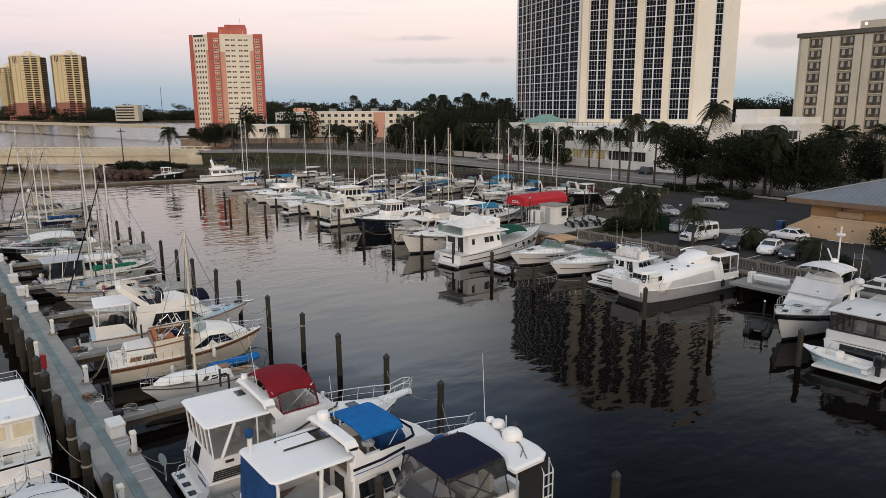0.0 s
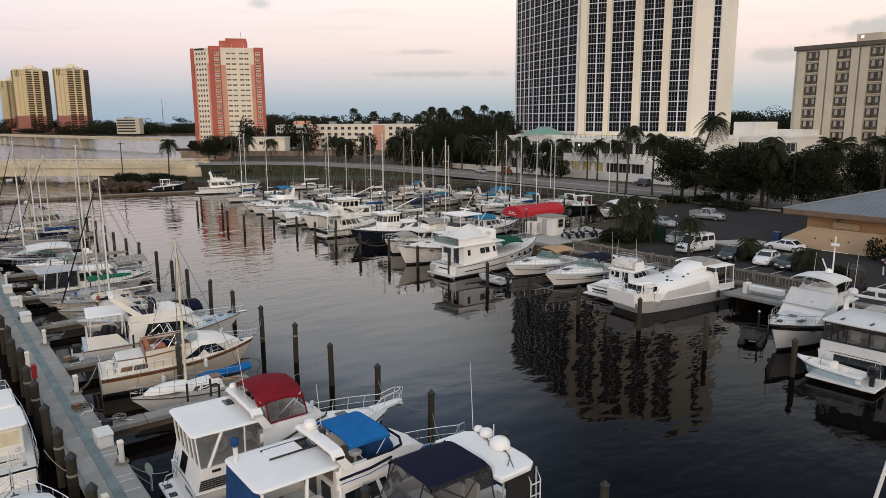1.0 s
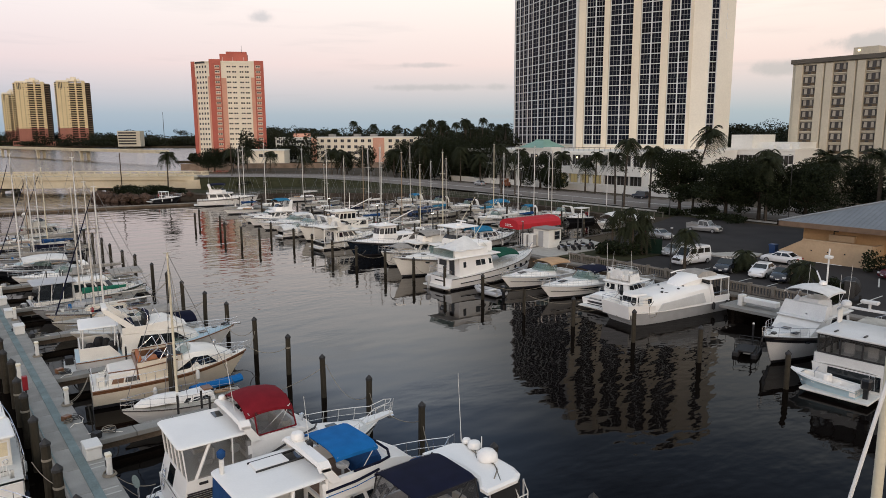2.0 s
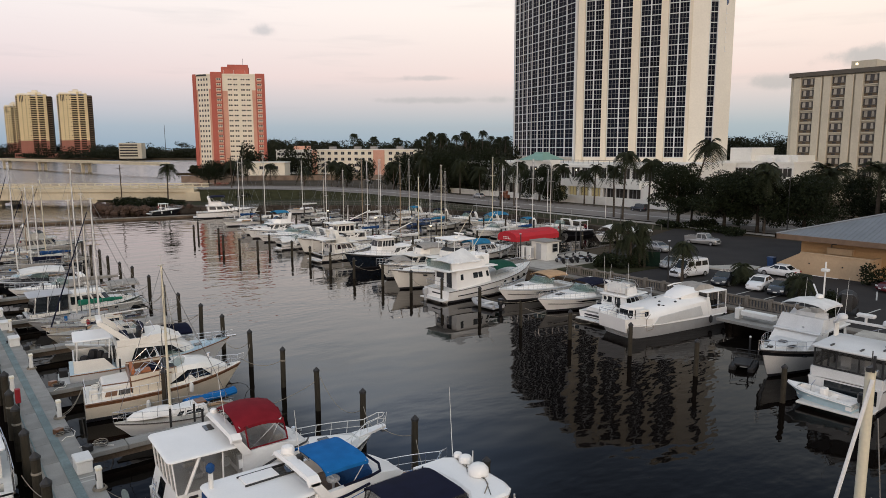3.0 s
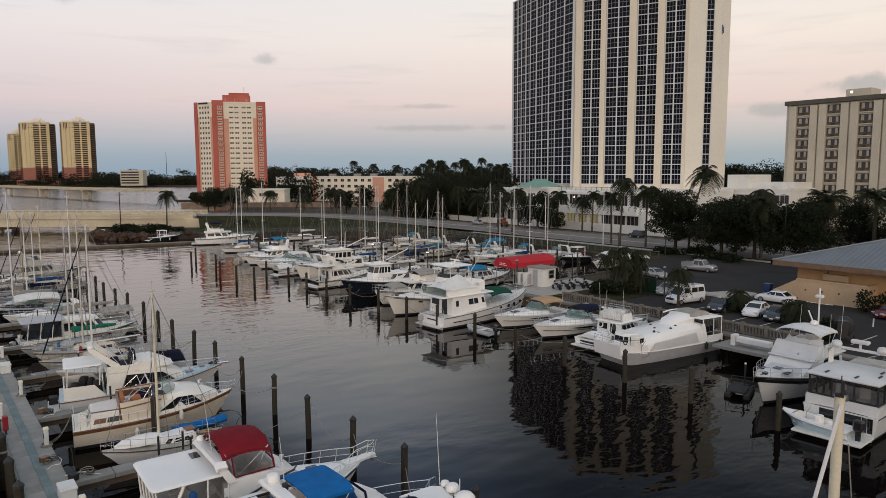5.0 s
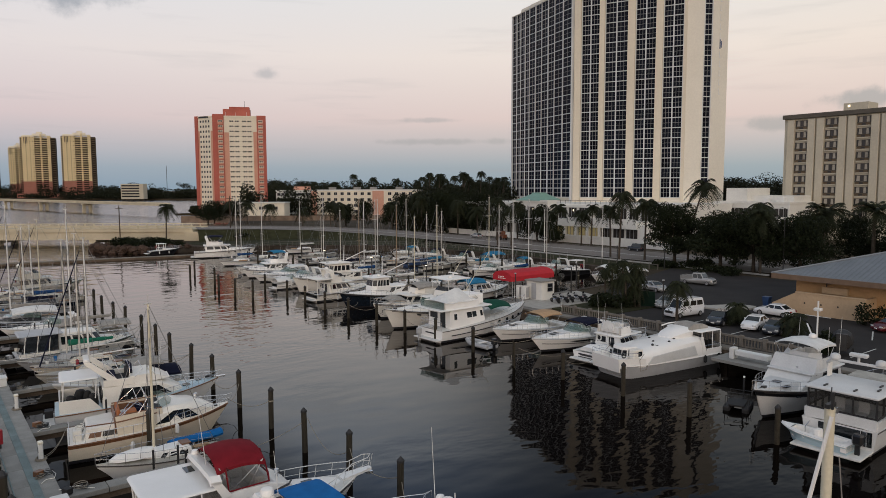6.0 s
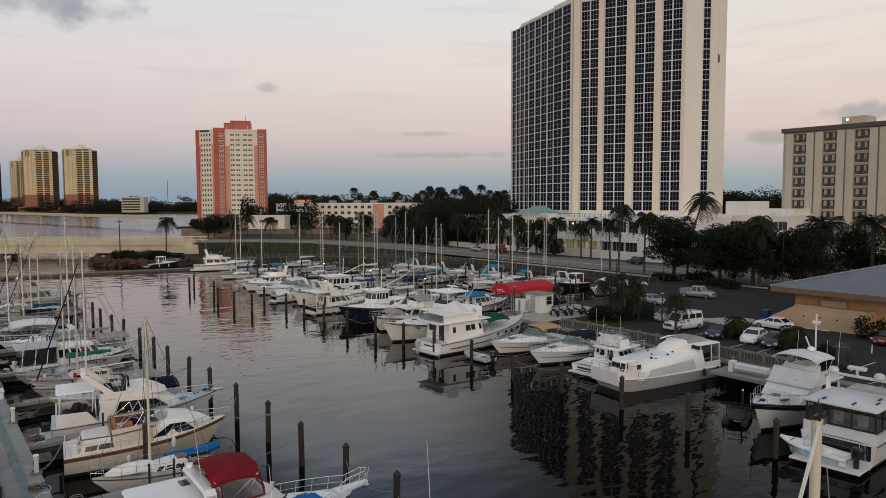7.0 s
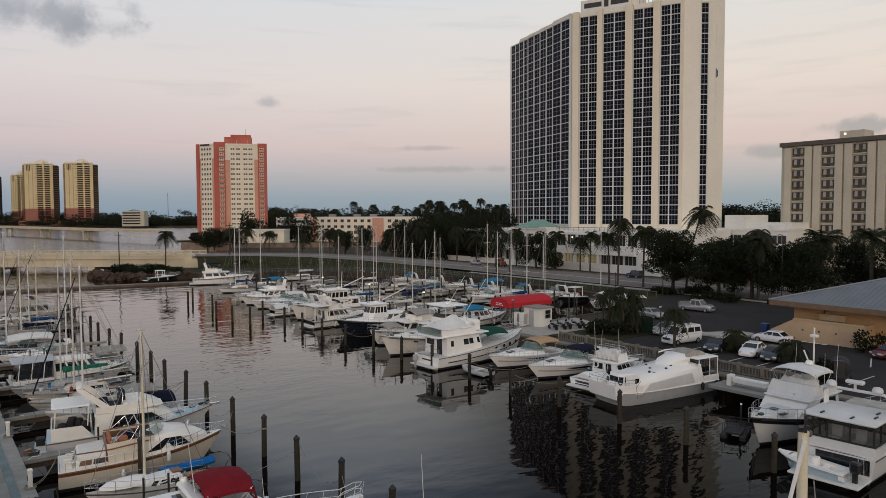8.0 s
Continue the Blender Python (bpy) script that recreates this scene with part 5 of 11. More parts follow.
def rig(b, x, z, hgt, m=mast_white, boom=4.0, cover=None, L=9.0, bz=1.0, furl=None, spreaders=1, r=0.075, wires=True, back=0.3):
    """Mast, boom, spreaders, stays and a furled headsail."""
    mast = part("mast", Shape().tube([(x, 0, z), (x, 0, z + hgt * 0.6), (x, 0, z + hgt)], r, 8, r1=r * 0.75), m, b, smooth=True)
    part("masthead", Shape().box(x - 0.16, x + 0.2, -0.06, 0.06, z + hgt, z + hgt + 0.07).tube([(x, 0, z + hgt), (x, 0, z + hgt + 0.55)], 0.012, 4), alu, mast)
    if boom:
        part("boom", Shape().tube([(x - 0.1, 0, z + bz), (x - boom, 0, z + bz + 0.1)], 0.06, 6), m, b)
        if cover:
            rings = []
            for i in range(9):
                t = i / 8
                rr = 0.26 * (1 - 0.5 * t) + 0.03 * math.sin(i * 2.3)
                rings.append([(x - 0.15 - (boom - 0.3) * t, rr * 0.75 * math.cos(a), z + bz + 0.12 + rr * math.sin(a)) for a in [2 * math.pi * k / 8 for k in range(8)]])
            part("sail_cover", Shape().loft(rings), cover, b, smooth=True)
    for k in range(spreaders):
        zz = z + hgt * (k + 1) / (spreaders + 1) * 1.1
        part("spreader", Shape().tube([(x, -0.8, zz - 0.05), (x, 0, zz), (x, 0.8, zz - 0.05)], 0.025, 5), m, mast)
    if wires:
        for sd in (1, -1):
            zz = z + hgt * 0.55
            part("shroud", Shape().tube([(x - 0.2, sd * 1.25, z - 0.2), (x, sd * 0.8, zz), (x, 0.02 * sd, z + hgt * 0.98)], 0.017, 3), wire, b)
        part("backstay", Shape().tube([(back, 0, 0.9), (x, 0, z + hgt)], 0.017, 3), wire, b)
        for k in range(2):
            part("halyard", Shape().tube([(x + rnd.uniform(0.3, 2.2) * rnd.choice((1, -1)), rnd.uniform(-0.9, 0.9), z - 0.1), (x, 0.05, z + hgt * rnd.uniform(0.7, 0.97))], 0.014, 3), (rope, wire)[k], b)
    f0, f1 = (L - 0.15, 0, 1.25), (x + 0.08, 0, z + hgt * 0.97)
    part("forestay", Shape().tube([f0, f1], 0.017, 3), wire, b)
    if furl:
        p = [tuple(Vector(f0).lerp(Vector(f1), t)) for t in (0.04, 0.35, 0.7, 0.93)]
        part("furled_jib", Shape().tube(p, 0.06, 6, r1=0.035), furl, b, smooth=True)
    return mast


def sailboat(x, y, turn, L=9.0, m=gelcoat, hgt=11.5, cover=cv_blue, furl=None, mastm=mast_white, label="", line=None, boom=3.8, wires=True, tarp=None, dodger=None, boots=boot, r=0.075):
    b = thing("sailboat", x, y, 0, turn, label, "sailboat", "sailboats in the slips")
    h = Hull(L, L * 0.32, 0.75, 1.1, 0.9, 0.35, 0.62)
    hull(b, h, m, boots, deck_old, L * 0.25, 0.35, line=line)
    house(b, "cabin_trunk", L * 0.27, L * 0.68, L * 0.105, L * 0.07, 0.75, 1.3, 0.5, 0.1, 0.06, m, ((0.12, 0.35), (0.42, 0.62), (0.7, 0.85)), (0.3, 0.75), front=False)
    part("companionway_hatch", Shape().box(L * 0.27, L * 0.35, -0.35, 0.35, 1.3, 1.38, bevel=0.02), wood_trim, b)
    hatch(b, L * 0.74, 0, h.sheer(0.74) + 0.05)
    rig(b, L * 0.56, 1.3, hgt, mastm, boom, cover, L, 0.75, furl, 1 if hgt < 11 else 2, r, wires)
    n = 7
    for sd in (1, -1):
        rail(b, [h.edge(0.05 + 0.75 * i / n, sd, 0.06) for i in range(n + 1)], 0.58, 1, "lifeline", 0.010)
    rail(b, [h.edge(0.8, 1, 0.06), h.edge(0.92, 1, 0.05), (L + 0.05, 0, h.sheer(1)), h.edge(0.92, -1, 0.05), h.edge(0.8, -1, 0.06)], 0.6, 1, "pulpit", 0.016)
    part("tiller", Shape().tube([(0.15, 0, 0.75), (1.1, 0, 1.0)], 0.03, 5), wood_trim, b)
    for sd in (1, -1):
        part("winch", Shape().lathe([(0.08, 0), (0.06, 0.06), (0.08, 0.14)], 8, at=(L * 0.2, sd * L * 0.12, h.sheer(0.2))), chrome, b)
    if dodger:
        canvas(b, L * 0.24, L * 0.36, L * 0.11, 1.75, dodger, 0.25, 1.3, True, 0.2, "dodger")
    if tarp:
        canvas(b, 0.3, L * 0.45, L * 0.15, 2.1, tarp, 0.35, 0.9, True, 0.1, "tarp")
    fender(b, L * 0.45, -h.half(0.45) - 0.1, 0.15)
    litter(b, h, L)
    return b


def litter(b, h, L):
    """Gear left lying on a sailboat: cans, coils, cushions and a lashed bundle."""
    for k in range(rnd.randint(2, 4)):
        t, sd = rnd.uniform(0.3, 0.85), rnd.choice((1, -1))
        x, y, z = t * L, sd * (h.half(t) - 0.4), h.sheer(t) + 0.02
        kind = rnd.randint(0, 3)
        if kind == 0:
            part("fuel_can", Shape().box(x - 0.12, x + 0.12, y - 0.1, y + 0.1, z, z + 0.36, bevel=0.03).box(x - 0.05, x + 0.05, y - 0.03, y + 0.03, z + 0.36, z + 0.42), rnd.choice((plastic_red, cv_blue, gel_cream)), b)
        elif kind == 1:
            part("rope_coil", Shape().tube([(x + (0.22 - 0.006 * i) * math.cos(i * 0.7), y + (0.22 - 0.006 * i) * math.sin(i * 0.7), z + 0.03 + 0.006 * i) for i in range(26)], 0.025, 4), rope, b)
        elif kind == 2:
            part("rolled_canvas", Shape().tube([(x - 0.8, y, z + 0.12), (x - 0.3, y + 0.02, z + 0.16), (x + 0.4, y - 0.03, z + 0.15), (x + 0.8, y, z + 0.1)], 0.14, 7, r1=0.1), rnd.choice((cv_grey, cv_navy, cv_tan, cv_white)), b, smooth=True)
        else:
            part("bucket", Shape().lathe([(0.1, 0), (0.14, 0.26), (0.12, 0.26), (0.09, 0.04)], 9, at=(x, y, z)), rnd.choice((plastic_white, rubber, cv_blue)), b)
    part("cockpit_cushion", Shape().box(0.5, L * 0.22, -h.half(0.15) * 0.75, -h.half(0.15) * 0.3, 0.75, 0.83, bevel=0.03), rnd.choice((cv_grey, cv_navy, cv_tan)), b)


def express(x, y, turn, L=9.5, m=gelcoat, top=None, label="", name="express_cruiser", arch_on=True, cover=None):
    """A low sport cruiser: long foredeck, raked screen, open cockpit, arch."""
    b = thing(name, x, y, 0, turn, label, "motor boat", "motor boats in the slips")
    h = Hull(L, L * 0.33, 0.95, 1.45, 1.3, 0.42, 0.92)
    hull(b, h, m, boot, cockpit=L * 0.38, sole=0.5, railm=gel_grey)
    d0 = h.sheer(0.5)
    rings = []
    for t, hh in ((0.36, 0.42), (0.5, 0.42), (0.66, 0.30), (0.80, 0.14), (0.9, 0.03)):
        w = max(0.1, h.half(t) - 0.32)
        rings.append([(t * L, -w, h.sheer(t) - 0.02), (t * L, -w * 0.75, h.sheer(t) + hh), (t * L, w * 0.75, h.sheer(t) + hh), (t * L, w, h.sheer(t) - 0.02)])
    w_, zd = h.half(0.4) - 0.55, d0 + 0.42
    fd = part("foredeck", Shape().loft(rings), m, b, smooth=True)
    for sd in (1, -1):
        a, c = rings[0], rings[2]
        i, j = (0, 1) if sd < 0 else (3, 2)
        f = (a[i], c[i], c[j], a[j])
        f = f if sd < 0 else (f[1], f[0], f[3], f[2])
        pane(fd, f, 0.2, 0.8, 0.3, 0.62)
    for sd in (1, -1):
        p_ = [h.edge(t, sd, -0.025, -dz) for t, dz in ((0.34, 0.30), (0.42, 0.20), (0.58, 0.22), (0.66, 0.26), (0.58, 0.34), (0.42, 0.36))]
        q_ = [(x_, y_ - sd * 0.06, z_) for x_, y_, z_ in p_]
        part("hull_window", Shape().loft([q_, p_]), dark_glass, b)
        part("hull_stripe", Shape().tube([h.edge(0.02 + 0.9 * i / 12, sd, -0.005 + 0.02 * (i / 12) ** 2, -0.42 - 0.06 * i / 12) for i in range(13)], 0.03, 4), stripe_m, b)
    part("foredeck_hatch", Shape().box(L * 0.72, L * 0.76, -0.28, 0.28, h.sheer(0.74) + 0.2, h.sheer(0.74) + 0.3, bevel=0.02), dark_glass, b)
    part("dash", Shape().loft([[(L * 0.37, -w_, zd), (L * 0.45, -w_ * 0.7, zd), (L * 0.45, w_ * 0.7, zd), (L * 0.37, w_, zd)], [(L * 0.37, -w_ * 0.95, zd + 0.1), (L * 0.44, -w_ * 0.65, zd + 0.06), (L * 0.44, w_ * 0.65, zd + 0.06), (L * 0.37, w_ * 0.95, zd + 0.1)]]), steel_dark, b)
    part("sun_pad", Shape().box(L * 0.56, L * 0.66, -0.7, 0.7, h.sheer(0.6) + 0.34, h.sheer(0.6) + 0.44, bevel=0.04), cv_white, b)
    part("cockpit_lining", Shape().box(0.35, L * 0.35, -h.half(0.2) + 0.4, h.half(0.2) - 0.4, 0.52, 0.56), deck_old, b)
    w = h.half(0.45) - 0.35
    z = d0 + 0.38
    scr = [[(L * 0.36, -w, z - 0.1), (L * 0.47, -w * 0.9, z), (L * 0.54, -w * 0.4, z + 0.02), (L * 0.54, w * 0.4, z + 0.02), (L * 0.47, w * 0.9, z), (L * 0.36, w, z - 0.1)],
           [(L * 0.35, -w * 0.95, z + 0.42), (L * 0.40, -w * 0.85, z + 0.62), (L * 0.45, -w * 0.38, z + 0.66), (L * 0.45, w * 0.38, z + 0.66), (L * 0.40, w * 0.85, z + 0.62), (L * 0.35, w * 0.95, z + 0.42)]]
    part("windscreen", Shape().loft(scr, caps=False, closed=False), screen_m, b)
    part("windscreen_frame", Shape().tube(scr[1], 0.025, 5), chrome, b)
    for i in range(2):
        part("cockpit_seat", Shape().box(L * 0.05 + i * L * 0.2, L * 0.05 + i * L * 0.2 + 0.7, -0.9, 0.9, 0.5, 0.95, bevel=0.08), cv_white, b)
    part("helm_console", Shape().box(L * 0.33, L * 0.38, -1.1, -0.2, 0.5, 1.5, bevel=0.06), m, b)
    if arch_on:
        arch(b, L * 0.14, h.half(0.2) - 0.05, h.sheer(0.15) - 0.05, h.sheer(0.2) + 1.35, 0.5, m)
    if top:
        canvas(b, L * 0.16, L * 0.44, h.half(0.3) - 0.3, h.sheer(0.3) + 1.35, top, 0.14, h.sheer(0.3) + 0.1)
    if cover:
        canvas(b, 0.1, L * 0.45, h.half(0.3) - 0.1, h.sheer(0.2) + 0.45, cover, 0.35, None, False, 0.1, "cockpit_cover")
    bow_rail(b, h, 0.5, 0.5)
    hatch(b, L * 0.7, 0, h.sheer(0.7) + 0.27)
    swim_platform(b, h, 0.6)
    whip(b, L * 0.2, h.half(0.2) - 0.1, h.sheer(0.2) + 1.2, 1.8)
    fender(b, L * 0.4, h.half(0.4) + 0.08, 0.1)
    return b


def deck_gear(b, h, L, hw, zs, zc, fly, sal):
    """What lies about on a motor yacht: anchor, windlass, life ring, seats, portlights, cooler and hose."""
    zb = h.sheer(0.95)
    part("anchor", Shape().tube([(L * 0.93, 0, zb + 0.06), (L * 1.0 + 0.25, 0, zb + 0.02), (L * 1.0 + 0.3, 0, zb - 0.25)], 0.04, 5), steel_dark, b)
    part("windlass", Shape().box(L * 0.9 - 0.18, L * 0.9 + 0.18, -0.14, 0.14, h.sheer(0.9), h.sheer(0.9) + 0.22, bevel=0.04), steel_dark, b)
    for sd in (1, -1):
        for t in (0.56, 0.66, 0.75):
            p_ = [h.edge(t + dt, sd, -0.01 - 0.1 * (t - 0.5), -0.34 - dz) for dt, dz in ((-0.018, 0.0), (-0.012, -0.07), (0.012, -0.07), (0.018, 0.0), (0.012, 0.07), (-0.012, 0.07))]
            part("portlight", Shape().loft([[(px_, py_ - sd * 0.07, pz_) for px_, py_, pz_ in p_], p_]), dark_glass, b)
        part("side_rail", Shape().tube([(sal[0] * L + 0.2, sd * (hw + 0.06), zc - 0.12), (sal[1] * L - 1.0, sd * (hw * 0.95 + 0.06), zc - 0.12)], 0.022, 5), chrome, b)
        part("rub_strake", Shape().tube([h.edge(0.02 + 0.93 * i / 10, sd, 0.015, -0.16) for i in range(11)], 0.03, 4), stripe_m, b)
    ring = [(sal[0] * L - 0.06, 0.9 + 0.26 * math.cos(a * 0.524), zs + 0.75 + 0.26 * math.sin(a * 0.524)) for a in range(13)]
    part("life_ring", Shape().tube(ring, 0.06, 6), rnd.choice((plastic_red, plastic_white)), b)
    part("cooler", Shape().box(0.5, 1.1, -0.9, -0.45, 0.52, 0.95, bevel=0.04), rnd.choice((plastic_white, cv_blue, gel_grey)), b)
    part("cockpit_chair", Shape().box(0.7, 1.2, 0.1, 0.6, 0.85, 0.95).box(1.15, 1.22, 0.1, 0.6, 0.9, 1.5).tube([(0.95, 0.35, 0.5), (0.95, 0.35, 0.85)], 0.05, 6), cv_navy, b)
    if fly:
        x0, x1 = fly[0] * L, fly[1] * L
        part("helm_console", Shape().box(x1 - 1.0, x1 - 0.5, -0.75, 0.55, zc + 0.1, zc + 0.92, bevel=0.06), gel_grey, b)
        for y_ in (-0.75, 0.2):
            part("helm_seat", Shape().box(x1 - 1.9, x1 - 1.45, y_, y_ + 0.5, zc + 0.55, zc + 0.68, bevel=0.03).box(x1 - 1.95, x1 - 1.85, y_, y_ + 0.5, zc + 0.6, zc + 1.1, bevel=0.03).tube([(x1 - 1.67, y_ + 0.25, zc + 0.1), (x1 - 1.67, y_ + 0.25, zc + 0.55)], 0.05, 6), cv_white, b)
        part("bridge_floor", Shape().box(x0 + 0.15, x1 - 0.3, -hw + 0.3, hw - 0.3, zc + 0.1, zc + 0.115), deck_old, b)
        part("searchlight", Shape().lathe([(0.0, 0.0), (0.09, 0.03), (0.11, 0.14), (0.0, 0.2)], 8, at=(x1 + 0.25, 0.3, zc + 0.1)), chrome, b)


def cruiser(x, y, turn, L=11.0, B=None, m=gelcoat, fs=1.1, fb=1.9, top=None, label="", sal=(0.22, 0.66), fly=(0.24, 0.52), zc=2.35, hard=None, aftdeck=None, line=None,
            arch_on=True, cockpit=0.18, wins=((0.08, 0.36), (0.42, 0.66), (0.72, 0.93)), deck=deckm, fly_cover=None, name="motor_yacht", hullm=None, front=True, dome_on=True, gm=tint, band=0.14):
    """A flybridge cruiser with saloon, flybridge, rails and what else is asked."""
    b = thing(name, x, y, 0, turn, label, "motor boat", "motor boats in the slips")
    B = B or L * 0.34
    h = Hull(L, B, fs, fb, 1.2, 0.42, 0.9)
    hull(b, h, hullm or m, boot, deck, cockpit * L, 0.5, line=line, band=band)
    zs = h.sheer(sum(sal) / 2) - 0.08
    hw = B / 2 - 0.42
    house(b, "saloon", sal[0] * L, sal[1] * L, hw, hw * 0.78, zs, zc, 0.9, 0.0, 0.16, m, wins, (0.38, 0.86), front, True, roof=None)
    rings = []
    for t, hh in ((sal[1] - 0.06, 0.55), (sal[1] + 0.05, 0.45), (sal[1] + 0.16, 0.24), (0.93, 0.02)):
        w = max(0.12, h.half(t) - 0.4)
        rings.append([(t * L, -w, h.sheer(t) - 0.04), (t * L, -w * 0.8, h.sheer(t) + hh), (t * L, w * 0.8, h.sheer(t) + hh), (t * L, w, h.sheer(t) - 0.04)])
    part("trunk_cabin", Shape().loft(rings), m, b, smooth=True)
    hatch(b, (sal[1] + 0.10) * L, 0, h.sheer(sal[1] + 0.1) + 0.36)
    if fly:
        slab_top(b, "saloon_roof", (sal[0] - 0.03) * L, (sal[1] - 0.03) * L, hw + 0.05, zc + 0.04, m)
        coaming(b, fly[0] * L, fly[1] * L, hw - 0.1, zc + 0.05, 0.7, m, True, gm)
        if arch_on:
            arch(b, fly[0] * L + 0.5, hw - 0.05, zc + 0.05, zc + 1.75, -0.5, m)
            if dome_on:
                dome(b, fly[0] * L, 0, zc + 1.76, 0.28)
        if top:
            canvas(b, fly[0] * L + 0.3, fly[1] * L - 0.2, hw - 0.1, zc + 2.05, top, 0.16, zc + 0.75)
        if fly_cover:
            canvas(b, fly[0] * L, fly[1] * L, hw - 0.05, zc + 1.0, fly_cover, 0.35, None, False, 0.15, "flybridge_cover")
        part("ladder", Shape().tube([(sal[0] * L - 0.5, -0.5, 0.6), (sal[0] * L, -0.5, zc + 0.8)], 0.02, 5).tube([(sal[0] * L - 0.5, -0.1, 0.6), (sal[0] * L, -0.1, zc + 0.8)], 0.02, 5), chrome, b)
        whip(b, fly[0] * L + 0.2, hw - 0.1, zc + 0.8, 2.6)
        whip(b, fly[0] * L + 0.2, -hw + 0.1, zc + 0.8, 2.2)
    if hard:
        slab_top(b, "hardtop", hard[0] * L, hard[1] * L, hw + 0.15, hard[2], m)
        for px_ in (hard[0] * L + 0.15, hard[1] * L - 0.2):
            for sd in (1, -1):
                part("hardtop_post", Shape().box(px_ - 0.06, px_ + 0.06, sd * hw - 0.05, sd * hw + 0.05, zs, hard[2] - 0.05), m, b)
    deck_gear(b, h, L, hw, zs, zc, fly, sal)
    bow_rail(b, h, 0.42)
    swim_platform(b, h)
    bars(b, -0.005, -0.8, 0.8, fs - 0.35)
    for t in (0.3, 0.6):
        fender(b, t * L, -h.half(t) - 0.1, 0.15)
    return b


# ---- the left dock ----
dock = thing("dock", 2.15, 0, 0, 0, "long grey concrete dock with finger piers", "dock", kind="structure")
pan_me = Shape().box(-0.97, 0.97, -1.24, 1.24, 0.72, 1.0, bevel=0.02).mesh("dock_panel", [plank_m])
for k in range(48):
    part("dock_panel", pan_me, plank_m, dock).matrix_basis = pose(0, 3.0 + 2.5 * k, 0)
for sx in (-0.7, 0.7):
    part("dock_beam", Shape().box(sx - 0.15, sx + 0.15, 1.8, 122, 0.3, 0.72), conc_dark, dock)
part("conduit_cover", Shape().box(-0.14, 0.24, 1.8, 122, 1.0, 1.03), conduit_m, dock, "blue-grey conduit strip")
part("water_pipe", Shape().tube([(-0.86, 2, 1.05), (-0.86, 120, 1.05)], 0.03, 6), conduit_m, dock)
FING = [11.2, 21.8, 32.3, 43.0, 53.4, 63.8, 74.6, 85.3, 95.5, 106]
for y in FING:
    f = thing("finger_pier", 3.12, y, 0, 0, "narrow concrete finger pier between two slips", "pier", "finger piers", "structure")
    for j in range(3):
        part("pier_slab", Shape().box(0.01 + 1.9 * j, 1.88 + 1.9 * j, -0.45, 0.45, 0.72, 0.96, bevel=0.02), finger_m, f)
    part("pier_beam", Shape().box(0, 5.6, -0.2, 0.2, 0.35, 0.72), conc_dark, f)


def pile(x, y, top=2.5, r=0.17, lean=(0, 0), cap=True, white=False, group="mooring piles", label="weathered dark timber mooring pile with a black pointed cap"):
    p = thing("mooring_pile", x, y, 0, rnd.uniform(0, 90), label, "pile", group)
    part("shaft", Shape().tube([(0, 0, -1.2), (lean[0] * 0.5, lean[1] * 0.5, top * 0.5), (lean[0], lean[1], top)], r, 9, r1=r * 0.93), pile_wood, p, smooth=True)
    if cap:
        part("cap", Shape().lathe([(r * 1.08, -0.06), (r * 1.08, 0.04), (0.02, r * 1.3)], 9, at=(lean[0], lean[1], top)), sign_white if white else pile_cap_m, p, smooth=False)
    if rnd.random() < 0.22:
        part("rope_wrap", Shape().lathe([(r * 1.04, -0.05), (r * 1.1, 0), (r * 1.04, 0.05)], 9, at=(lean[0] * 0.7, lean[1] * 0.7, top * 0.72)), rope, p)
    return p


OUT = [12.3, 17.4, 22.7, 27.5, 32.4, 37.4, 42.7, 48.1, 53.2, 58.5, 63.5, 68.4, 74.9, 79.6, 85.6, 90.6, 96, 101, 106]
for y in OUT:
    pile(15.55 + rnd.uniform(-0.1, 0.1), y, 2.5 + rnd.uniform(-0.12, 0.12), lean=(rnd.uniform(-0.06, 0.06), rnd.uniform(-0.06, 0.06)))
for k in range(27):
    pile(0.88 + rnd.uniform(-0.08, 0.08), 19.9 + 3.12 * k, 2.55 + rnd.uniform(-0.12, 0.12), 0.2, group="dock edge piles", label="thick weathered timber pile against the dock edge")
pile(8.3, 37.4, 2.5)
pile(8.6, 17.2, 2.5)
for y in FING:
    for dx, dy in ((4.2, 0.55), (5.4, 0.5), (5.5, -0.5)):
        pp = thing("slip_pole", 3.1 + dx, y + dy, 0, 0, "thin black mooring pole with a white tip", "pole", "slip poles")
        part("shaft", Shape().tube([(0, 0, -1), (0, 0, 1.95)], 0.06, 7), pile_cap_m, pp)
        part("tip", Shape().lathe([(0.065, 0), (0.065, 0.08), (0.02, 0.12)], 7, at=(0, 0, 1.95)), plastic_white, pp)


def pedestal(x, y, turn=0):
    p = thing("power_pedestal", x, y, 1.0, turn, "white plastic dockside power and water pedestal", "power pedestal", "power pedestals")
    part("body", Shape().box(-0.11, 0.11, -0.14, 0.14, 0.03, 0.86, bevel=0.04), plastic_white, p)
    part("base", Shape().box(-0.17, 0.17, -0.2, 0.2, 0, 0.05), finger_m, p)
    part("lamp_head", Shape().box(-0.13, 0.13, -0.16, 0.16, 0.86, 1.0, bevel=0.04), lamp_glow, p)
    part("outlet_panel", Shape().box(-0.13, -0.11, -0.09, 0.09, 0.42, 0.7), steel_dark, p)
    s = Shape()
    for k in range(3):
        s.tube([(0.28 * math.cos(a) * (1 - 0.1 * k), 0.3 * math.sin(a), 0.04 + 0.04 * k) for a in [i * 0.5 for i in range(13)]], 0.022, 5)
    part("hose_coil", s, rope, p)


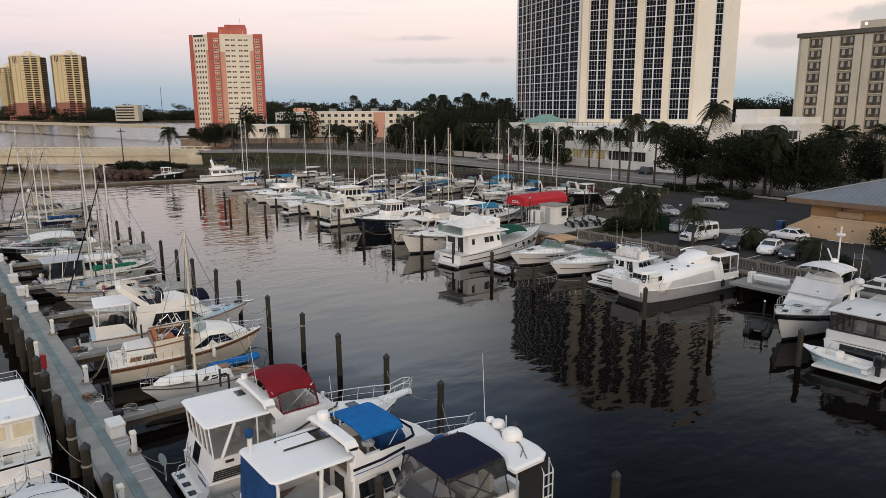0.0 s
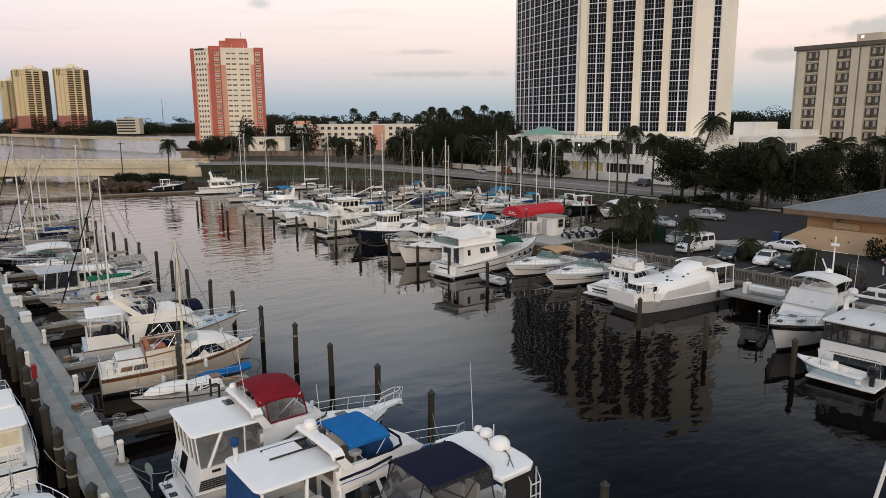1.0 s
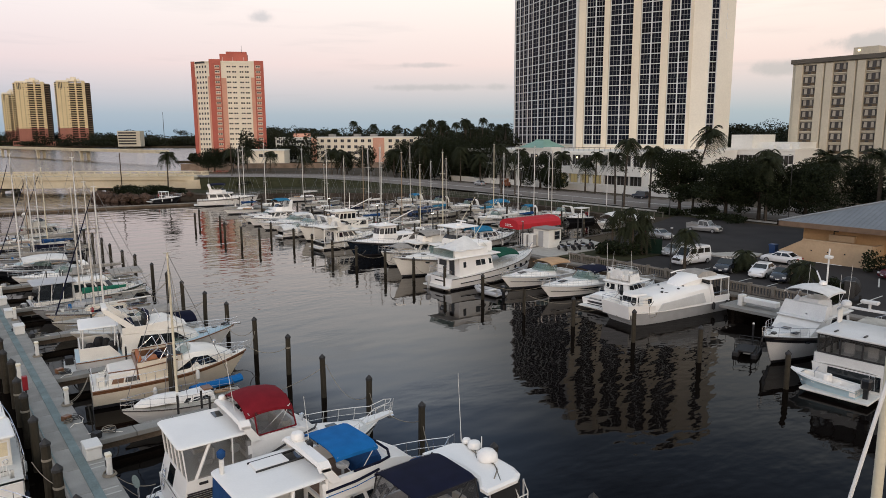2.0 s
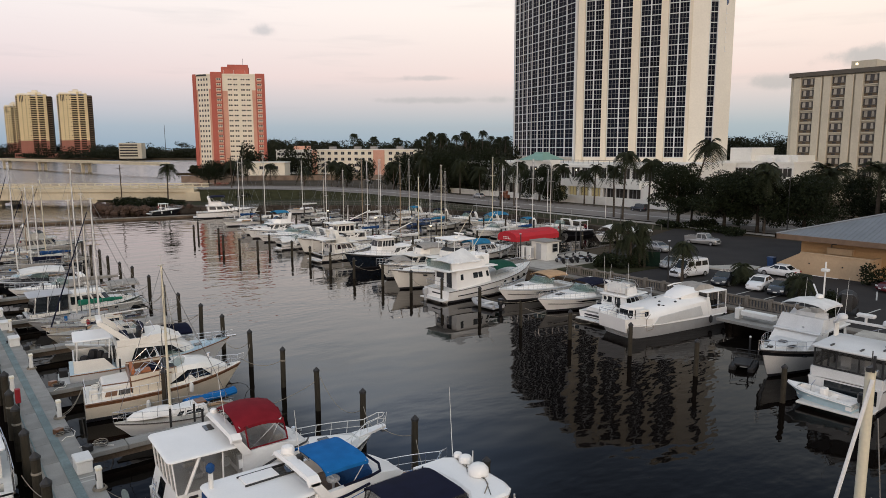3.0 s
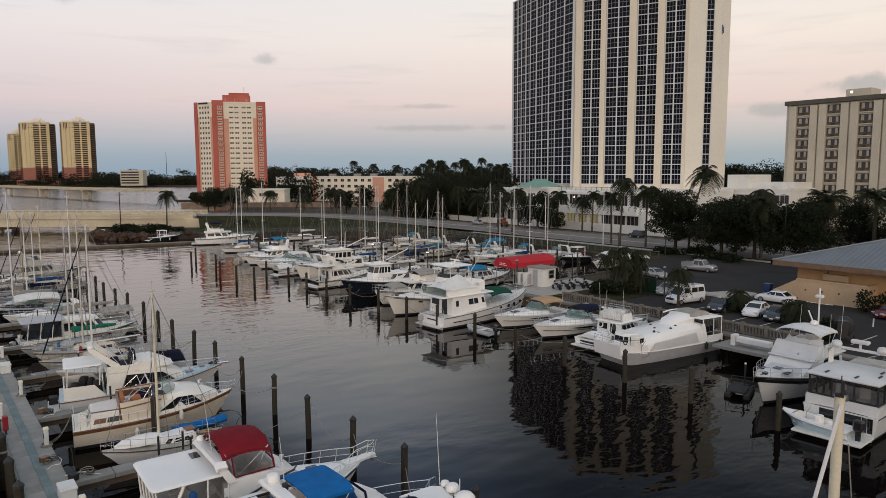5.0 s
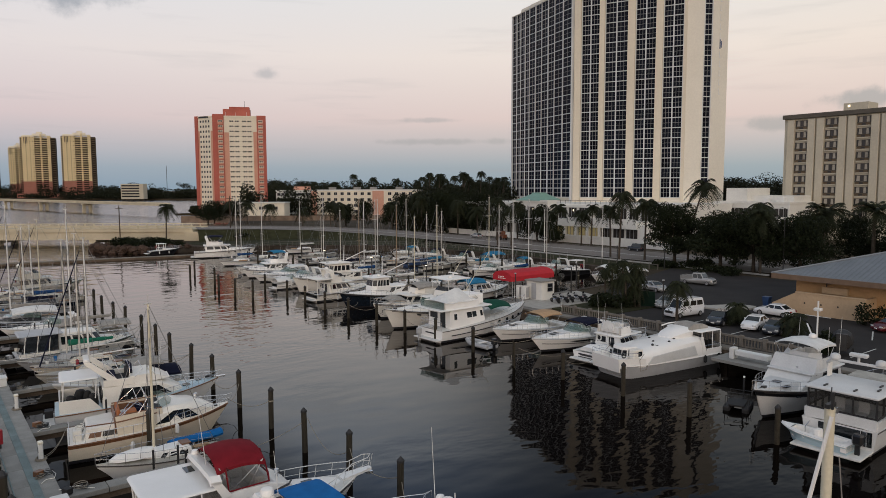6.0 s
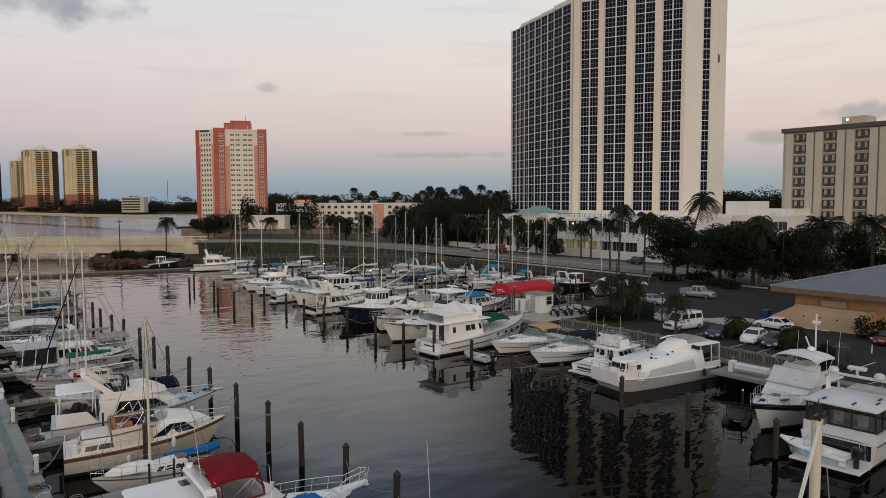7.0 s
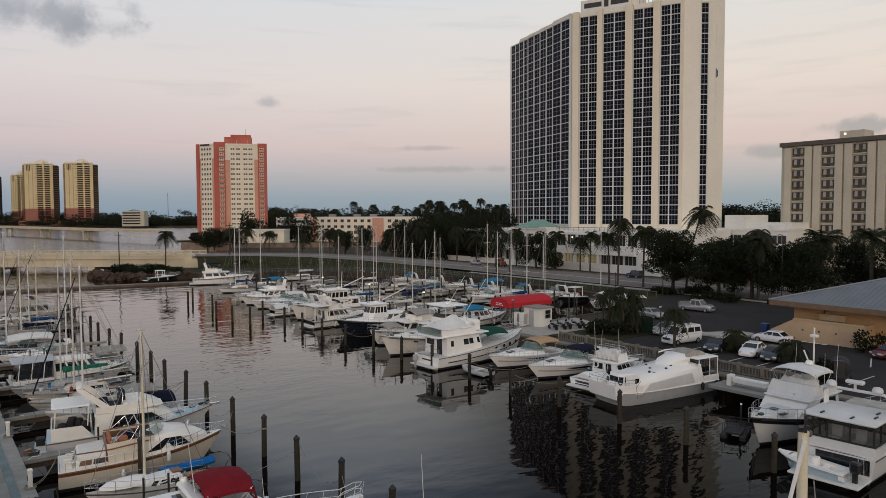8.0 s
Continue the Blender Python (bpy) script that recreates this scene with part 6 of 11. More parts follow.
for x, y in ((2.92, 27.8), (2.92, 37.6), (2.92, 48.1), (2.92, 59.6), (2.92, 69.5), (2.92, 80), (2.92, 90.5), (1.42, 43.7), (1.42, 23.5)):
    pedestal(x, y)


def dock_box(x, y, turn=0, w=1.0):
    p = thing("dock_box", x, y, 1.0, turn, "white fibreglass dock storage box with a lid", "dock box", "dock boxes")
    part("body", Shape().box(-0.32, 0.32, -w / 2, w / 2, 0, 0.52, bevel=0.03), plastic_white, p)
    part("lid", Shape().box(-0.36, 0.36, -w / 2 - 0.04, w / 2 + 0.04, 0.52, 0.64, bevel=0.04), plastic_white, p)
    part("latch", Shape().box(0.36, 0.38, -0.06, 0.06, 0.42, 0.56), chrome, p)


for x, y in ((2.72, 30.2), (2.7, 55.2), (2.7, 61.0), (2.7, 66.3), (2.7, 77), (2.7, 88)):
    dock_box(x, y)
ext = thing("extinguisher_cabinet", 1.4, 40.8, 1.0, 0, "red fire extinguisher cabinet on the dock edge", "extinguisher")
part("body", Shape().box(-0.13, 0.13, -0.15, 0.15, 0.25, 1.05, bevel=0.03), plastic_red, ext)
part("foot", Shape().box(-0.05, 0.05, -0.05, 0.05, 0, 0.25), steel_dark, ext)
for y in (25.2, 26.1, 26.6, 28.9, 29.3):
    st = solid("slip_marking", Shape().box(0, 0.6, -0.05, 0.05, 0, 0.006), paint_line, "white painted dash on the dock edge", "dock marking", at=pose(2.4, y, 1.004), group="dock markings")
dish = thing("satellite_dish", 3.3, 24.6, 1.0, 200, "small grey satellite dish on a dock stand", "satellite dish")
part("stand", Shape().tube([(0, 0, 0), (0, 0, 0.8)], 0.03, 6), chrome, dish)
part("reflector", Shape().loft([[(0.02 + 0.10 * (r / 0.38) ** 2, r * math.cos(a), 0.95 + r * math.sin(a)) for a in [i * math.pi / 7 for i in range(14)]] for r in (0.05, 0.15, 0.27)], caps=True), conduit_m, dish)


def line_between(a, b, sag=0.35, r=0.018, m=rope):
    a, b = Vector(a), Vector(b)
    s = Shape().tube([tuple(a.lerp(b, i / 8) - Vector((0, 0, sag * 4 * (i / 8) * (1 - i / 8)))) for i in range(9)], r, 4)
    o = part("mooring_line", s, m)
    return tagged(o, "slack mooring rope between a boat and a pile", "rope", "mooring lines", "thing")


for a, b, sg in (((14.6, 24.4, 1.9), (15.6, 27.5, 1.8), 0.5), ((14.6, 24.0, 1.9), (15.6, 22.7, 1.8), 0.2), ((13.6, 39.0, 1.8), (15.6, 37.4, 1.8), 0.4), ((13.6, 39.6, 1.8), (15.6, 42.7, 1.8), 0.6),
                 ((14.2, 44.2, 1.8), (15.6, 42.7, 1.9), 0.6), ((14.2, 45, 1.8), (15.6, 48.1, 1.8), 0.5), ((15.65, 32.4, 2.0), (15.65, 27.5, 1.6), 1.0), ((15.65, 32.4, 1.9), (9.0, 32.7, 1.2), 0.6),
                 ((4.6, 40.6, 1.5), (2.9, 37.8, 1.1), 0.4), ((4.2, 25.6, 1.1), (3.0, 27.9, 1.05), 0.3), ((15.65, 53.2, 1.8), (13, 56, 1.3), 0.4), ((15.65, 58.5, 1.8), (12.8, 60.5, 1.4), 0.4),
                 ((15.65, 63.5, 1.8), (12.8, 61.4, 1.4), 0.5), ((13.5, 18.6, 1.9), (15.6, 22.7, 1.7), 0.6), ((13.5, 18.6, 1.9), (15.6, 17.4, 1.7), 0.3),
                 ((38.7, 45.1, 1.6), (42.6, 41.3, 1.3), 0.5), ((38.4, 33.7, 1.6), (42.2, 33.9, 1.0), 0.4), ((38.7, 45.1, 1.8), (42.6, 46.6, 1.4), 0.3), ((38.6, 39.0, 1.5), (42.0, 36.2, 1.0), 0.4),
                 ((38.6, 28.0, 1.6), (39.8, 30.6, 1.3), 0.3), ((38.5, 50.6, 1.7), (38.4, 52.6, 1.3), 0.3), ((38.6, 56.1, 1.7), (38.5, 53.0, 1.3), 0.4), ((38.2, 61, 1.7), (39.7, 63.5, 1.8), 0.3),
                 ((1.0, 26.0, 1.9), (0.4, 30.5, 1.3), 0.3), ((1.0, 22.8, 1.8), (0.2, 25.4, 1.4), 0.4), ((2.9, 27.8, 1.1), (3.6, 25.9, 0.6), 0.1), ((2.9, 37.6, 1.1), (4.4, 40.2, 1.3), 0.35)):
    line_between(a, b, sg)

# ---- piles and pier of the right side ----
for x, y in ((38.0, 16.4), (38.3, 22.4), (38.6, 28.0), (38.4, 33.7), (38.7, 45.1), (38.5, 50.6), (38.6, 56.1), (38.2, 61), (38.0, 66.9), (38.5, 73.6), (38.8, 79.7), (38.9, 85.4), (39.5, 94.4),
             (35, 88), (34, 92), (33.8, 98), (36, 106), (34.5, 113.5), (37, 119)):
    pile(x, y, 2.3 + rnd.uniform(-0.15, 0.15), 0.17, group="right mooring piles")
for x, y in ((37.8, 38.6), (38.2, 39.2)):
    pile(x, y, 2.2, 0.07, cap=False, group="thin poles", label="thin black mooring pole")
pier = thing("pier", 53, 0, 0, 0, "long timber pier between the rows of slips", "pier", kind="structure")
for k in range(32):
    part("pier_slab", Shape().box(-0.9, 0.9, 57.4 + 2.5 * k, 59.88 + 2.5 * k, 0.8, 1.05, bevel=0.02), finger_m, pier)
part("pier_beam", Shape().box(-0.5, 0.5, 57, 137, 0.4, 0.8), conc_dark, pier)
for k in range(15):
    y = 62 + 5.4 * k
    for x in (51.8, 54.3, 66.5):
        pile(x + rnd.uniform(-0.2, 0.2), y + rnd.uniform(-0.3, 0.3), rnd.uniform(2.2, 3.0), 0.15, group="pier piles", label="dark timber pier pile")
for k in range(12):
    pile(79 + rnd.uniform(-1, 1), 68 + 5.6 * k, rnd.uniform(2.2, 3.0), 0.15, group="pier piles", label="dark timber pier pile")
for y0 in (61, 72.5, 83, 94, 105, 116):
    f = thing("finger_pier", 53, y0, 0, 0, "narrow concrete finger pier between two slips", "pier", "finger piers", "structure")
    part("pier_slab", Shape().box(-10, -0.92, -0.4, 0.4, 0.75, 0.98), finger_m, f)
    part("pier_slab", Shape().box(0.92, 10, -0.4, 0.4, 0.75, 0.98), finger_m, f)
qd = thing("quay_dock", 50.6, 0, 0, 0, "low concrete landing along the quay with a white bench", "dock", kind="structure")
for k in range(3):
    part("dock_panel", Shape().box(-1.2, 2.4, 19.9 + 2.6 * k, 22.48 + 2.6 * k, 1.0, 1.25, bevel=0.02), finger_m, qd)
bench = thing("dock_bench", 50.6, 26.0, 1.25, 0, "white fish-cleaning table and trough on the landing", "table")
part("tank", Shape().box(-0.35, 0.35, 0.2, 0.6, 0, 0.9, bevel=0.05), plastic_white, bench)
part("trough", Shape().box(-0.35, 0.35, -2.6, 0.1, 0.35, 0.75, bevel=0.05), plastic_white, bench)
part("tap", Shape().tube([(0, 0.4, 0.9), (0, 0.4, 1.15), (0.1, 0.4, 1.2)], 0.025, 5), chrome, bench)


# gear left at the foot of the finger piers
def gear_heap(x, y, seed):
    g_ = random.Random(seed)
    p = thing("gear_heap", x, y, 1.0, g_.uniform(0, 360), "tangled heap of hoses, ropes and crates on the dock", "gear", "gear heaps")
    for k in range(3):
        c0, c1, r0 = g_.uniform(-0.3, 0.3), g_.uniform(-0.3, 0.3), g_.uniform(0.16, 0.3)
        part("hose_coil", Shape().tube([(c0 + (r0 + 0.05 * math.sin(i * 1.7)) * math.cos(i * 0.6), c1 + r0 * math.sin(i * 0.6), 0.03 + 0.008 * i) for i in range(24)], 0.02, 4), (rope, rubber, steel_dark)[k], p)
    part("crate", Shape().box(-0.2, 0.2, 0.3, 0.62, 0.0, 0.28, bevel=0.02), g_.choice((rubber, gel_grey, wood_trim)), p)
    part("power_cord", Shape().tube([(-0.6, -0.5, 0.02), (-0.2, -0.3, 0.03), (0.1, -0.5, 0.02), (0.5, -0.1, 0.03), (0.7, 0.4, 0.02)], 0.02, 4), g_.choice((rubber, gel_cream)), p)


for i, y in enumerate(FING[1:]):
    gear_heap(3.7, y + 0.1 * (i % 3), 70 + i)
    if i % 2:
        gear_heap(2.75, y + 2.6, 90 + i)

fl = thing("floating_lift", 42.6, 21.4, 0, 20, "small black floating boat lift with thin rails", "boat lift")
for sd in (1, -1):
    part("pontoon", Shape().box(-1.1, 1.1, sd * 0.6 - 0.22, sd * 0.6 + 0.22, -0.15, 0.3, bevel=0.08), rubber, fl)
part("cradle", Shape().box(-0.9, 0.9, -0.5, 0.5, 0.3, 0.42, bevel=0.03), rubber, fl)
for x in (-0.9, 0.0, 0.9):
    part("rail_hoop", Shape().tube([(x, -0.7, 0.3), (x, -0.7, 1.0), (x, 0.7, 1.0), (x, 0.7, 0.3)], 0.03, 5), steel_dark, fl)
lp = thing("slip_pole", 43.6, 21.6, 0, 0, "thin black mooring pole with a white tip", "pole", "slip poles")
part("shaft", Shape().tube([(0, 0, -1), (0, 0, 1.9)], 0.07, 7), pile_cap_m, lp)
part("tip", Shape().lathe([(0.075, 0), (0.075, 0.08), (0.02, 0.12)], 7, at=(0, 0, 1.9)), plastic_white, lp)

# slack lines from the outer piles to the boats beside them
for i, y in enumerate(OUT[8:]):
    line_between((15.5, y, 1.75), (13.4 + 0.3 * (i % 3), y + 1.5 + 0.2 * (i % 2), 1.15), 0.35 + 0.1 * (i % 3))
    line_between((15.5, y, 1.65), (13.2 + 0.3 * (i % 2), y - 1.7, 1.15), 0.3 + 0.12 * (i % 2))
for i, (x, y) in enumerate(((38.2, 61), (38.0, 66.9), (38.5, 73.6), (38.8, 79.7), (38.9, 85.4), (39.5, 94.4))):
    line_between((x, y, 1.7), (x + 2.6, y + 2.2, 1.3), 0.4)
    line_between((x, y, 1.6), (x + 2.4, y - 2.4, 1.3), 0.45)


# ---- boats on the left dock ----
def pulpit(b, h, s0, hgt, out):
    """A bow pulpit plank with rails leaning outwards round it."""
    left = [h.edge(s0 + (0.96 - s0) * i / 6, 1, 0.1) for i in range(7)]
    pts = left + [(h.L + out * 0.6, 0.24, h.sheer(1) + 0.1), (h.L + out, 0.0, h.sheer(1) + 0.14), (h.L + out * 0.6, -0.24, h.sheer(1) + 0.1)] + [(x, -y, z) for x, y, z in reversed(left)]
    s = Shape()
    top = [Vector((x, y * 1.06, z + hgt)) for x, y, z in pts]
    s.tube(top, 0.02, 6).tube([(Vector(p) + t) / 2 for p, t in zip(pts, top)], 0.012, 4)
    for p, t in zip(pts, top):
        s.tube([p, t + Vector((0.12, 0, 0))], 0.015, 4)
    part("bow_rail", s, plastic_white, b)
    n = h.sheer(1)
    part("pulpit_plank", Shape().loft([[(x, -w, z - 0.07), (x, w, z - 0.07), (x, w, z + 0.04), (x, -w, z + 0.04)] for x, w, z in ((h.L - 0.9, 0.34, n), (h.L, 0.24, n + 0.06), (h.L + out, 0.14, n + 0.12))]), gelcoat, b)
    part("anchor", Shape().tube([(h.L + out - 0.1, 0, n + 0.05), (h.L + 0.1, 0, n - 0.12)], 0.04, 6).box(h.L + out - 0.25, h.L + out + 0.05, -0.18, 0.18, n - 0.12, n - 0.02), chrome, b)


def crossbeam(b, x, w, z, m=gelcoat, legs=0.8):
    """A radar beam across the flybridge on two raked legs."""
    bm = part("radar_beam", Shape().loft([[(x - 0.22, y, zz - 0.05), (x + 0.2, y, zz - 0.07), (x + 0.24, y, zz + 0.06), (x - 0.16, y, zz + 0.09)] for y, zz in ((-w, z - 0.16), (-w * 0.85, z), (0, z + 0.03), (w * 0.85, z), (w, z - 0.16))]), m, b)
    for sd in (1, -1):
        part("beam_leg", Shape().loft([[(x - 0.16, sd * w, z - 0.12), (x + 0.18, sd * w, z - 0.12), (x + 0.18, sd * (w - 0.1), z - 0.12), (x - 0.16, sd * (w - 0.1), z - 0.12)], [(x + 0.25, sd * w, z - legs), (x + 0.65, sd * w, z - legs), (x + 0.65, sd * (w - 0.1), z - legs), (x + 0.25, sd * (w - 0.1), z - legs)]]), m, bm)
    return bm


def foredeck(b, h, t0, hh, m=gelcoat):
    rings = []
    for t, k in ((t0, 1.0), (t0 + 0.1, 0.85), (t0 + 0.2, 0.5), (t0 + 0.28, 0.12)):
        w = max(0.12, h.half(t) - 0.36)
        z = h.sheer(t)
        rings.append([(t * h.L, -w, z - 0.04), (t * h.L, -w * 0.9, z + hh * k * 0.7), (t * h.L, -w * 0.6, z + hh * k), (t * h.L, w * 0.6, z + hh * k), (t * h.L, w * 0.9, z + hh * k * 0.7), (t * h.L, w, z - 0.04)])
    return part("trunk_cabin", Shape().loft(rings), m, b, smooth=True)


def flybridge(b, stations, z0, m=gelcoat):
    """A moulded bridge: stations of (x, half width, side height, top), nose closed."""
    s = Shape().loft([[(x, -w, z0), (x, -w * 1.02, z0 + hgt * 0.6), (x, -w * 0.96, z0 + hgt), (x, -w * 0.84, z0 + hgt), (x, -w * 0.82, z0 + f), (x, w * 0.82, z0 + f), (x, w * 0.84, z0 + hgt), (x, w * 0.96, z0 + hgt), (x, w * 1.02, z0 + hgt * 0.6), (x, w, z0)] for x, w, hgt, f in stations])
    return part("flybridge", s, m, b, smooth=True)


def red_yacht():
    b = thing("motor_yacht", 4.5, 24.65, 0, -2, "white motor yacht with red canvas bimini and enclosed aft deck", "motor boat", "motor boats in the slips")
    h = Hull(9.7, 3.8, 1.2, 1.8, 1.4, 0.42, 0.92)
    hull(b, h, gelcoat, boot, deckm, 0, 0.5, railm=gelcoat)
    # swim platform with dark gratings and a folded ladder
    part("swim_platform", Shape().box(-0.62, 0.02, -1.65, 1.65, 0.24, 0.36, bevel=0.05), gelcoat, b)
    for y in (-0.5, 0.3, 1.1):
        part("platform_grating", Shape().box(-0.5, -0.2, y - 0.18, y + 0.18, 0.36, 0.38), dark_glass, b)
    for y in (0.9, 1.3):
        part("ladder_rail", Shape().tube([(-0.55, y, 0.36), (-0.35, y, 0.75), (-0.05, y, 0.8), (0.1, y, 1.7)], 0.022, 5), chrome, b)
    for k in range(4):
        part("ladder_rung", Shape().tube([(-0.02 + 0.03 * k, 0.9, 0.9 + 0.2 * k), (-0.02 + 0.03 * k, 1.3, 0.9 + 0.2 * k)], 0.018, 5), chrome, b)
    # sloped stern cabin below the enclosed aft deck
    aft = part("aft_cabin", Shape().loft([[(0.05, -1.72, 1.15), (3.2, -1.75, 1.2), (3.2, 1.75, 1.2), (0.05, 1.72, 1.15)], [(0.28, -1.66, 2.1), (3.2, -1.68, 2.1), (3.2, 1.68, 2.1), (0.28, 1.66, 2.1)]]), gelcoat, b)
    pane(aft, [(0.05, 1.6, 1.15), (0.05, -1.6, 1.15), (0.28, -1.6, 2.1), (0.28, 1.6, 2.1)], 0.28, 0.52, 0.12, 0.88, name="aft_hatch")
    for k in range(5):
        part("louvre", Shape().box(0.12 + 0.022 * k, 0.16 + 0.022 * k, -1.66, -0.95, 1.25 + 0.085 * k, 1.3 + 0.085 * k), boot, b)
        part("louvre", Shape().box(0.14 + 0.022 * k, 1.3, -1.76, -1.715, 1.25 + 0.085 * k, 1.3 + 0.085 * k), boot, b)
    part("side_vent", Shape().box(0.7, 1.05, -1.72, -1.66, 1.86, 1.96, bevel=0.02), rubber, b)
    part("deck_floor", Shape().box(0.3, 3.1, -1.6, 1.6, 2.1, 2.13), gel_cream, b)
    part("deck_lining", Shape().box(2.9, 2.98, -1.5, 1.5, 2.1, 3.35), gel_cream, b)
    for y in (-1.1, 0.1):
        part("deck_chair", Shape().box(1.0, 1.5, y, y + 0.5, 2.3, 2.5, bevel=0.06).box(1.45, 1.57, y, y + 0.5, 2.45, 2.95, bevel=0.04), cv_white, b)
    part("deck_fan", Shape().lathe([(0.2, 0), (0.22, 0.05), (0.2, 0.1)], 12), plastic_white, b).matrix_basis = Matrix.Translation((2.3, -1.2, 2.8)) @ Matrix.Rotation(radians(90), 4, "X")
    cur = part("curtain", Shape().loft([[(0.3, -1.64, 2.1), (2.9, -1.66, 2.1), (2.9, 1.66, 2.1), (0.3, 1.64, 2.1)], [(0.2, -1.58, 3.4), (2.9, -1.58, 3.4), (2.9, 1.58, 3.4), (0.2, 1.58, 3.4)]], caps=False), vinyl, b, "clear vinyl curtains of the aft deck")
    for y in (-1.6, -0.95, -0.32, 0.32, 0.95, 1.6):
        part("curtain_post", Shape().tube([(0.29, y, 2.1), (0.18, y * 0.97, 3.4)], 0.04, 6), gelcoat, cur)
    for x in (1.15, 2.05, 2.85):
        for sd in (1, -1):
            part("curtain_post", Shape().tube([(x - (0.55 if x < 2 else 0), sd * 1.67, 2.1), (x + 0.05, sd * 1.58, 3.4)], 0.07 if x < 2 else 0.035, 6), gelcoat, cur)
    slab_top(b, "hardtop", 0.0, 2.8, 1.68, 3.47, gelcoat, 0.07, 0.05, r=0.24)
    part("roof_hatch", Shape().box(2.1, 2.45, 0.55, 1.15, 3.49, 3.53), dark_glass, b)
    crossbeam(b, 2.62, 1.7, 3.85)
    dome(b, 2.7, 1.35, 3.92, 0.17)
    whip(b, 2.7, -0.2, 3.9, 2.4, 0.25)
    # saloon and long moulded bridge with the dark swoop stripe
    house(b, "saloon", 2.9, 6.4, 1.68, 1.3, 1.25, 2.35, 1.0, 0, 0.12, gelcoat, (), (0.35, 0.8), True)
    fb = flybridge(b, ((2.7, 1.62, 0.75, 0.2), (3.6, 1.6, 0.82, 0.2), (4.6, 1.5, 0.78, 0.2), (5.3, 1.3, 0.6, 0.55), (5.9, 0.95, 0.3, 0.28), (6.2, 0.6, 0.08, 0.06)), 2.3)
    for sd in (1, -1):
        part("swoop_stripe", Shape().tube([(2.75, sd * 1.68, 2.05), (3.3, sd * 1.69, 2.22), (4.2, sd * 1.62, 2.5), (5.2, sd * 1.38, 2.66), (5.9, sd * 0.98, 2.6), (6.25, sd * 0.4, 2.48)], 0.045, 6), boot, b)
        part("sheer_stripe", Shape().tube([h.edge(0.3 + 0.65 * i / 10, sd, -0.02, -0.16) for i in range(11)], 0.04, 5), boot, b)
        for k in range(3):
            x, z = 3.15 + 0.28 * k, 1.95 - 0.2 * k
            part("vent_slot", Shape().loft([[(x - 0.1, y, z), (x + 0.3, y, z + 0.09), (x + 0.85, y, z + 0.11), (x + 0.4, y, z - 0.02)] for y in (sd * 1.62, sd * 1.72)]), boot, b)
        part("grab_rail", Shape().tube([(2.9, sd * 1.72, 1.95), (3.3, sd * 1.78, 2.4), (3.45, sd * 1.7, 2.45)], 0.02, 5), plastic_white, b)
    part("helm_console", Shape().box(4.5, 4.95, -0.9, 0.9, 2.5, 3.2, bevel=0.08), gel_cream, b)
    for y in (-0.7, 0.3):
        part("helm_seat", Shape().box(3.4, 3.9, y, y + 0.55, 2.55, 2.95, bevel=0.08).box(3.36, 3.5, y, y + 0.55, 2.9, 3.4, bevel=0.05), cv_white, b)
    canvas(b, 2.75, 4.75, 1.4, 4.25, cv_red, 0.3, 3.1, True, 0.16, label="dark red canvas bimini")
    lo = [(3.2, -1.46, 3.14), (4.9, -1.36, 3.14), (5.15, -0.6, 3.16), (5.15, 0.6, 3.16), (4.9, 1.36, 3.14), (3.2, 1.46, 3.14)]
    hi = [(3.1, -1.4, 4.12), (4.72, -1.34, 4.1), (4.8, -0.6, 4.3), (4.8, 0.6, 4.3), (4.72, 1.34, 4.1), (3.1, 1.4, 4.12)]
    part("curtain", Shape().loft([lo, hi], caps=False, closed=False), vinyl, b, "clear windscreen curtain with red trim")
    for p_ in (lo, [lo[1], hi[1]], [lo[4], hi[4]], [lo[0], hi[0]], [lo[2], hi[2]], [lo[3], hi[3]]):
        part("curtain_trim", Shape().tube(p_, 0.035, 5), cv_red, b)
    for sd in (1, -1):
        part("frame_brace", Shape().tube([(3.3, sd * 1.42, 3.15), (4.6, sd * 1.36, 4.1)], 0.02, 5), tube_m, b)
    part("searchlight", Shape().lathe([(0.05, 0), (0.05, 0.2), (0.11, 0.22), (0.11, 0.36), (0.04, 0.4)], 8, at=(5.75, 0.0, 2.6)), chrome, b)
    foredeck(b, h, 0.62, 0.5)
    hatch(b, 7.2, 0, h.sheer(0.74) + 0.4, 0.25)
    pulpit(b, h, 0.55, 0.62, 0.7)
    bars(b, -0.005, -1.3, -0.3, 0.85, blue_paint)
    part("side_line", Shape().tube([(0.3, -1.5, 1.2), (-0.3, -1.9, 0.6), (-1.2, -1.6, 0.9)], 0.02, 4), rope, b)
    fender(b, 2, -2.0, 0.2)
    return b


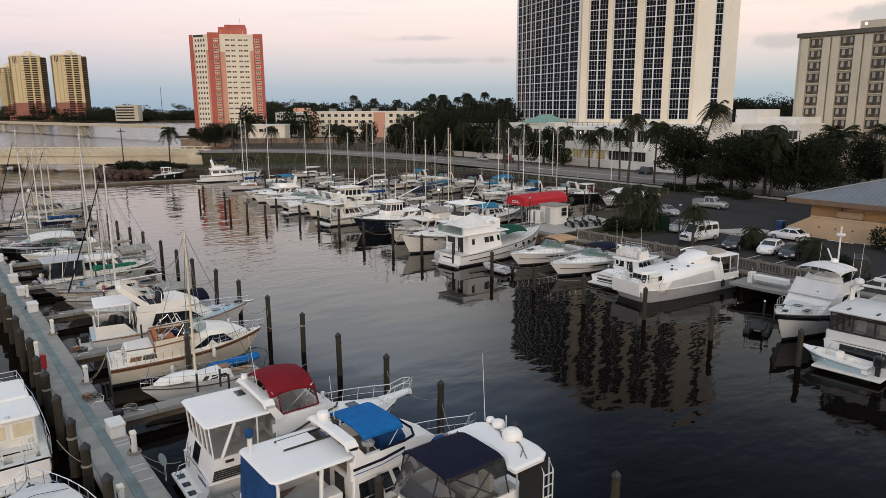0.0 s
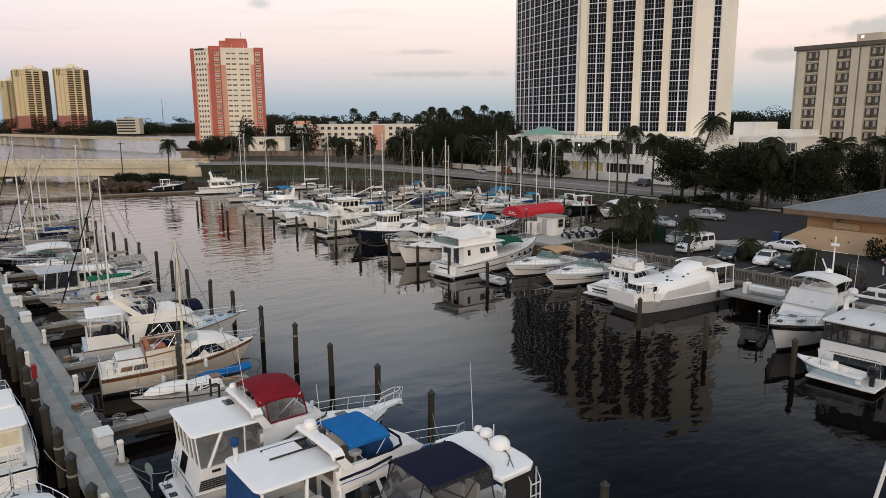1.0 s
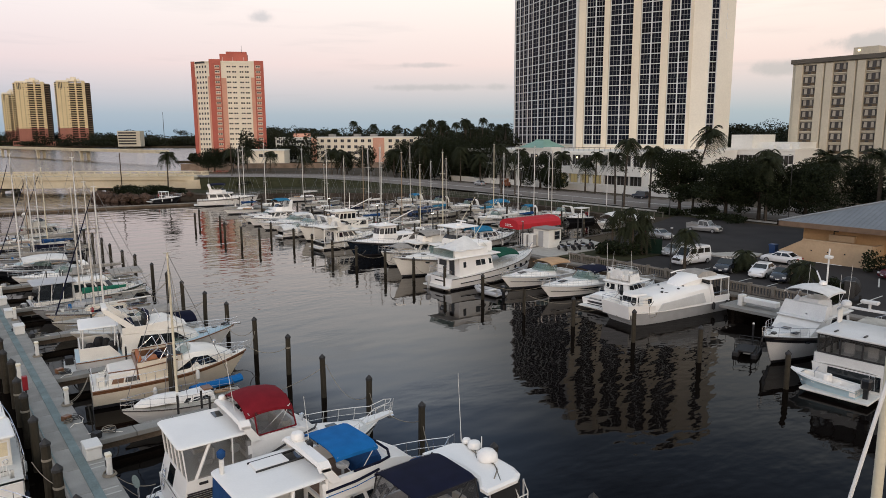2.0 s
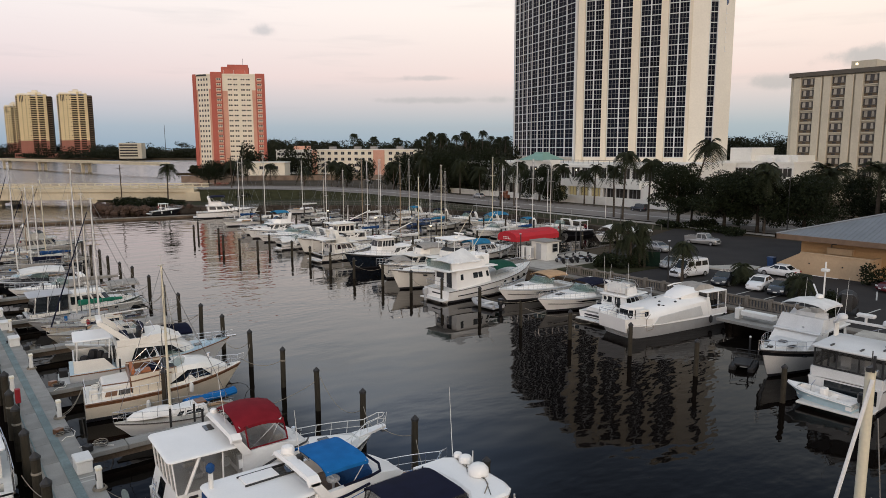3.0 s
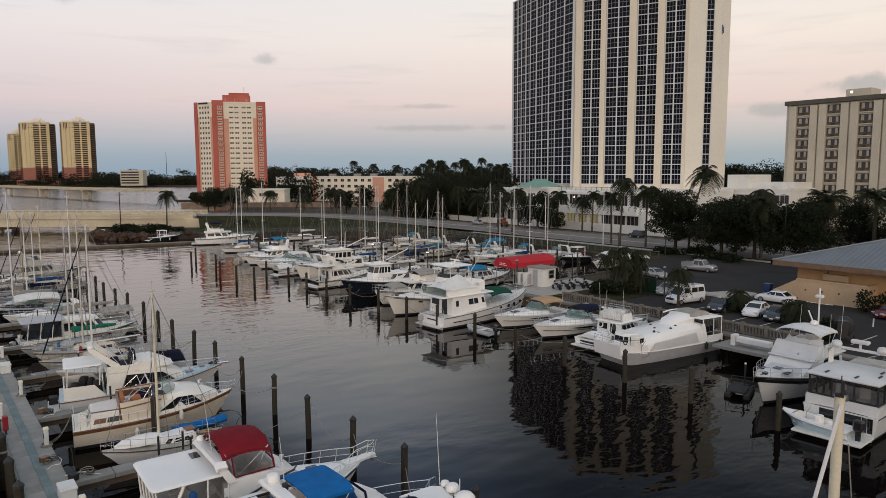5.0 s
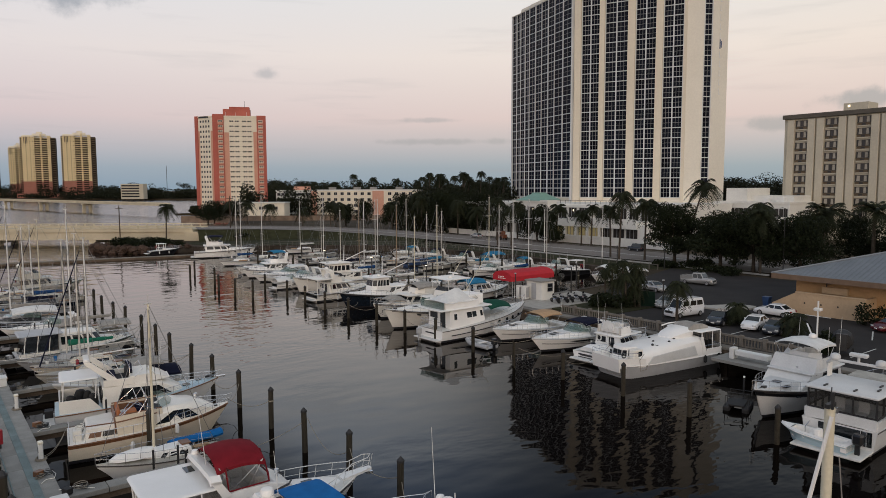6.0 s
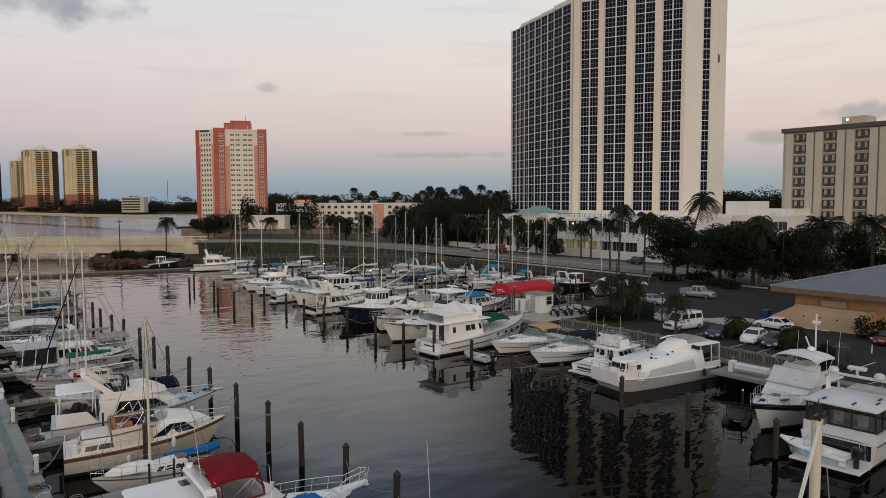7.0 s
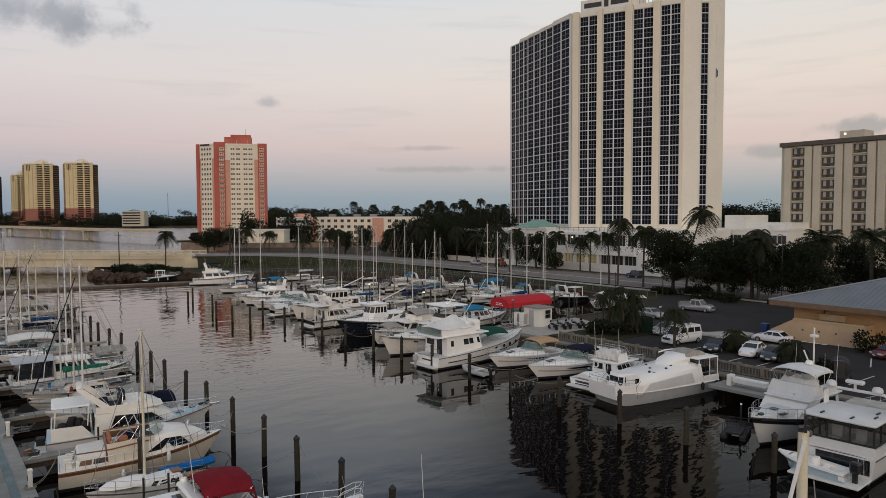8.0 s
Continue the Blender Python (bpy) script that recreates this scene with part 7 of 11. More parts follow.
def blue_yacht():
    b = thing("motor_yacht", 4.6, 19.12, 0, 0, "white trawler yacht with blue bimini and teak foredeck", "motor boat", "motor boats in the slips")
    h = Hull(9.9, 3.8, 1.15, 1.9, 1.2, 0.45, 0.92)
    hull(b, h, gelcoat, boot, deckm, 0, 0.5, railm=cv_blue)
    part("aft_deck_floor", Shape().box(0.25, 3.3, -1.6, 1.6, 1.15, 1.22), teak, b)
    for sd in (1, -1):
        part("bulwark", Shape().loft([[(0.2, sd * 1.66, 1.1), (3.3, sd * 1.72, 1.15), (3.3, sd * 1.62, 1.15), (0.2, sd * 1.56, 1.1)], [(0.25, sd * 1.6, 1.75), (3.3, sd * 1.66, 1.8), (3.3, sd * 1.56, 1.8), (0.25, sd * 1.5, 1.75)]]), gelcoat, b)
        for x in (0.36, 1.75, 3.05):
            part("hardtop_post", Shape().tube([(x + (0.0 if x < 1 else 0.1), sd * 1.6, 1.7), (x + (0.05 if x < 1 else 0.28), sd * 1.42, 3.4)], 0.075, 8), gelcoat, b)
    part("curtain", Shape().loft([[(0.24, -1.62, 1.3), (0.2, -0.6, 1.3), (0.2, 0.6, 1.3), (0.24, 1.62, 1.3)], [(0.33, -1.5, 3.38), (0.24, -0.6, 3.38), (0.24, 0.6, 3.38), (0.33, 1.5, 3.38)]], caps=False, closed=False), cv_blue_old, b, "blue canvas curtain across the stern")
    part("curtain", Shape().loft([[(0.24, 1.62, 1.3), (1.7, 1.66, 1.3)], [(0.33, 1.5, 3.38), (1.8, 1.5, 3.38)]], caps=False, closed=False), cv_blue_old, b, "blue canvas side curtain")
    slab_top(b, "hardtop", 0.2, 3.35, 1.55, 3.48, gelcoat, 0.07, 0.05, r=0.3)
    part("sliding_hatch", Shape().box(1.5, 2.75, 0.35, 1.05, 3.52, 3.58, bevel=0.02), gelcoat, b)
    part("hatch_opening", Shape().box(2.75, 3.25, 0.35, 1.05, 3.5, 3.53), dark_glass, b)
    for y in (0.3, 1.1):
        part("hatch_track", Shape().box(1.45, 3.3, y - 0.02, y + 0.02, 3.51, 3.57), steel_dark, b)
    part("staff", Shape().tube([(0.5, 1.0, 3.5), (0.5, 1.0, 4.05)], 0.09, 8), plastic_white, b)
    part("canvas_ball", Shape().lathe([(0.05, 0), (0.15, 0.1), (0.16, 0.25), (0.06, 0.36)], 8, at=(0.5, 1.0, 4.05)), cv_blue_old, b)
    for y in (-1.2, -0.4):
        chair = part("deck_chair", Shape().box(0.9, 1.35, y, y + 0.45, 1.6, 1.66), plastic_white, b)
        part("chair_hoop", Shape().tube([(0.85, y, 1.22), (0.85, y + 0.02, 2.05), (0.85, y + 0.43, 2.05), (0.85, y + 0.45, 1.22)], 0.022, 5).tube([(1.35, y, 1.22), (1.35, y, 1.85), (0.85, y, 1.85)], 0.02, 5).tube([(1.35, y + 0.45, 1.22), (1.35, y + 0.45, 1.85), (0.85, y + 0.45, 1.85)], 0.02, 5), plastic_white, chair)
    part("wet_bar", Shape().box(2.3, 2.9, -1.3, -0.6, 1.22, 2.15, bevel=0.04), gelcoat, b)
    part("bar_door", Shape().box(2.26, 2.3, -1.2, -0.75, 1.4, 2.0), dark_glass, b)
    house(b, "saloon", 3.2, 7.2, 1.6, 1.3, 1.15, 2.6, 0.8, 0, 0.1, gelcoat, ((0.08, 0.36), (0.42, 0.56), (0.62, 0.72), (0.78, 0.93)), (0.3, 0.86), True, True)
    fb = flybridge(b, ((3.1, 1.5, 0.7, 0.12), (4.2, 1.55, 0.76, 0.12), (5.4, 1.45, 0.74, 0.12), (6.2, 1.2, 0.66, 0.6), (6.9, 0.9, 0.4, 0.38), (7.5, 0.55, 0.08, 0.06)), 2.55)
    for sd in (1, -1):
        part("side_stripe", Shape().tube([(3.2, sd * 1.56, 2.98), (4.4, sd * 1.6, 3.05), (5.4, sd * 1.5, 3.14)], 0.05, 5), cv_navy, b)
        part("pinstripe", Shape().tube([(3.2, sd * 1.55, 2.78), (4.4, sd * 1.58, 2.84), (5.6, sd * 1.44, 2.95)], 0.018, 4), cv_blue, b)
        part("side_deck_rail", Shape().tube([(3.3, sd * 1.75, 1.9), (5.5, sd * 1.72, 1.95), (7.2, sd * 1.55, 2.1)], 0.022, 5), chrome, b)
    part("bridge_padding", Shape().tube([(4.4, -1.42, 3.33), (5.5, -1.36, 3.33), (6.1, -1.1, 3.27), (6.4, -0.5, 3.25), (6.4, 0.5, 3.25), (6.1, 1.1, 3.27), (4.4, 1.42, 3.33)], 0.05, 6), cv_navy, b)
    part("bridge_sole", Shape().box(3.2, 5.6, -1.2, 1.2, 2.67, 2.7), teak, b)
    crossbeam(b, 3.2, 1.55, 3.95, legs=0.75)
    part("dome_bracket", Shape().box(3.1, 3.5, 0.6, 1.0, 3.95, 4.08), gelcoat, b)
    dome(b, 3.3, 0.8, 4.08, 0.26)
    part("loudhailer", Shape().box(3.4, 3.6, 0.1, 0.3, 3.9, 4.15, bevel=0.03), rubber, b)
    whip(b, 3.6, 0.45, 3.9, 1.9, 0.15)
    canvas(b, 3.75, 5.5, 1.28, 4.05, cv_blue, 0.05, 3.28, True, 0.02, label="bright blue canvas bimini")
    part("console_cover", Shape().loft([[(x, -0.9 * w, 2.7), (x, -w, 2.7 + hh * 0.7), (x, -0.6 * w, 2.7 + hh), (x, 0.6 * w, 2.7 + hh), (x, w, 2.7 + hh * 0.7), (x, 0.9 * w, 2.7)] for x, w, hh in ((4.9, 0.7, 0.6), (5.1, 0.85, 0.95), (5.7, 0.85, 0.95), (6.0, 0.7, 0.6))]), cv_blue_old, b, "blue canvas console cover", smooth=True)
    part("helm_seat", Shape().lathe([(0.05, 0), (0.06, 0.35), (0.24, 0.4), (0.26, 0.5), (0.2, 0.55)], 10, at=(4.5, -0.4, 2.7)), cv_white, b)
    tk = Shape()
    for i in range(8):
        t0, t1 = 0.74 + 0.22 * i / 8, 0.74 + 0.22 * (i + 1) / 8
        y0, y1 = max(0.05, h.half(t0) - 0.25), max(0.05, h.half(t1) - 0.25)
        tk.add([(t0 * 9.9, -y0, h.sheer(t0) + 0.085), (t1 * 9.9, -y1, h.sheer(t1) + 0.085), (t1 * 9.9, y1, h.sheer(t1) + 0.085), (t0 * 9.9, y0, h.sheer(t0) + 0.085)], [(0, 1, 2, 3)])
    part("teak_foredeck", tk, teak, b)
    part("deck_cushion", Shape().box(8.0, 8.6, -0.5, 0.4, 1.86, 1.96, bevel=0.04), cv_blue_old, b)
    bow_rail(b, h, 0.5, 0.7, 10, 0.2)
    swim_platform(b, h, 0.6)
    bars(b, -0.005, -0.9, 0.9, 0.75)
    return b


def navy_yacht():
    b = thing("motor_yacht", 14.2, 14.65, 0, 180, "white flybridge yacht with navy bimini and domed white hardtop", "motor boat", "motor boats in the slips")
    h = Hull(11.0, 4.0, 1.1, 1.9, 1.2, 0.45, 0.92)
    hull(b, h, gelcoat, boot, deckm, 2.0, 0.6)

    def outline(e, z):
        return [(1.75 + e, -1.75 + e, z), (1.4 + e, -1.5 + e, z), (1.25 + e, -1.0, z), (1.22 + e, 0, z), (1.25 + e, 1.0, z), (1.4 + e, 1.5 - e, z), (1.75 + e, 1.75 - e, z), (3.1 - e, 1.78 - e, z), (3.1 - e, 1.4, z), (2.75 - e, 0.9, z), (2.65 - e, 0, z), (2.75 - e, -0.9, z), (3.1 - e, -1.4, z), (3.1 - e, -1.78 + e, z)]

    part("hardtop", Shape().loft([outline(0.04, 3.74), outline(0, 3.78), outline(0, 3.88), outline(0.1, 3.94)]), gelcoat, b)
    part("hardtop_valance", Shape().loft([[(2.78, -0.9, 3.74), (2.7, 0, 3.74), (2.78, 0.9, 3.74)], [(3.2, -1.0, 3.25), (3.15, 0, 3.25), (3.2, 1.0, 3.25)]], caps=False, closed=False), vinyl, b)
    part("rope_on_roof", Shape().tube([(1.5, -1.4, 3.96), (1.7, -0.6, 3.97), (1.6, 0.2, 3.97), (1.9, 0.9, 3.96), (2.4, 1.3, 3.95)], 0.02, 4), rope, b)
    part("roof_cable", Shape().tube([(1.4, -0.9, 3.96), (1.9, -0.2, 3.97), (1.75, 0.6, 3.97), (2.3, 1.5, 3.95)], 0.014, 4), steel_dark, b)
    for x in (1.4, 2.9):
        for sd in (1, -1):
            part("hardtop_post", Shape().tube([(x, sd * 1.68, 1.1), (x, sd * 1.66, 3.76)], 0.035, 6), tube_m, b)
    part("curtain", Shape().box(1.55, 2.75, 1.62, 1.66, 1.3, 3.74), rubber, b, "black side curtain under the hardtop")
    for x, y, r_ in ((1.3, -1.35, 0.17), (1.35, -0.85, 0.25)):
        dome(b, x + 0.1, y, 3.95, r_)
    part("radar_dome", Shape().lathe([(0.36, 0), (0.38, 0.06), (0.36, 0.2), (0.24, 0.33), (0.06, 0.38)], 14, at=(1.65, 0.1, 3.95)), gelcoat, b, smooth=True)
    whip(b, 1.45, -1.6, 3.9, 2.7, -0.15)
    part("short_mast", Shape().tube([(1.4, -0.5, 3.95), (1.4, -0.5, 4.5)], 0.02, 5), plastic_white, b)
    house(b, "saloon", 2.4, 7.0, 1.7, 1.4, 1.1, 2.35, 1.0, 0, 0.12, gelcoat, ((0.06, 0.3), (0.36, 0.6), (0.66, 0.92)), (0.35, 0.82), True, True)
    part("deck_floor", Shape().box(2.8, 5.8, -1.4, 1.4, 2.42, 2.46), teak, b)
    coaming(b, 2.8, 6.2, 1.6, 2.35, 0.65)
    part("sun_chair", Shape().box(3.3, 3.9, 0.2, 0.9, 2.7, 2.85, bevel=0.04).box(3.2, 3.36, 0.2, 0.9, 2.8, 3.4, bevel=0.05), gel_cream, b)
    part("sun_chair", Shape().box(3.4, 4.0, -1.0, -0.3, 2.7, 2.85, bevel=0.04).box(3.3, 3.46, -1.0, -0.3, 2.8, 3.4, bevel=0.05), gel_cream, b)
    canvas(b, 3.05, 5.5, 1.18, 4.22, cv_navy, 0.02, 3.0, False, 0.02, label="dark navy canvas bimini")
    lo = [(3.1, -1.5, 2.98), (5.4, -1.5, 2.98), (6.05, -1.0, 2.98), (6.05, 1.0, 2.98), (5.4, 1.5, 2.98), (3.1, 1.5, 2.98)]
    hi = [(3.12, -1.17, 4.15), (5.4, -1.17, 4.15), (5.46, -0.8, 4.17), (5.46, 0.8, 4.17), (5.4, 1.17, 4.15), (3.12, 1.17, 4.15)]
    cur = part("curtain", Shape().loft([lo, hi], caps=False, closed=False), vinyl, b, "clear vinyl flybridge curtain")
    for p_, q_ in zip(lo, hi):
        part("frame_tube", Shape().tube([p_, q_], 0.028, 5), rubber, cur)
    for sd in (1, -1):
        part("frame_tube", Shape().tube([(3.5, sd * 1.45, 2.98), (5.2, sd * 1.2, 4.1)], 0.025, 5).tube([(4.9, sd * 1.45, 2.98), (3.4, sd * 1.2, 4.1)], 0.025, 5), rubber, cur)
    for k in range(6):
        part("ladder_rung", Shape().tube([(1.25, 1.72, 1.1 + 0.42 * k), (1.7, 1.72, 1.1 + 0.42 * k)], 0.022, 5), plastic_white, b)
    for x in (1.25, 1.7):
        part("ladder_rail", Shape().tube([(x, 1.85, 0.7), (x, 1.72, 1.2), (x, 1.72, 3.3), (x + 0.1, 1.6, 3.7)], 0.026, 5), plastic_white, b)
    bow_rail(b, h, 0.45, 0.7)
    swim_platform(b, h, 0.6)
    return b


def classic_cruiser():
    b = thing("cabin_cruiser", 4.55, 40.1, 0, -8, "beige classic cabin cruiser with brown trim and orange seats", "motor boat", "motor boats in the slips")
    h = Hull(8.9, 3.6, 1.15, 1.75, 1.2, 0.42, 0.94)
    hull(b, h, gel_beige, boot, gel_cream, 0, 1.0, railm=wood_trim, line=wood_trim, band=0.24)
    # low aft cabin with a long wedge window
    aft = part("aft_cabin", Shape().loft([[(0.75, -1.3, 1.12), (3.2, -1.42, 1.15), (3.2, 1.42, 1.15), (0.75, 1.3, 1.12)], [(0.95, -1.2, 1.72), (3.2, -1.34, 1.85), (3.2, 1.34, 1.85), (0.95, 1.2, 1.72)], [(1.05, -1.05, 1.8), (3.2, -1.2, 1.93), (3.2, 1.2, 1.93), (1.05, 1.05, 1.8)]]), gel_cream, b)
    for sd in (1, -1):
        f = [(0.95, sd * 1.32, 1.22), (3.1, sd * 1.44, 1.26), (3.1, sd * 1.37, 1.74), (1.1, sd * 1.24, 1.6)]
        f = f if sd < 0 else [f[1], f[0], f[3], f[2]]
        for k in range(3):
            pane(aft, f, 0.02 + 0.33 * k, 0.31 + 0.33 * k, 0.12, 0.85, dark_glass if k else wood_trim)
    pane(aft, [(0.73, 1.0, 1.2), (0.73, -1.0, 1.2), (0.93, -1.0, 1.66), (0.93, 1.0, 1.66)], 0.1, 0.45, 0.1, 0.9)
    # raised bridge with brown inner faces
    for sd in (1, -1):
        part("bridge_coaming", Shape().loft([[(2.5, sd * 1.5, 1.2), (5.0, sd * 1.45, 1.25), (5.0, sd * 1.36, 1.25), (2.5, sd * 1.4, 1.2)], [(2.4, sd * 1.42, 2.3), (4.9, sd * 1.36, 2.42), (4.9, sd * 1.28, 2.42), (2.4, sd * 1.34, 2.3)]]), gel_beige, b)
        part("coaming_lining", Shape().box(2.5, 4.8, sd * 1.3 - 0.02, sd * 1.3 + 0.02, 1.3, 2.25), wood_trim, b)
        part("coaming_cap", Shape().tube([(2.4, sd * 1.38, 2.33), (4.9, sd * 1.32, 2.45)], 0.04, 5), wood_trim, b)
    part("bridge_aft_wall", Shape().box(2.36, 2.46, -1.36, 1.36, 1.2, 2.25), wood_trim, b)
    part("bridge_sole", Shape().box(2.5, 4.9, -1.3, 1.3, 1.5, 1.56), rubber, b)
    part("bridge_seat", Shape().box(2.5, 3.0, -1.25, 0.45, 1.56, 2.0, bevel=0.06).box(2.5, 2.68, -1.25, 0.45, 1.9, 2.62, bevel=0.05), orange_cloth, b, "orange bench seat with a high back")
    part("bridge_seat", Shape().box(3.0, 3.55, -1.25, -0.5, 1.56, 2.45, bevel=0.06), orange_cloth, b, "orange bench seat")
    part("helm", Shape().box(4.3, 4.9, -1.2, 1.2, 1.5, 2.4, bevel=0.06), rubber, b)
    part("steering_wheel", Shape().tube([(4.2, -0.5 + 0.25 * math.cos(a), 2.3 + 0.25 * math.sin(a)) for a in [i * math.pi / 6 for i in range(13)]], 0.02, 5), chrome, b)
    for y in (-0.9, 0.1, 0.7):
        part("gear_bag", Shape().box(3.6, 4.1, y - 0.2, y + 0.25, 1.56, 2.2 + 0.1 * y, bevel=0.1), cv_navy, b)
    part("windscreen", Shape().loft([[(4.9, -1.3, 2.42), (5.4, -0.9, 2.5), (5.6, 0, 2.55), (5.4, 0.9, 2.5), (4.9, 1.3, 2.42)], [(4.6, -1.2, 2.75), (5.05, -0.8, 2.88), (5.2, 0, 2.92), (5.05, 0.8, 2.88), (4.6, 1.2, 2.75)]], caps=False, closed=False), screen_m, b)
    # forward cabin: one long rounded roof sweeping down to the bow
    rings = []
    for x, w, z0, z1 in ((4.6, 1.46, 1.2, 2.36), (5.6, 1.42, 1.25, 2.46), (6.6, 1.22, 1.35, 2.38), (7.4, 0.92, 1.45, 2.1), (8.0, 0.55, 1.6, 1.78)):
        rings.append([(x, -w, z0), (x, -w * 0.97, z0 + (z1 - z0) * 0.72), (x, -w * 0.8, z1 - 0.06), (x, 0, z1 + 0.05), (x, w * 0.8, z1 - 0.06), (x, w * 0.97, z0 + (z1 - z0) * 0.72), (x, w, z0)])
    c = part("cabin", Shape().loft(rings), gel_cream, b, smooth=True)
    for sd in (1, -1):
        f = [(4.5, sd * 1.475, 1.5), (6.9, sd * 1.2, 1.62), (6.35, sd * 1.25, 2.12), (5.5, sd * 1.41, 2.16)]
        f = f if sd < 0 else [f[1], f[0], f[3], f[2]]
        for u0, u1 in ((0.0, 0.34), (0.37, 0.66), (0.69, 1.0)):
            pane(c, f, u0, u1, 0.0, 1.0, thick=0.03)
        part("wood_stripe", Shape().tube([(0.9, sd * 1.36, 1.98), (2.6, sd * 1.46, 2.0), (4.6, sd * 1.50, 2.22)], 0.04, 5), wood_trim, b)
    for k in range(2):
        part("folded_bimini_frame", Shape().tube([(2.7 + 0.9 * k, -1.42, 2.3), (3.6 + 0.5 * k, -1.35, 3.05), (3.6 + 0.5 * k, 1.35, 3.05), (2.7 + 0.9 * k, 1.42, 2.3)], 0.022, 5), chrome, b)
        part("folded_bimini_frame", Shape().tube([(4.6 - 0.5 * k, -1.4, 2.4), (3.2 + 0.4 * k, -1.35, 3.0), (2.6, -1.38, 2.35)], 0.022, 5), chrome, b)
    part("searchlight", Shape().lathe([(0.06, 0), (0.06, 0.15), (0.12, 0.18), (0.12, 0.34), (0.04, 0.38)], 8, at=(7.0, 0.1, 2.25)), chrome, b)
    hatch(b, 8.0, -0.1, h.sheer(0.9) + 0.06, 0.22, dark_glass)
    bow_rail(b, h, 0.62, 0.5, 7, 0.25)
    rail(b, [h.edge(0.04 + 0.055 * i, -1, 0.08) for i in range(9)], 0.5, 1, "side_rail", mid=False)
    rail(b, [(0.08, y, 1.15) for y in (-1.5, -0.75, 0, 0.75, 1.5)], 0.5, 1, "stern_rail")
    part("stern_locker", Shape().box(0.25, 0.7, -1.2, -0.5, 1.15, 1.75, bevel=0.05), gel_cream, b)
    part("coiled_hose", Shape().tube([(0.6 + 0.22 * math.cos(i * 0.6), -1.0 + 0.22 * math.sin(i * 0.6), 1.8 + 0.01 * i) for i in range(24)], 0.025, 4), gel_cream, b)
    bars(b, 0.02, -0.9, 0.5, 0.75, wood_trim)
    fender(b, 5.6, -1.9, 0.9)
    fender(b, 3.2, -1.95, 0.3)
    return b


def cream_sportfisher():
    b = thing("sport_fisher", 4.85, 46.5, 0, -8, "cream sport fisher with white aft hardtop and raked arch", "motor boat", "motor boats in the slips")
    h = Hull(10.2, 3.7, 1.05, 1.75, 1.4, 0.42, 0.92)
    hull(b, h, gelcoat, boot, gel_pale, 0, 0.6, railm=wood_trim)
    part("cockpit_floor", Shape().box(0.25, 2.9, -1.5, 1.5, 1.06, 1.12), rubber, b)
    for sd in (1, -1):
        part("cockpit_side", Shape().loft([[(0.25, sd * 1.56, 1.05), (2.7, sd * 1.62, 1.05), (2.7, sd * 1.54, 1.05), (0.25, sd * 1.48, 1.05)], [(0.3, sd * 1.5, 1.85), (2.0, sd * 1.58, 1.85), (2.0, sd * 1.5, 1.85), (0.3, sd * 1.42, 1.85)]]), gel_cream, b)
    part("cockpit_transom", Shape().box(0.25, 0.33, -1.5, 1.5, 1.05, 1.85), gel_cream, b)
    part("transom_window", Shape().box(-0.03, 0.0, -1.3, 0.6, 0.55, 0.85), dark_glass, b)
    slab_top(b, "hardtop", 0.3, 2.5, 1.45, 3.1, gelcoat, 0.07)
    for x in (0.45, 2.3):
        for sd in (1, -1):
            part("hardtop_post", Shape().tube([(x, sd * 1.45, 1.8), (x + 0.1, sd * 1.38, 3.04)], 0.04, 6), plastic_white, b)
    for x, y, r_ in ((0.9, -0.7, 0.3), (1.5, 0.6, 0.35), (2.2, -0.8, 0.3), (1.9, 0.1, 0.25)):
        part("cockpit_gear", Shape().lathe([(r_, 0), (r_ * 1.05, 0.5), (r_ * 0.7, 0.8), (0.05, 0.85)], 8, at=(x, y, 1.12)), rubber, b, smooth=True)
    for k in range(3):
        part("hose_coil", Shape().tube([(2.5 + 0.1 * k, -1.1 + 0.5 * math.cos(i * 0.5), 2.0 + 0.45 * math.sin(i * 0.5)) for i in range(14)], 0.025, 5), rubber if k else plastic_white, b)
    sal = part("saloon", Shape().loft([[(x, -w, z0), (x, -w * 0.93, z1 - 0.1), (x, -w * 0.8, z1), (x, w * 0.8, z1), (x, w * 0.93, z1 - 0.1), (x, w, z0)] for x, w, z0, z1 in ((2.7, 1.6, 1.05, 2.45), (5.2, 1.56, 1.1, 2.5), (6.3, 1.4, 1.15, 2.3), (7.3, 1.1, 1.25, 1.75), (7.9, 0.8, 1.3, 1.4))]), gel_cream, b, smooth=True)
    for sd in (1, -1):
        f = [(3.6, sd * 1.62, 1.45), (6.9, sd * 1.35, 1.5), (6.1, sd * 1.40, 2.1), (3.9, sd * 1.54, 2.22)]
        f = f if sd < 0 else [f[1], f[0], f[3], f[2]]
        pane(sal, f, 0.0, 0.48, 0, 1, thick=0.03)
        pane(sal, f, 0.5, 1.0, 0, 1, thick=0.03)
    part("saloon_door", Shape().box(2.62, 2.7, -0.5, 0.6, 1.1, 2.3), dark_glass, b)
    fb = part("flybridge", Shape().loft([[(x, -w, 2.42), (x, -w * 0.95, z), (x, -w * 0.75, z + 0.02), (x, w * 0.75, z + 0.02), (x, w * 0.95, z), (x, w, 2.42)] for x, w, z in ((4.4, 1.45, 2.9), (5.6, 1.35, 2.95), (6.5, 1.05, 2.6), (6.9, 0.8, 2.35))]), gel_cream, b, smooth=True)
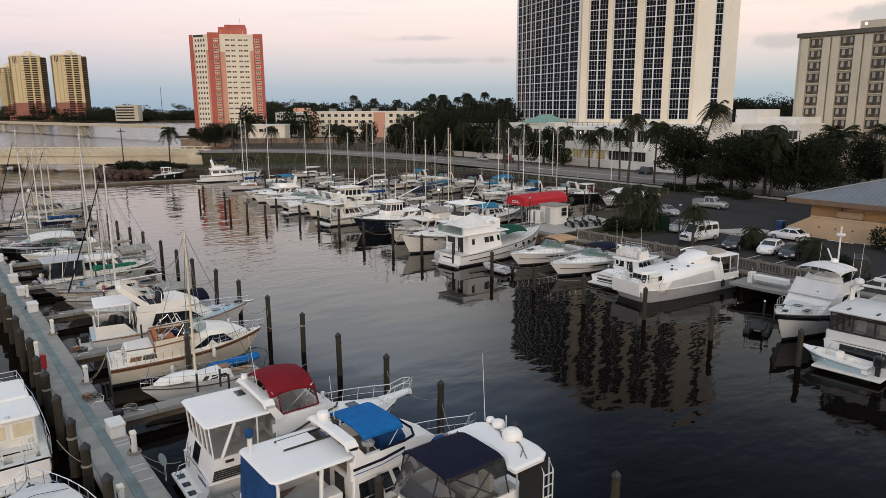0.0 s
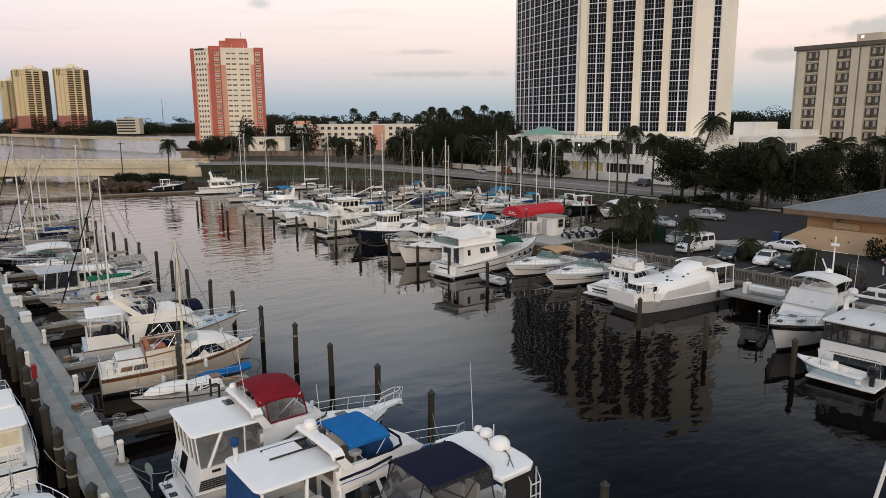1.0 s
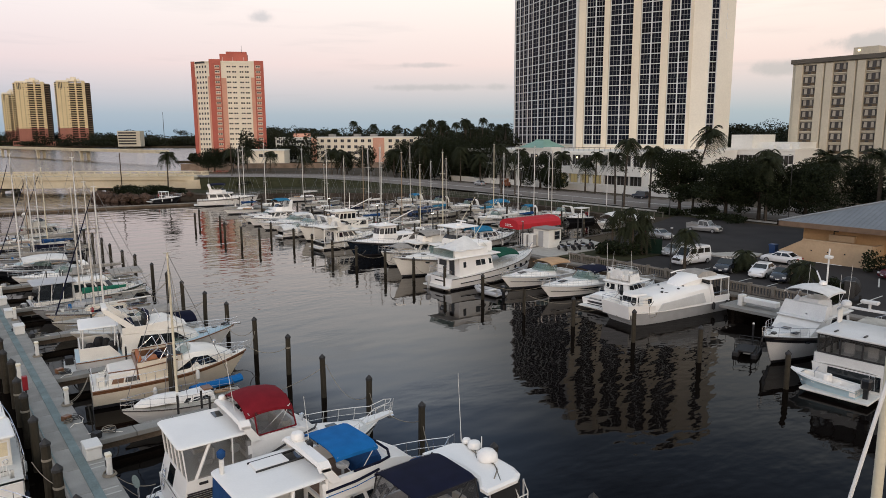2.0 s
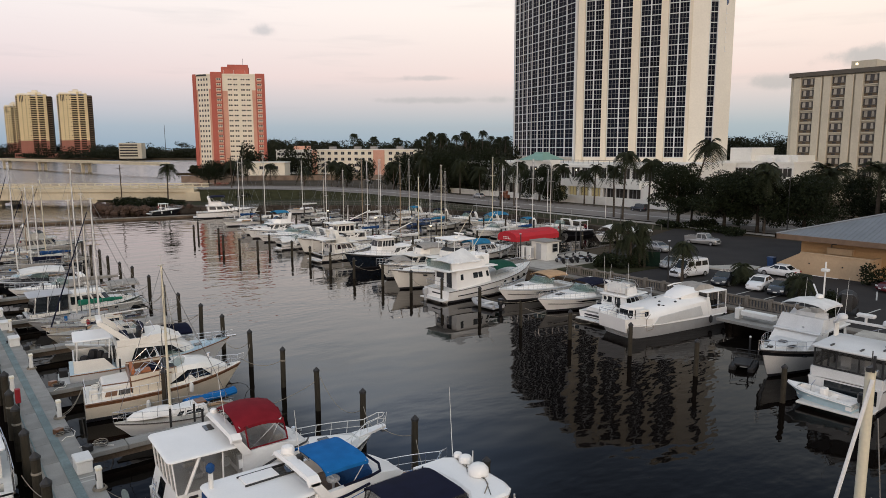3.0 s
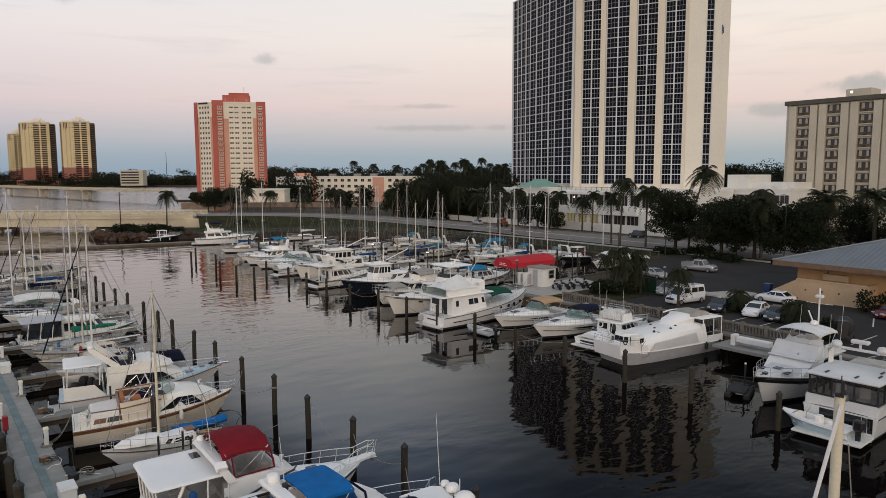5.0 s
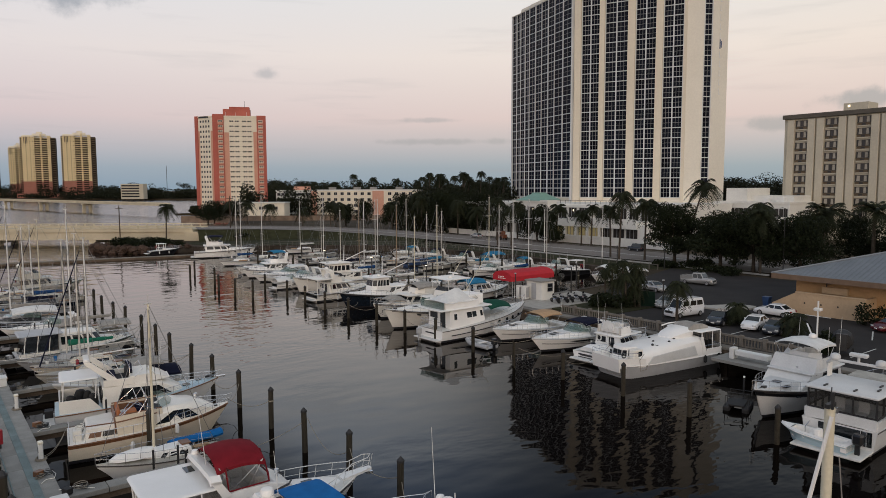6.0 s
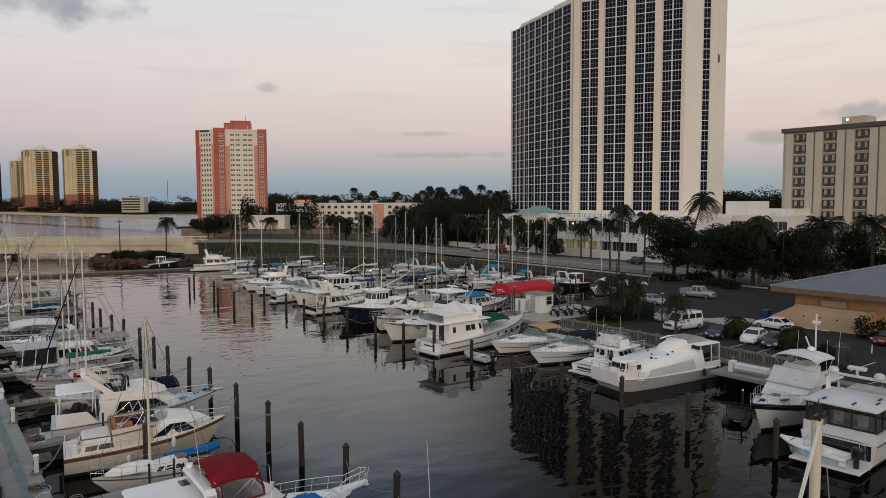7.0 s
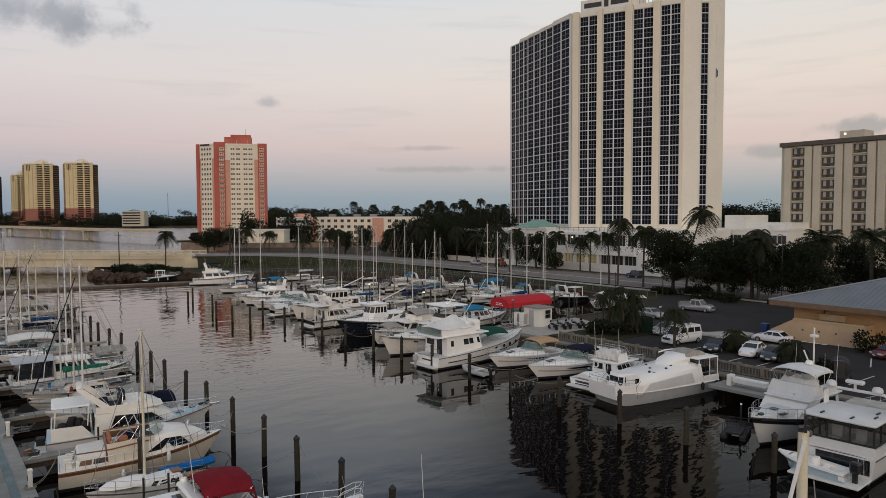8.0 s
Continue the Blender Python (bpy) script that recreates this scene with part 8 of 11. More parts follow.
    for sd in (1, -1):
        part("flybridge_side", Shape().box(2.8, 4.6, sd * 1.42 - 0.05, sd * 1.42 + 0.05, 2.42, 2.85), gel_cream, b)
        part("arch_leg", Shape().loft([[(3.55, sd * 1.48, 2.4), (4.15, sd * 1.48, 2.4), (4.15, sd * 1.34, 2.4), (3.55, sd * 1.34, 2.4)], [(1.75, sd * 1.3, 4.0), (2.1, sd * 1.3, 4.1), (2.1, sd * 1.18, 4.1), (1.75, sd * 1.18, 4.0)]]), gel_cream, b)
    part("arch_top", Shape().box(1.75, 2.1, -1.3, 1.3, 3.98, 4.1, bevel=0.04), gel_cream, b)
    dome(b, 1.9, -1.1, 4.1, 0.2)
    part("bridge_sole", Shape().box(2.9, 4.6, -1.36, 1.36, 2.5, 2.54), rubber, b)
    part("helm_seat", Shape().box(3.1, 3.6, -0.8, 0.8, 2.54, 3.0, bevel=0.08), cv_navy, b)
    part("helm_console", Shape().box(4.2, 4.6, -0.6, 0.9, 2.54, 3.15, bevel=0.06), rubber, b)
    for k in range(4):
        part("bimini_frame", Shape().tube([(3.6 + 0.35 * k, -1.42, 2.85), (2.9 + 0.75 * k, -1.3, 3.75 - 0.15 * k), (2.9 + 0.75 * k, 1.3, 3.75 - 0.15 * k), (3.6 + 0.35 * k, 1.42, 2.85)], 0.022, 5), chrome, b)
    part("furled_bimini", Shape().tube([(4.4, -1.3, 3.3), (4.5, 0, 3.42), (4.4, 1.3, 3.3)], 0.12, 7), cv_navy, b, smooth=True)
    hatch(b, 8.0, -0.3, h.sheer(0.78) + 0.06, 0.26, dark_glass)
    hatch(b, 8.9, 0.2, h.sheer(0.87) + 0.06, 0.18, dark_glass)
    bow_rail(b, h, 0.6, 0.45)
    part("anchor_roller", Shape().box(9.9, 10.7, -0.12, 0.12, 1.75, 1.84), chrome, b)
    part("anchor", Shape().box(9.3, 9.9, -0.15, 0.15, 1.82, 1.95, bevel=0.03), rubber, b)
    swim_platform(b, h, 0.7)
    part("platform_crate", Shape().box(-0.6, -0.1, 0.5, 1.2, 0.34, 0.8, bevel=0.03), rubber, b)
    return b


red_yacht()
blue_yacht()
navy_yacht()
classic_cruiser()
cream_sportfisher()
sailboat(11.4, 34.7, 180, 6.4, gelcoat, 7.8, None, None, mast_cream, "small white sailboat with bare boom and blue tarp aft", boom=0, wires=True, tarp=None)
tp = thing("blue_tarp", 10.3, 35.9, 0.8, 5, "bright blue tarpaulin heaped along a sailboat's rail", "tarpaulin")
part("sheet", Shape().loft([[(x, 0.35 * math.cos(a), 0.18 + 0.22 * math.sin(a) + 0.03 * math.sin(5 * x)) for a in [k * math.pi / 5 for k in range(10)]] for x in (-1.4, -0.9, -0.4, 0.1, 0.6, 1.2, 1.6)]), cv_blue, tp, smooth=True)
sk = thing("rowing_boat", 6.8, 34.7, 1.05, 180, "upturned white dinghy on a sailboat's foredeck", "dinghy")
part("hull", Shape().loft([[(x, w * math.cos(a), 0.42 * s_ * math.sin(a) + 0.06) for a in [k * math.pi / 6 for k in range(7)]] for x, w, s_ in ((-1.1, 0.5, 0.8), (-0.6, 0.56, 1.0), (0.1, 0.55, 1.0), (0.8, 0.36, 0.8), (1.2, 0.06, 0.3))]), gelcoat, sk, smooth=True)

express(14.0, 51.2, 180, 8.6, gel_dirty, cv_grey, "weathered sport boat with a small grey bimini and black cover", arch_on=False, cover=cv_navy)
sailboat(13.4, 56.4, 180, 8.4, gel_dirty, 10.0, None, cv_navy, mast_white, "weathered sailboat with dark furled headsail", boom=3.6)
sailboat(13.2, 59.6, 180, 8.2, gel_beige, 10.2, None, None, alu, "beige sailboat with bare boom and worn deck", boom=4.0, line=wood_trim)
sailboat(12.6, 61.9, 180, 8.2, gel_grey, 9.6, cv_teal, None, alu, "grey sailboat with green sail cover", boom=3.8)


def cream_trawler():
    b = cruiser(4.5, 65.2, 0, 9.4, 3.5, gel_cream, 1.0, 1.5, None, "cream trawler with dark aft enclosure under a grey canopy", (0.34, 0.76), None, 2.6, None, line=cv_teal, cockpit=0.12, name="trawler")
    slab_top(b, "aft_canopy", 0.2, 3.6, 1.6, 2.75, gel_grey, 0.06)
    enc = part("enclosure", Shape().loft([[(0.35, -1.6, 1.0), (3.2, -1.62, 1.0), (3.2, 1.62, 1.0), (0.35, 1.6, 1.0)], [(0.75, -1.5, 2.68), (3.2, -1.5, 2.68), (3.2, 1.5, 2.68), (0.75, 1.5, 2.68)]], caps=False), dark_glass, b, "dark smoked enclosure of the aft deck")
    for x in (0.75, 1.7, 2.6):
        for sd in (1, -1):
            part("enclosure_post", Shape().tube([(x - 0.2, sd * 1.63, 1.0), (x, sd * 1.53, 2.7)], 0.035, 5), gel_cream, enc)
    for y in (-1.66, 1.6):
        part("rail_wall", Shape().box(0.2, 3.2, y, y + 0.06, 0.95, 1.3), gel_cream, b)
    part("life_ring", Shape().tube([(7.5 + 0.33 * math.cos(a), -1.35, 1.75 + 0.33 * math.sin(a)) for a in [i * math.pi / 6 for i in range(13)]], 0.07, 6), plastic_white, b)
    return b


cream_trawler()
gb = express(14.6, 68.4, 180, 8.6, gel_dirty, None, "weathered cabin boat with a grey bimini over its stern", arch_on=False)
canvas(gb, 0.2, 3.0, 1.3, 2.45, cv_grey, 0.16, 1.0, True, 0.05)
sailboat(15.2, 73.6, 180, 8.8, gel_dirty, 11.8, cv_grey, None, mast_white, "tall-masted white sailboat with grey sail cover", boom=3.8)
express(12.5, 76.6, 180, 8.0, gelcoat, None, "white cuddy boat moored bow to the dock", cover=cv_grey)
wc = express(11.6, 82.4, 180, 8.4, black_paint, None, "dark boat under a pale stretched canvas canopy", arch_on=False)
canvas(wc, 1.4, 5.6, 1.4, 2.3, cv_white, 0.3, 1.0, True, 0.2, "boat_canopy", "pale stretched canvas canopy")
sailboat(11.1, 86.2, 180, 8.5, gel_pale, 12.0, cv_grey, cv_navy, mast_white, "pale blue sailboat with a dark furled headsail", boom=3.8)
sailboat(13.0, 91.4, 180, 8.4, gel_grey, 9.4, cv_navy, cv_navy, mast_white, "grey sailboat with dark sail cover", boom=3.6)
sailboat(14.5, 96.2, 180, 8.6, navy_paint, 9.3, cv_blue_old, None, mast_white, "dark green sailboat with a blue canvas cover on its boom", boom=3.8)
sailboat(16.1, 101, 180, 8.9, gel_dirty, 9.8, cv_grey, cv_navy, mast_cream, "large white sailboat with dark furled headsail", boom=4.0)
sailboat(4.6, 106.8, 0, 9.0, gel_cream, 8.2, cv_grey, None, mast_wood, "cream sailboat with a wooden mast", boom=3.6)
cruiser(7.4, 111.5, 0, 10.5, 3.6, gel_dirty, 1.0, 1.6, None, "white cabin cruiser with teal hull stripe", (0.2, 0.66), (0.24, 0.5), 2.4, None, line=cv_teal)

# boats on the inner side of the dock
inn = cruiser(-1.75, 29.5, 90, 9.0, 3.9, gelcoat, 1.1, 1.7, None, "white houseboat-like cruiser with lit cabin windows and cockpit chairs", (0.2, 0.72), None, 2.42, None, wins=((0.1, 0.3), (0.4, 0.6), (0.7, 0.9)), cockpit=0.18)
part("transom_panel", Shape().box(-0.05, 0.0, -1.7, 1.7, 0.36, 1.02, bevel=0.02), gelcoat, inn)
part("aft_wall", Shape().box(1.66, 1.74, -1.5, 1.5, 1.0, 2.42), gel_cream, inn)
slab_top(inn, "cabin_roof", 1.45, 4.0, 1.7, 2.5, gelcoat, 0.09)
slab_top(inn, "fore_roof", 3.8, 6.4, 1.6, 2.6, gelcoat, 0.12)
rail(inn, [(0.1, -1.82, 1.15), (1.6, -1.85, 1.2), (3.2, -1.85, 1.25), (4.8, -1.8, 1.35), (6.4, -1.6, 1.5)], 0.95, 1, "side_rail")
rail(inn, [(4.4, -1.5, 2.6), (6.2, -1.4, 2.6), (6.2, 1.4, 2.6), (4.4, 1.5, 2.6)], 0.5, 1, "roof_rail")
part("roof_lamp", Shape().lathe([(0.1, 0), (0.12, 0.08), (0.05, 0.12)], 10, at=(1.7, -0.5, 2.52)), chrome, inn)
for y in (-1.0, 0.0, 1.0):
    part("window_frame", Shape().box(1.63, 1.665, y - 0.44, y + 0.44, 1.55, 2.28), gelcoat, inn)
    part("window_blind", Shape().box(1.615, 1.64, y - 0.37, y + 0.37, 1.61, 2.22), blind_m, inn, "cream blind behind the aft window")
part("porthole", Shape().tube([(1.62, -1.25 + 0.1 * math.cos(a), 1.35 + 0.1 * math.sin(a)) for a in [i * math.pi / 5 for i in range(11)]], 0.02, 5), chrome, inn)
for y in (-1.3, -0.1):
    ch = part("cockpit_chair", Shape().box(0.65, 1.1, y, y + 0.5, 0.86, 0.92).tube([(0.68, y, 0.5), (0.68, y, 1.15), (1.15, y, 1.2), (1.3, y, 0.5)], 0.025, 5).tube([(0.68, y + 0.5, 0.5), (0.68, y + 0.5, 1.15), (1.15, y + 0.5, 1.2), (1.3, y + 0.5, 0.5)], 0.025, 5), plastic_white, inn)
    for k in range(4):
        part("chair_slat", Shape().tube([(1.08, y + 0.06 + 0.125 * k, 0.9), (1.3, y + 0.06 + 0.125 * k, 1.55)], 0.018, 4), plastic_white, ch)
part("cockpit_sole", Shape().box(0.35, 1.6, -1.5, 1.5, 0.5, 0.54), deck_old, inn)
nb = cruiser(-1.15, 17.3, 90, 9.2, 3.7, gelcoat, 1.35, 1.75, None, "white cruiser with a broad foredeck and bow rail beside the dock", (0.1, 0.46), None, 2.4, None, cockpit=0.0)
part("deck_cover", Shape().loft([[(x, -w, 1.7), (x, -w * 0.85, z), (x, 0, z + 0.06), (x, w * 0.85, z), (x, w, 1.7)] for x, w, z in ((4.0, 1.55, 2.15), (6.0, 1.5, 2.2), (7.4, 1.15, 2.1), (8.3, 0.6, 1.85))]), cv_white, nb, "taut white cover over the foredeck", smooth=True)
for k in range(3):
    part("cover_seam", Shape().tube([(4.6 + 1.1 * k, -1.3 + 0.15 * k, 2.2 - 0.02 * k), (4.6 + 1.1 * k, 0, 2.28), (4.6 + 1.1 * k, 1.3 - 0.15 * k, 2.2 - 0.02 * k)], 0.012, 4), steel_dark, nb)

# ---- boats on the right side ----
def long_yacht():
    b = thing("houseboat", 53.1, 30.7, 0, 172.5, "long white houseboat with a flush deckhouse and stern canopy", "motor boat", "motor boats in the slips")
    L = 11.6

    def ring(x, w, z0, z1, k=0.0):
        return [(x, -w, z1), (x + k, -w * 0.98, z0 + (z1 - z0) * 0.5), (x + k * 2, -w * 0.9, z0), (x + k * 2.4, 0, z0 - 0.3), (x + k * 2, w * 0.9, z0), (x + k, w * 0.98, z0 + (z1 - z0) * 0.5), (x, w, z1)]

    part("hull", Shape().loft([ring(0, 1.9, -0.1, 0.95), ring(4, 1.98, -0.1, 0.95), ring(8, 1.98, -0.1, 1.0), ring(10.2, 1.8, -0.05, 1.1, -0.1), ring(L - 0.2, 1.5, 0.05, 1.2, -0.3)]), gel_grey, b, smooth=True)
    part("deck", Shape().loft([[(0.02, -1.86, 0.98), (0.02, 1.86, 0.98)], [(8, -1.94, 1.03), (8, 1.94, 1.03)], [(10.2, -1.76, 1.13), (10.2, 1.76, 1.13)], [(L - 0.22, -1.46, 1.23), (L - 0.22, 1.46, 1.23)]], caps=False, closed=False), gelcoat, b)
    # blunt bow bulwark
    part("bow_bulwark", Shape().loft([[(9.0, sg * 1.95, 0.85), (L - 0.2, sg * 1.52, 0.95), (L - 0.2, sg * 1.45, 0.95), (9.0, sg * 1.86, 0.85)] for sg in (1,)] + [[(9.0, 1.98, 1.55), (L - 0.05, 1.55, 1.7), (L - 0.05, 1.47, 1.7), (9.0, 1.9, 1.55)]]), gelcoat, b)
    part("bow_bulwark", Shape().loft([[(9.0, -1.86, 0.85), (L - 0.2, -1.45, 0.95), (L - 0.2, -1.52, 0.95), (9.0, -1.95, 0.85)], [(9.0, -1.9, 1.55), (L - 0.05, -1.47, 1.7), (L - 0.05, -1.55, 1.7), (9.0, -1.98, 1.55)]]), gelcoat, b)
    part("bow_bulwark", Shape().loft([[(L - 0.28, -1.5, 0.6), (L - 0.18, -1.5, 0.6), (L - 0.18, 1.5, 0.6), (L - 0.28, 1.5, 0.6)], [(L - 0.13, -1.53, 1.7), (L - 0.03, -1.53, 1.7), (L - 0.03, 1.53, 1.7), (L - 0.13, 1.53, 1.7)]]), gelcoat, b)
    rail(b, [(9.6, 1.85, 1.6), (10.6, 1.68, 1.65), (L - 0.1, 1.48, 1.7), (L - 0.1, 0.5, 1.7), (L - 0.1, -0.5, 1.7), (L - 0.1, -1.48, 1.7), (10.6, -1.68, 1.65), (9.6, -1.85, 1.6)], 0.42, 1)
    # flush deckhouse, one rounded shell rising aft
    rings = []
    for x, w, z in ((2.2, 1.96, 2.5), (3.4, 1.96, 2.5), (6.0, 1.95, 2.32), (8.6, 1.9, 2.05), (9.4, 1.75, 1.85)):
        rings.append([(x, -w - 0.02, 0.95), (x, -w, 1.5), (x, -w * 0.93, z - 0.3), (x, -w * 0.76, z - 0.05), (x, -w * 0.3, z + 0.03), (x, w * 0.3, z + 0.03), (x, w * 0.76, z - 0.05), (x, w * 0.93, z - 0.3), (x, w, 1.5), (x, w + 0.02, 0.95)])
    part("deckhouse", Shape().loft(rings), gelcoat, b, smooth=True)
    for sd in (1, -1):
        part("side_panel", Shape().loft([[(3.1, sd * 2.0, 1.1), (8.8, sd * 1.95, 1.02), (8.2, sd * 1.95, 1.62), (3.4, sd * 1.98, 1.95)], [(3.1, sd * 2.05, 1.1), (8.8, sd * 2.0, 1.02), (8.2, sd * 2.0, 1.6), (3.4, sd * 2.0, 1.9)]]), gel_dull, b, "pale grey recessed side panel")
        part("panel_hose", Shape().tube([(8.9, sd * 2.03, 1.0), (9.0, sd * 2.02, 0.7), (9.6, sd * 1.98, 0.6), (9.7, sd * 1.96, 1.5), (9.2, sd * 1.9, 1.9)], 0.025, 5), rope, b)
        part("rub_rail", Shape().tube([(0, sd * 1.95, 0.92), (4, sd * 2.03, 0.92), (8, sd * 2.02, 0.97), (10.2, sd * 1.84, 1.05), (L - 0.2, sd * 1.54, 1.15)], 0.05, 6), gelcoat, b)
        part("stern_strut", Shape().loft([[(1.9, sd * 2.0, 1.0), (2.35, sd * 2.0, 1.0), (2.35, sd * 1.9, 1.0), (1.9, sd * 1.9, 1.0)], [(2.3, sd * 1.92, 2.55), (2.6, sd * 1.92, 2.55), (2.6, sd * 1.84, 2.55), (2.3, sd * 1.84, 2.55)]]), gelcoat, b)
    house(b, "wheelhouse", 8.9, 10.3, 0.95, 0.85, 1.15, 2.3, 0.15, 0.0, 0.06, gelcoat, ((0.12, 0.42), (0.55, 0.9)), (0.45, 0.85), True, False)
    part("wheelhouse_side", Shape().box(8.9, 9.9, 0.95, 1.55, 1.15, 2.2, bevel=0.06), gel_cream, b)
    part("wheelhouse_window", Shape().box(9.05, 9.45, 1.54, 1.57, 1.65, 2.05), dark_glass, b)
    part("wheelhouse_window", Shape().box(9.89, 9.92, 1.05, 1.45, 1.6, 2.05), gel_cream, b)
    part("porthole", Shape().box(10.28, 10.31, -0.75, -0.5, 1.6, 1.95, bevel=0.01), dark_glass, b)
    part("buoy_ring", Shape().tube([(10.4, 0.9 + 0.2 * math.cos(a), 1.75 + 0.2 * math.sin(a)) for a in [i * math.pi / 6 for i in range(13)]], 0.05, 6), rubber, b)
    # bridge hump and open stern under the canopy
    part("bridge_hump", Shape().loft([[(x, -0.9 * w, 2.4), (x, -w, 2.4 + hh * 0.6), (x, -0.6 * w, 2.4 + hh), (x, 0.6 * w, 2.4 + hh), (x, w, 2.4 + hh * 0.6), (x, 0.9 * w, 2.4)] for x, w, hh in ((2.6, 1.1, 0.8), (3.4, 1.2, 0.85), (4.3, 1.0, 0.55), (4.9, 0.7, 0.1))]), gelcoat, b, smooth=True)
    slab_top(b, "stern_canopy", -0.1, 2.6, 1.85, 2.95, gelcoat, 0.08, 0.06)
    part("canopy_cover", Shape().loft([[(x, -1.0, 2.97), (x, -0.9, 2.97 + hh), (x, 0.9, 2.97 + hh), (x, 1.0, 2.97)] for x, hh in ((0.6, 0.2), (1.2, 0.42), (2.4, 0.45), (3.0, 0.1))]), cv_grey, b, "folded grey canvas on the stern canopy", smooth=True)
    part("canopy_spar", Shape().tube([(1.2, -1.2, 3.25), (3.2, -1.1, 3.3), (4.2, -0.9, 3.25)], 0.06, 6), gelcoat, b)
    for x in (0.0, 1.0, 2.3):
        for sd in (1, -1):
            part("canopy_post", Shape().tube([(x, sd * 1.8, 1.0), (x, sd * 1.76, 2.9)], 0.04, 6), gelcoat, b)
    rail(b, [(2.2, 1.85, 1.0), (1.1, 1.85, 1.0), (0.05, 1.8, 1.0), (0.05, 0, 1.0), (0.05, -1.8, 1.0), (1.1, -1.85, 1.0)], 0.75, 1, "stern_rail")
    part("stern_bulwark", Shape().box(0.0, 1.9, 1.84, 1.94, 0.95, 1.45).box(0.0, 1.9, -1.94, -1.84, 0.95, 1.45), gelcoat, b)
    part("inner_wall", Shape().box(2.15, 2.25, -1.8, 1.8, 1.0, 2.6), dark_glass, b)
    part("stern_table", Shape().box(0.6, 1.4, -0.5, 0.5, 1.65, 1.72), wood_trim, b)
    for k in range(3):
        part("stern_chair", Shape().box(0.4 + 0.5 * k, 0.75 + 0.5 * k, 0.9, 1.3, 1.4, 1.48).box(0.4 + 0.5 * k, 0.46 + 0.5 * k, 0.9, 1.3, 1.48, 2.0), steel_dark, b)
    for x, y in ((4.6, 0.8), (5.5, 1.1), (5.8, -0.8), (7.2, 0.9), (6.4, 0.2)):
        part("deck_fitting", Shape().lathe([(0.1, 0), (0.12, 0.12), (0.05, 0.18)], 8, at=(x, y, 2.32 - 0.06 * (x - 4.6))), steel_dark, b)
    part("skylight", Shape().box(6.5, 7.0, 0.9, 1.2, 2.12, 2.22, bevel=0.02), dark_glass, b)
    for x in (2.2, 0.5):
        part("fender", Shape().lathe([(0.04, 0.0), (0.14, 0.1), (0.15, 0.5), (0.04, 0.65)], 8, at=(x, 2.1, 0.35)), rubber, b, smooth=True)
    return b


def white_trawler():
    b = thing("trawler", 38.4, 51.4, 0, 2, "white trawler with portholes and green tarp over its foredeck", "motor boat", "motor boats in the slips")
    h = Hull(13.4, 4.4, 1.2, 2.5, 1.0, 0.5, 0.9)
    hull(b, h, gelcoat, boot, deckm, 0, 0.5, railm=stripe_m)
    house(b, "deckhouse", 1.2, 6.6, 1.75, 1.6, 1.15, 3.1, 0.5, 0, 0.08, gelcoat, ((0.12, 0.2), (0.5, 0.64), (0.66, 0.78), (0.9, 0.97)), (0.5, 0.8), True, True)
    slab_top(b, "house_roof", -0.1, 6.7, 1.95, 3.18, gelcoat, 0.1)
    coaming(b, 0.6, 6.0, 1.7, 3.2, 0.7, gelcoat, True, screen_m)
    part("glass_screen", Shape().loft([[(0.3, -1.8, 3.25), (0.3, 1.8, 3.25), (1.6, 1.85, 3.25)], [(0.2, -1.9, 3.95), (0.2, 1.9, 3.95), (1.6, 1.95, 3.95)]], caps=False, closed=False), screen_m, b)
    part("bridge_canvas", Shape().loft([[(x, -1.75, 3.8 + 0.05 * math.sin(3 * x)), (x, -0.9, 3.85 + (z - 3.85) * 0.55), (x, 0, z), (x, 0.9, 3.85 + (z - 3.85) * 0.55), (x, 1.75, 3.8)] for x, z in ((0.6, 3.95), (1.5, 4.35), (2.4, 4.75), (3.3, 5.0), (3.9, 4.85), (4.6, 4.3))], caps=False, closed=False), cv_white, b, "white canvas tent over the flybridge")
    part("funnel_house", Shape().box(4.2, 6.2, -1.2, 1.2, 3.25, 4.3, bevel=0.15), gelcoat, b)
    rail(b, [(4.2, -1.2, 4.3), (6.2, -1.2, 4.3), (6.2, 1.2, 4.3), (4.2, 1.2, 4.3)], 0.5, 1, "bridge_rail")
    for sd in (1, -1):
        for x in (7.6, 8.9, 10.0, 11.4):
            pt = Shape().lathe([(0.17, 0), (0.17, 0.03), (0.05, 0.05)], 12)
            o = part("porthole", pt, dark_glass, b)
            t = x / 13.4
            o.matrix_basis = Matrix.Translation((x, sd * (h.half(t) * (0.97 - 0.16 * t * t)), 1.15 + 0.35 * t)) @ Matrix.Rotation(radians(-90 * sd), 4, "X")
        part("bulwark_stripe", Shape().tube([h.edge(i / 12, sd, -0.03, -0.55 - 0.2 * i / 12) for i in range(1, 12)], 0.05, 5), rubber, b)
    canvas(b, 6.8, 9.8, 1.5, 2.9, cv_green, 0.35, None, False, 0.2, "deck_tarp", "dark green tarp over the foredeck")
    bow_rail(b, h, 0.45, 0.7, 10, 0.1)
    rail(b, [(0.1, -1.7, 1.2), (0.1, 0, 1.2), (0.1, 1.7, 1.2), (1.2, 1.9, 1.25)], 0.8, 1, "stern_rail")
    swim_platform(b, h, 0.7)
    bars(b, -0.005, -0.7, 0.7, 0.75)
    outboard(b, -0.4, 0.9, 0.3, gel_grey)
    return b


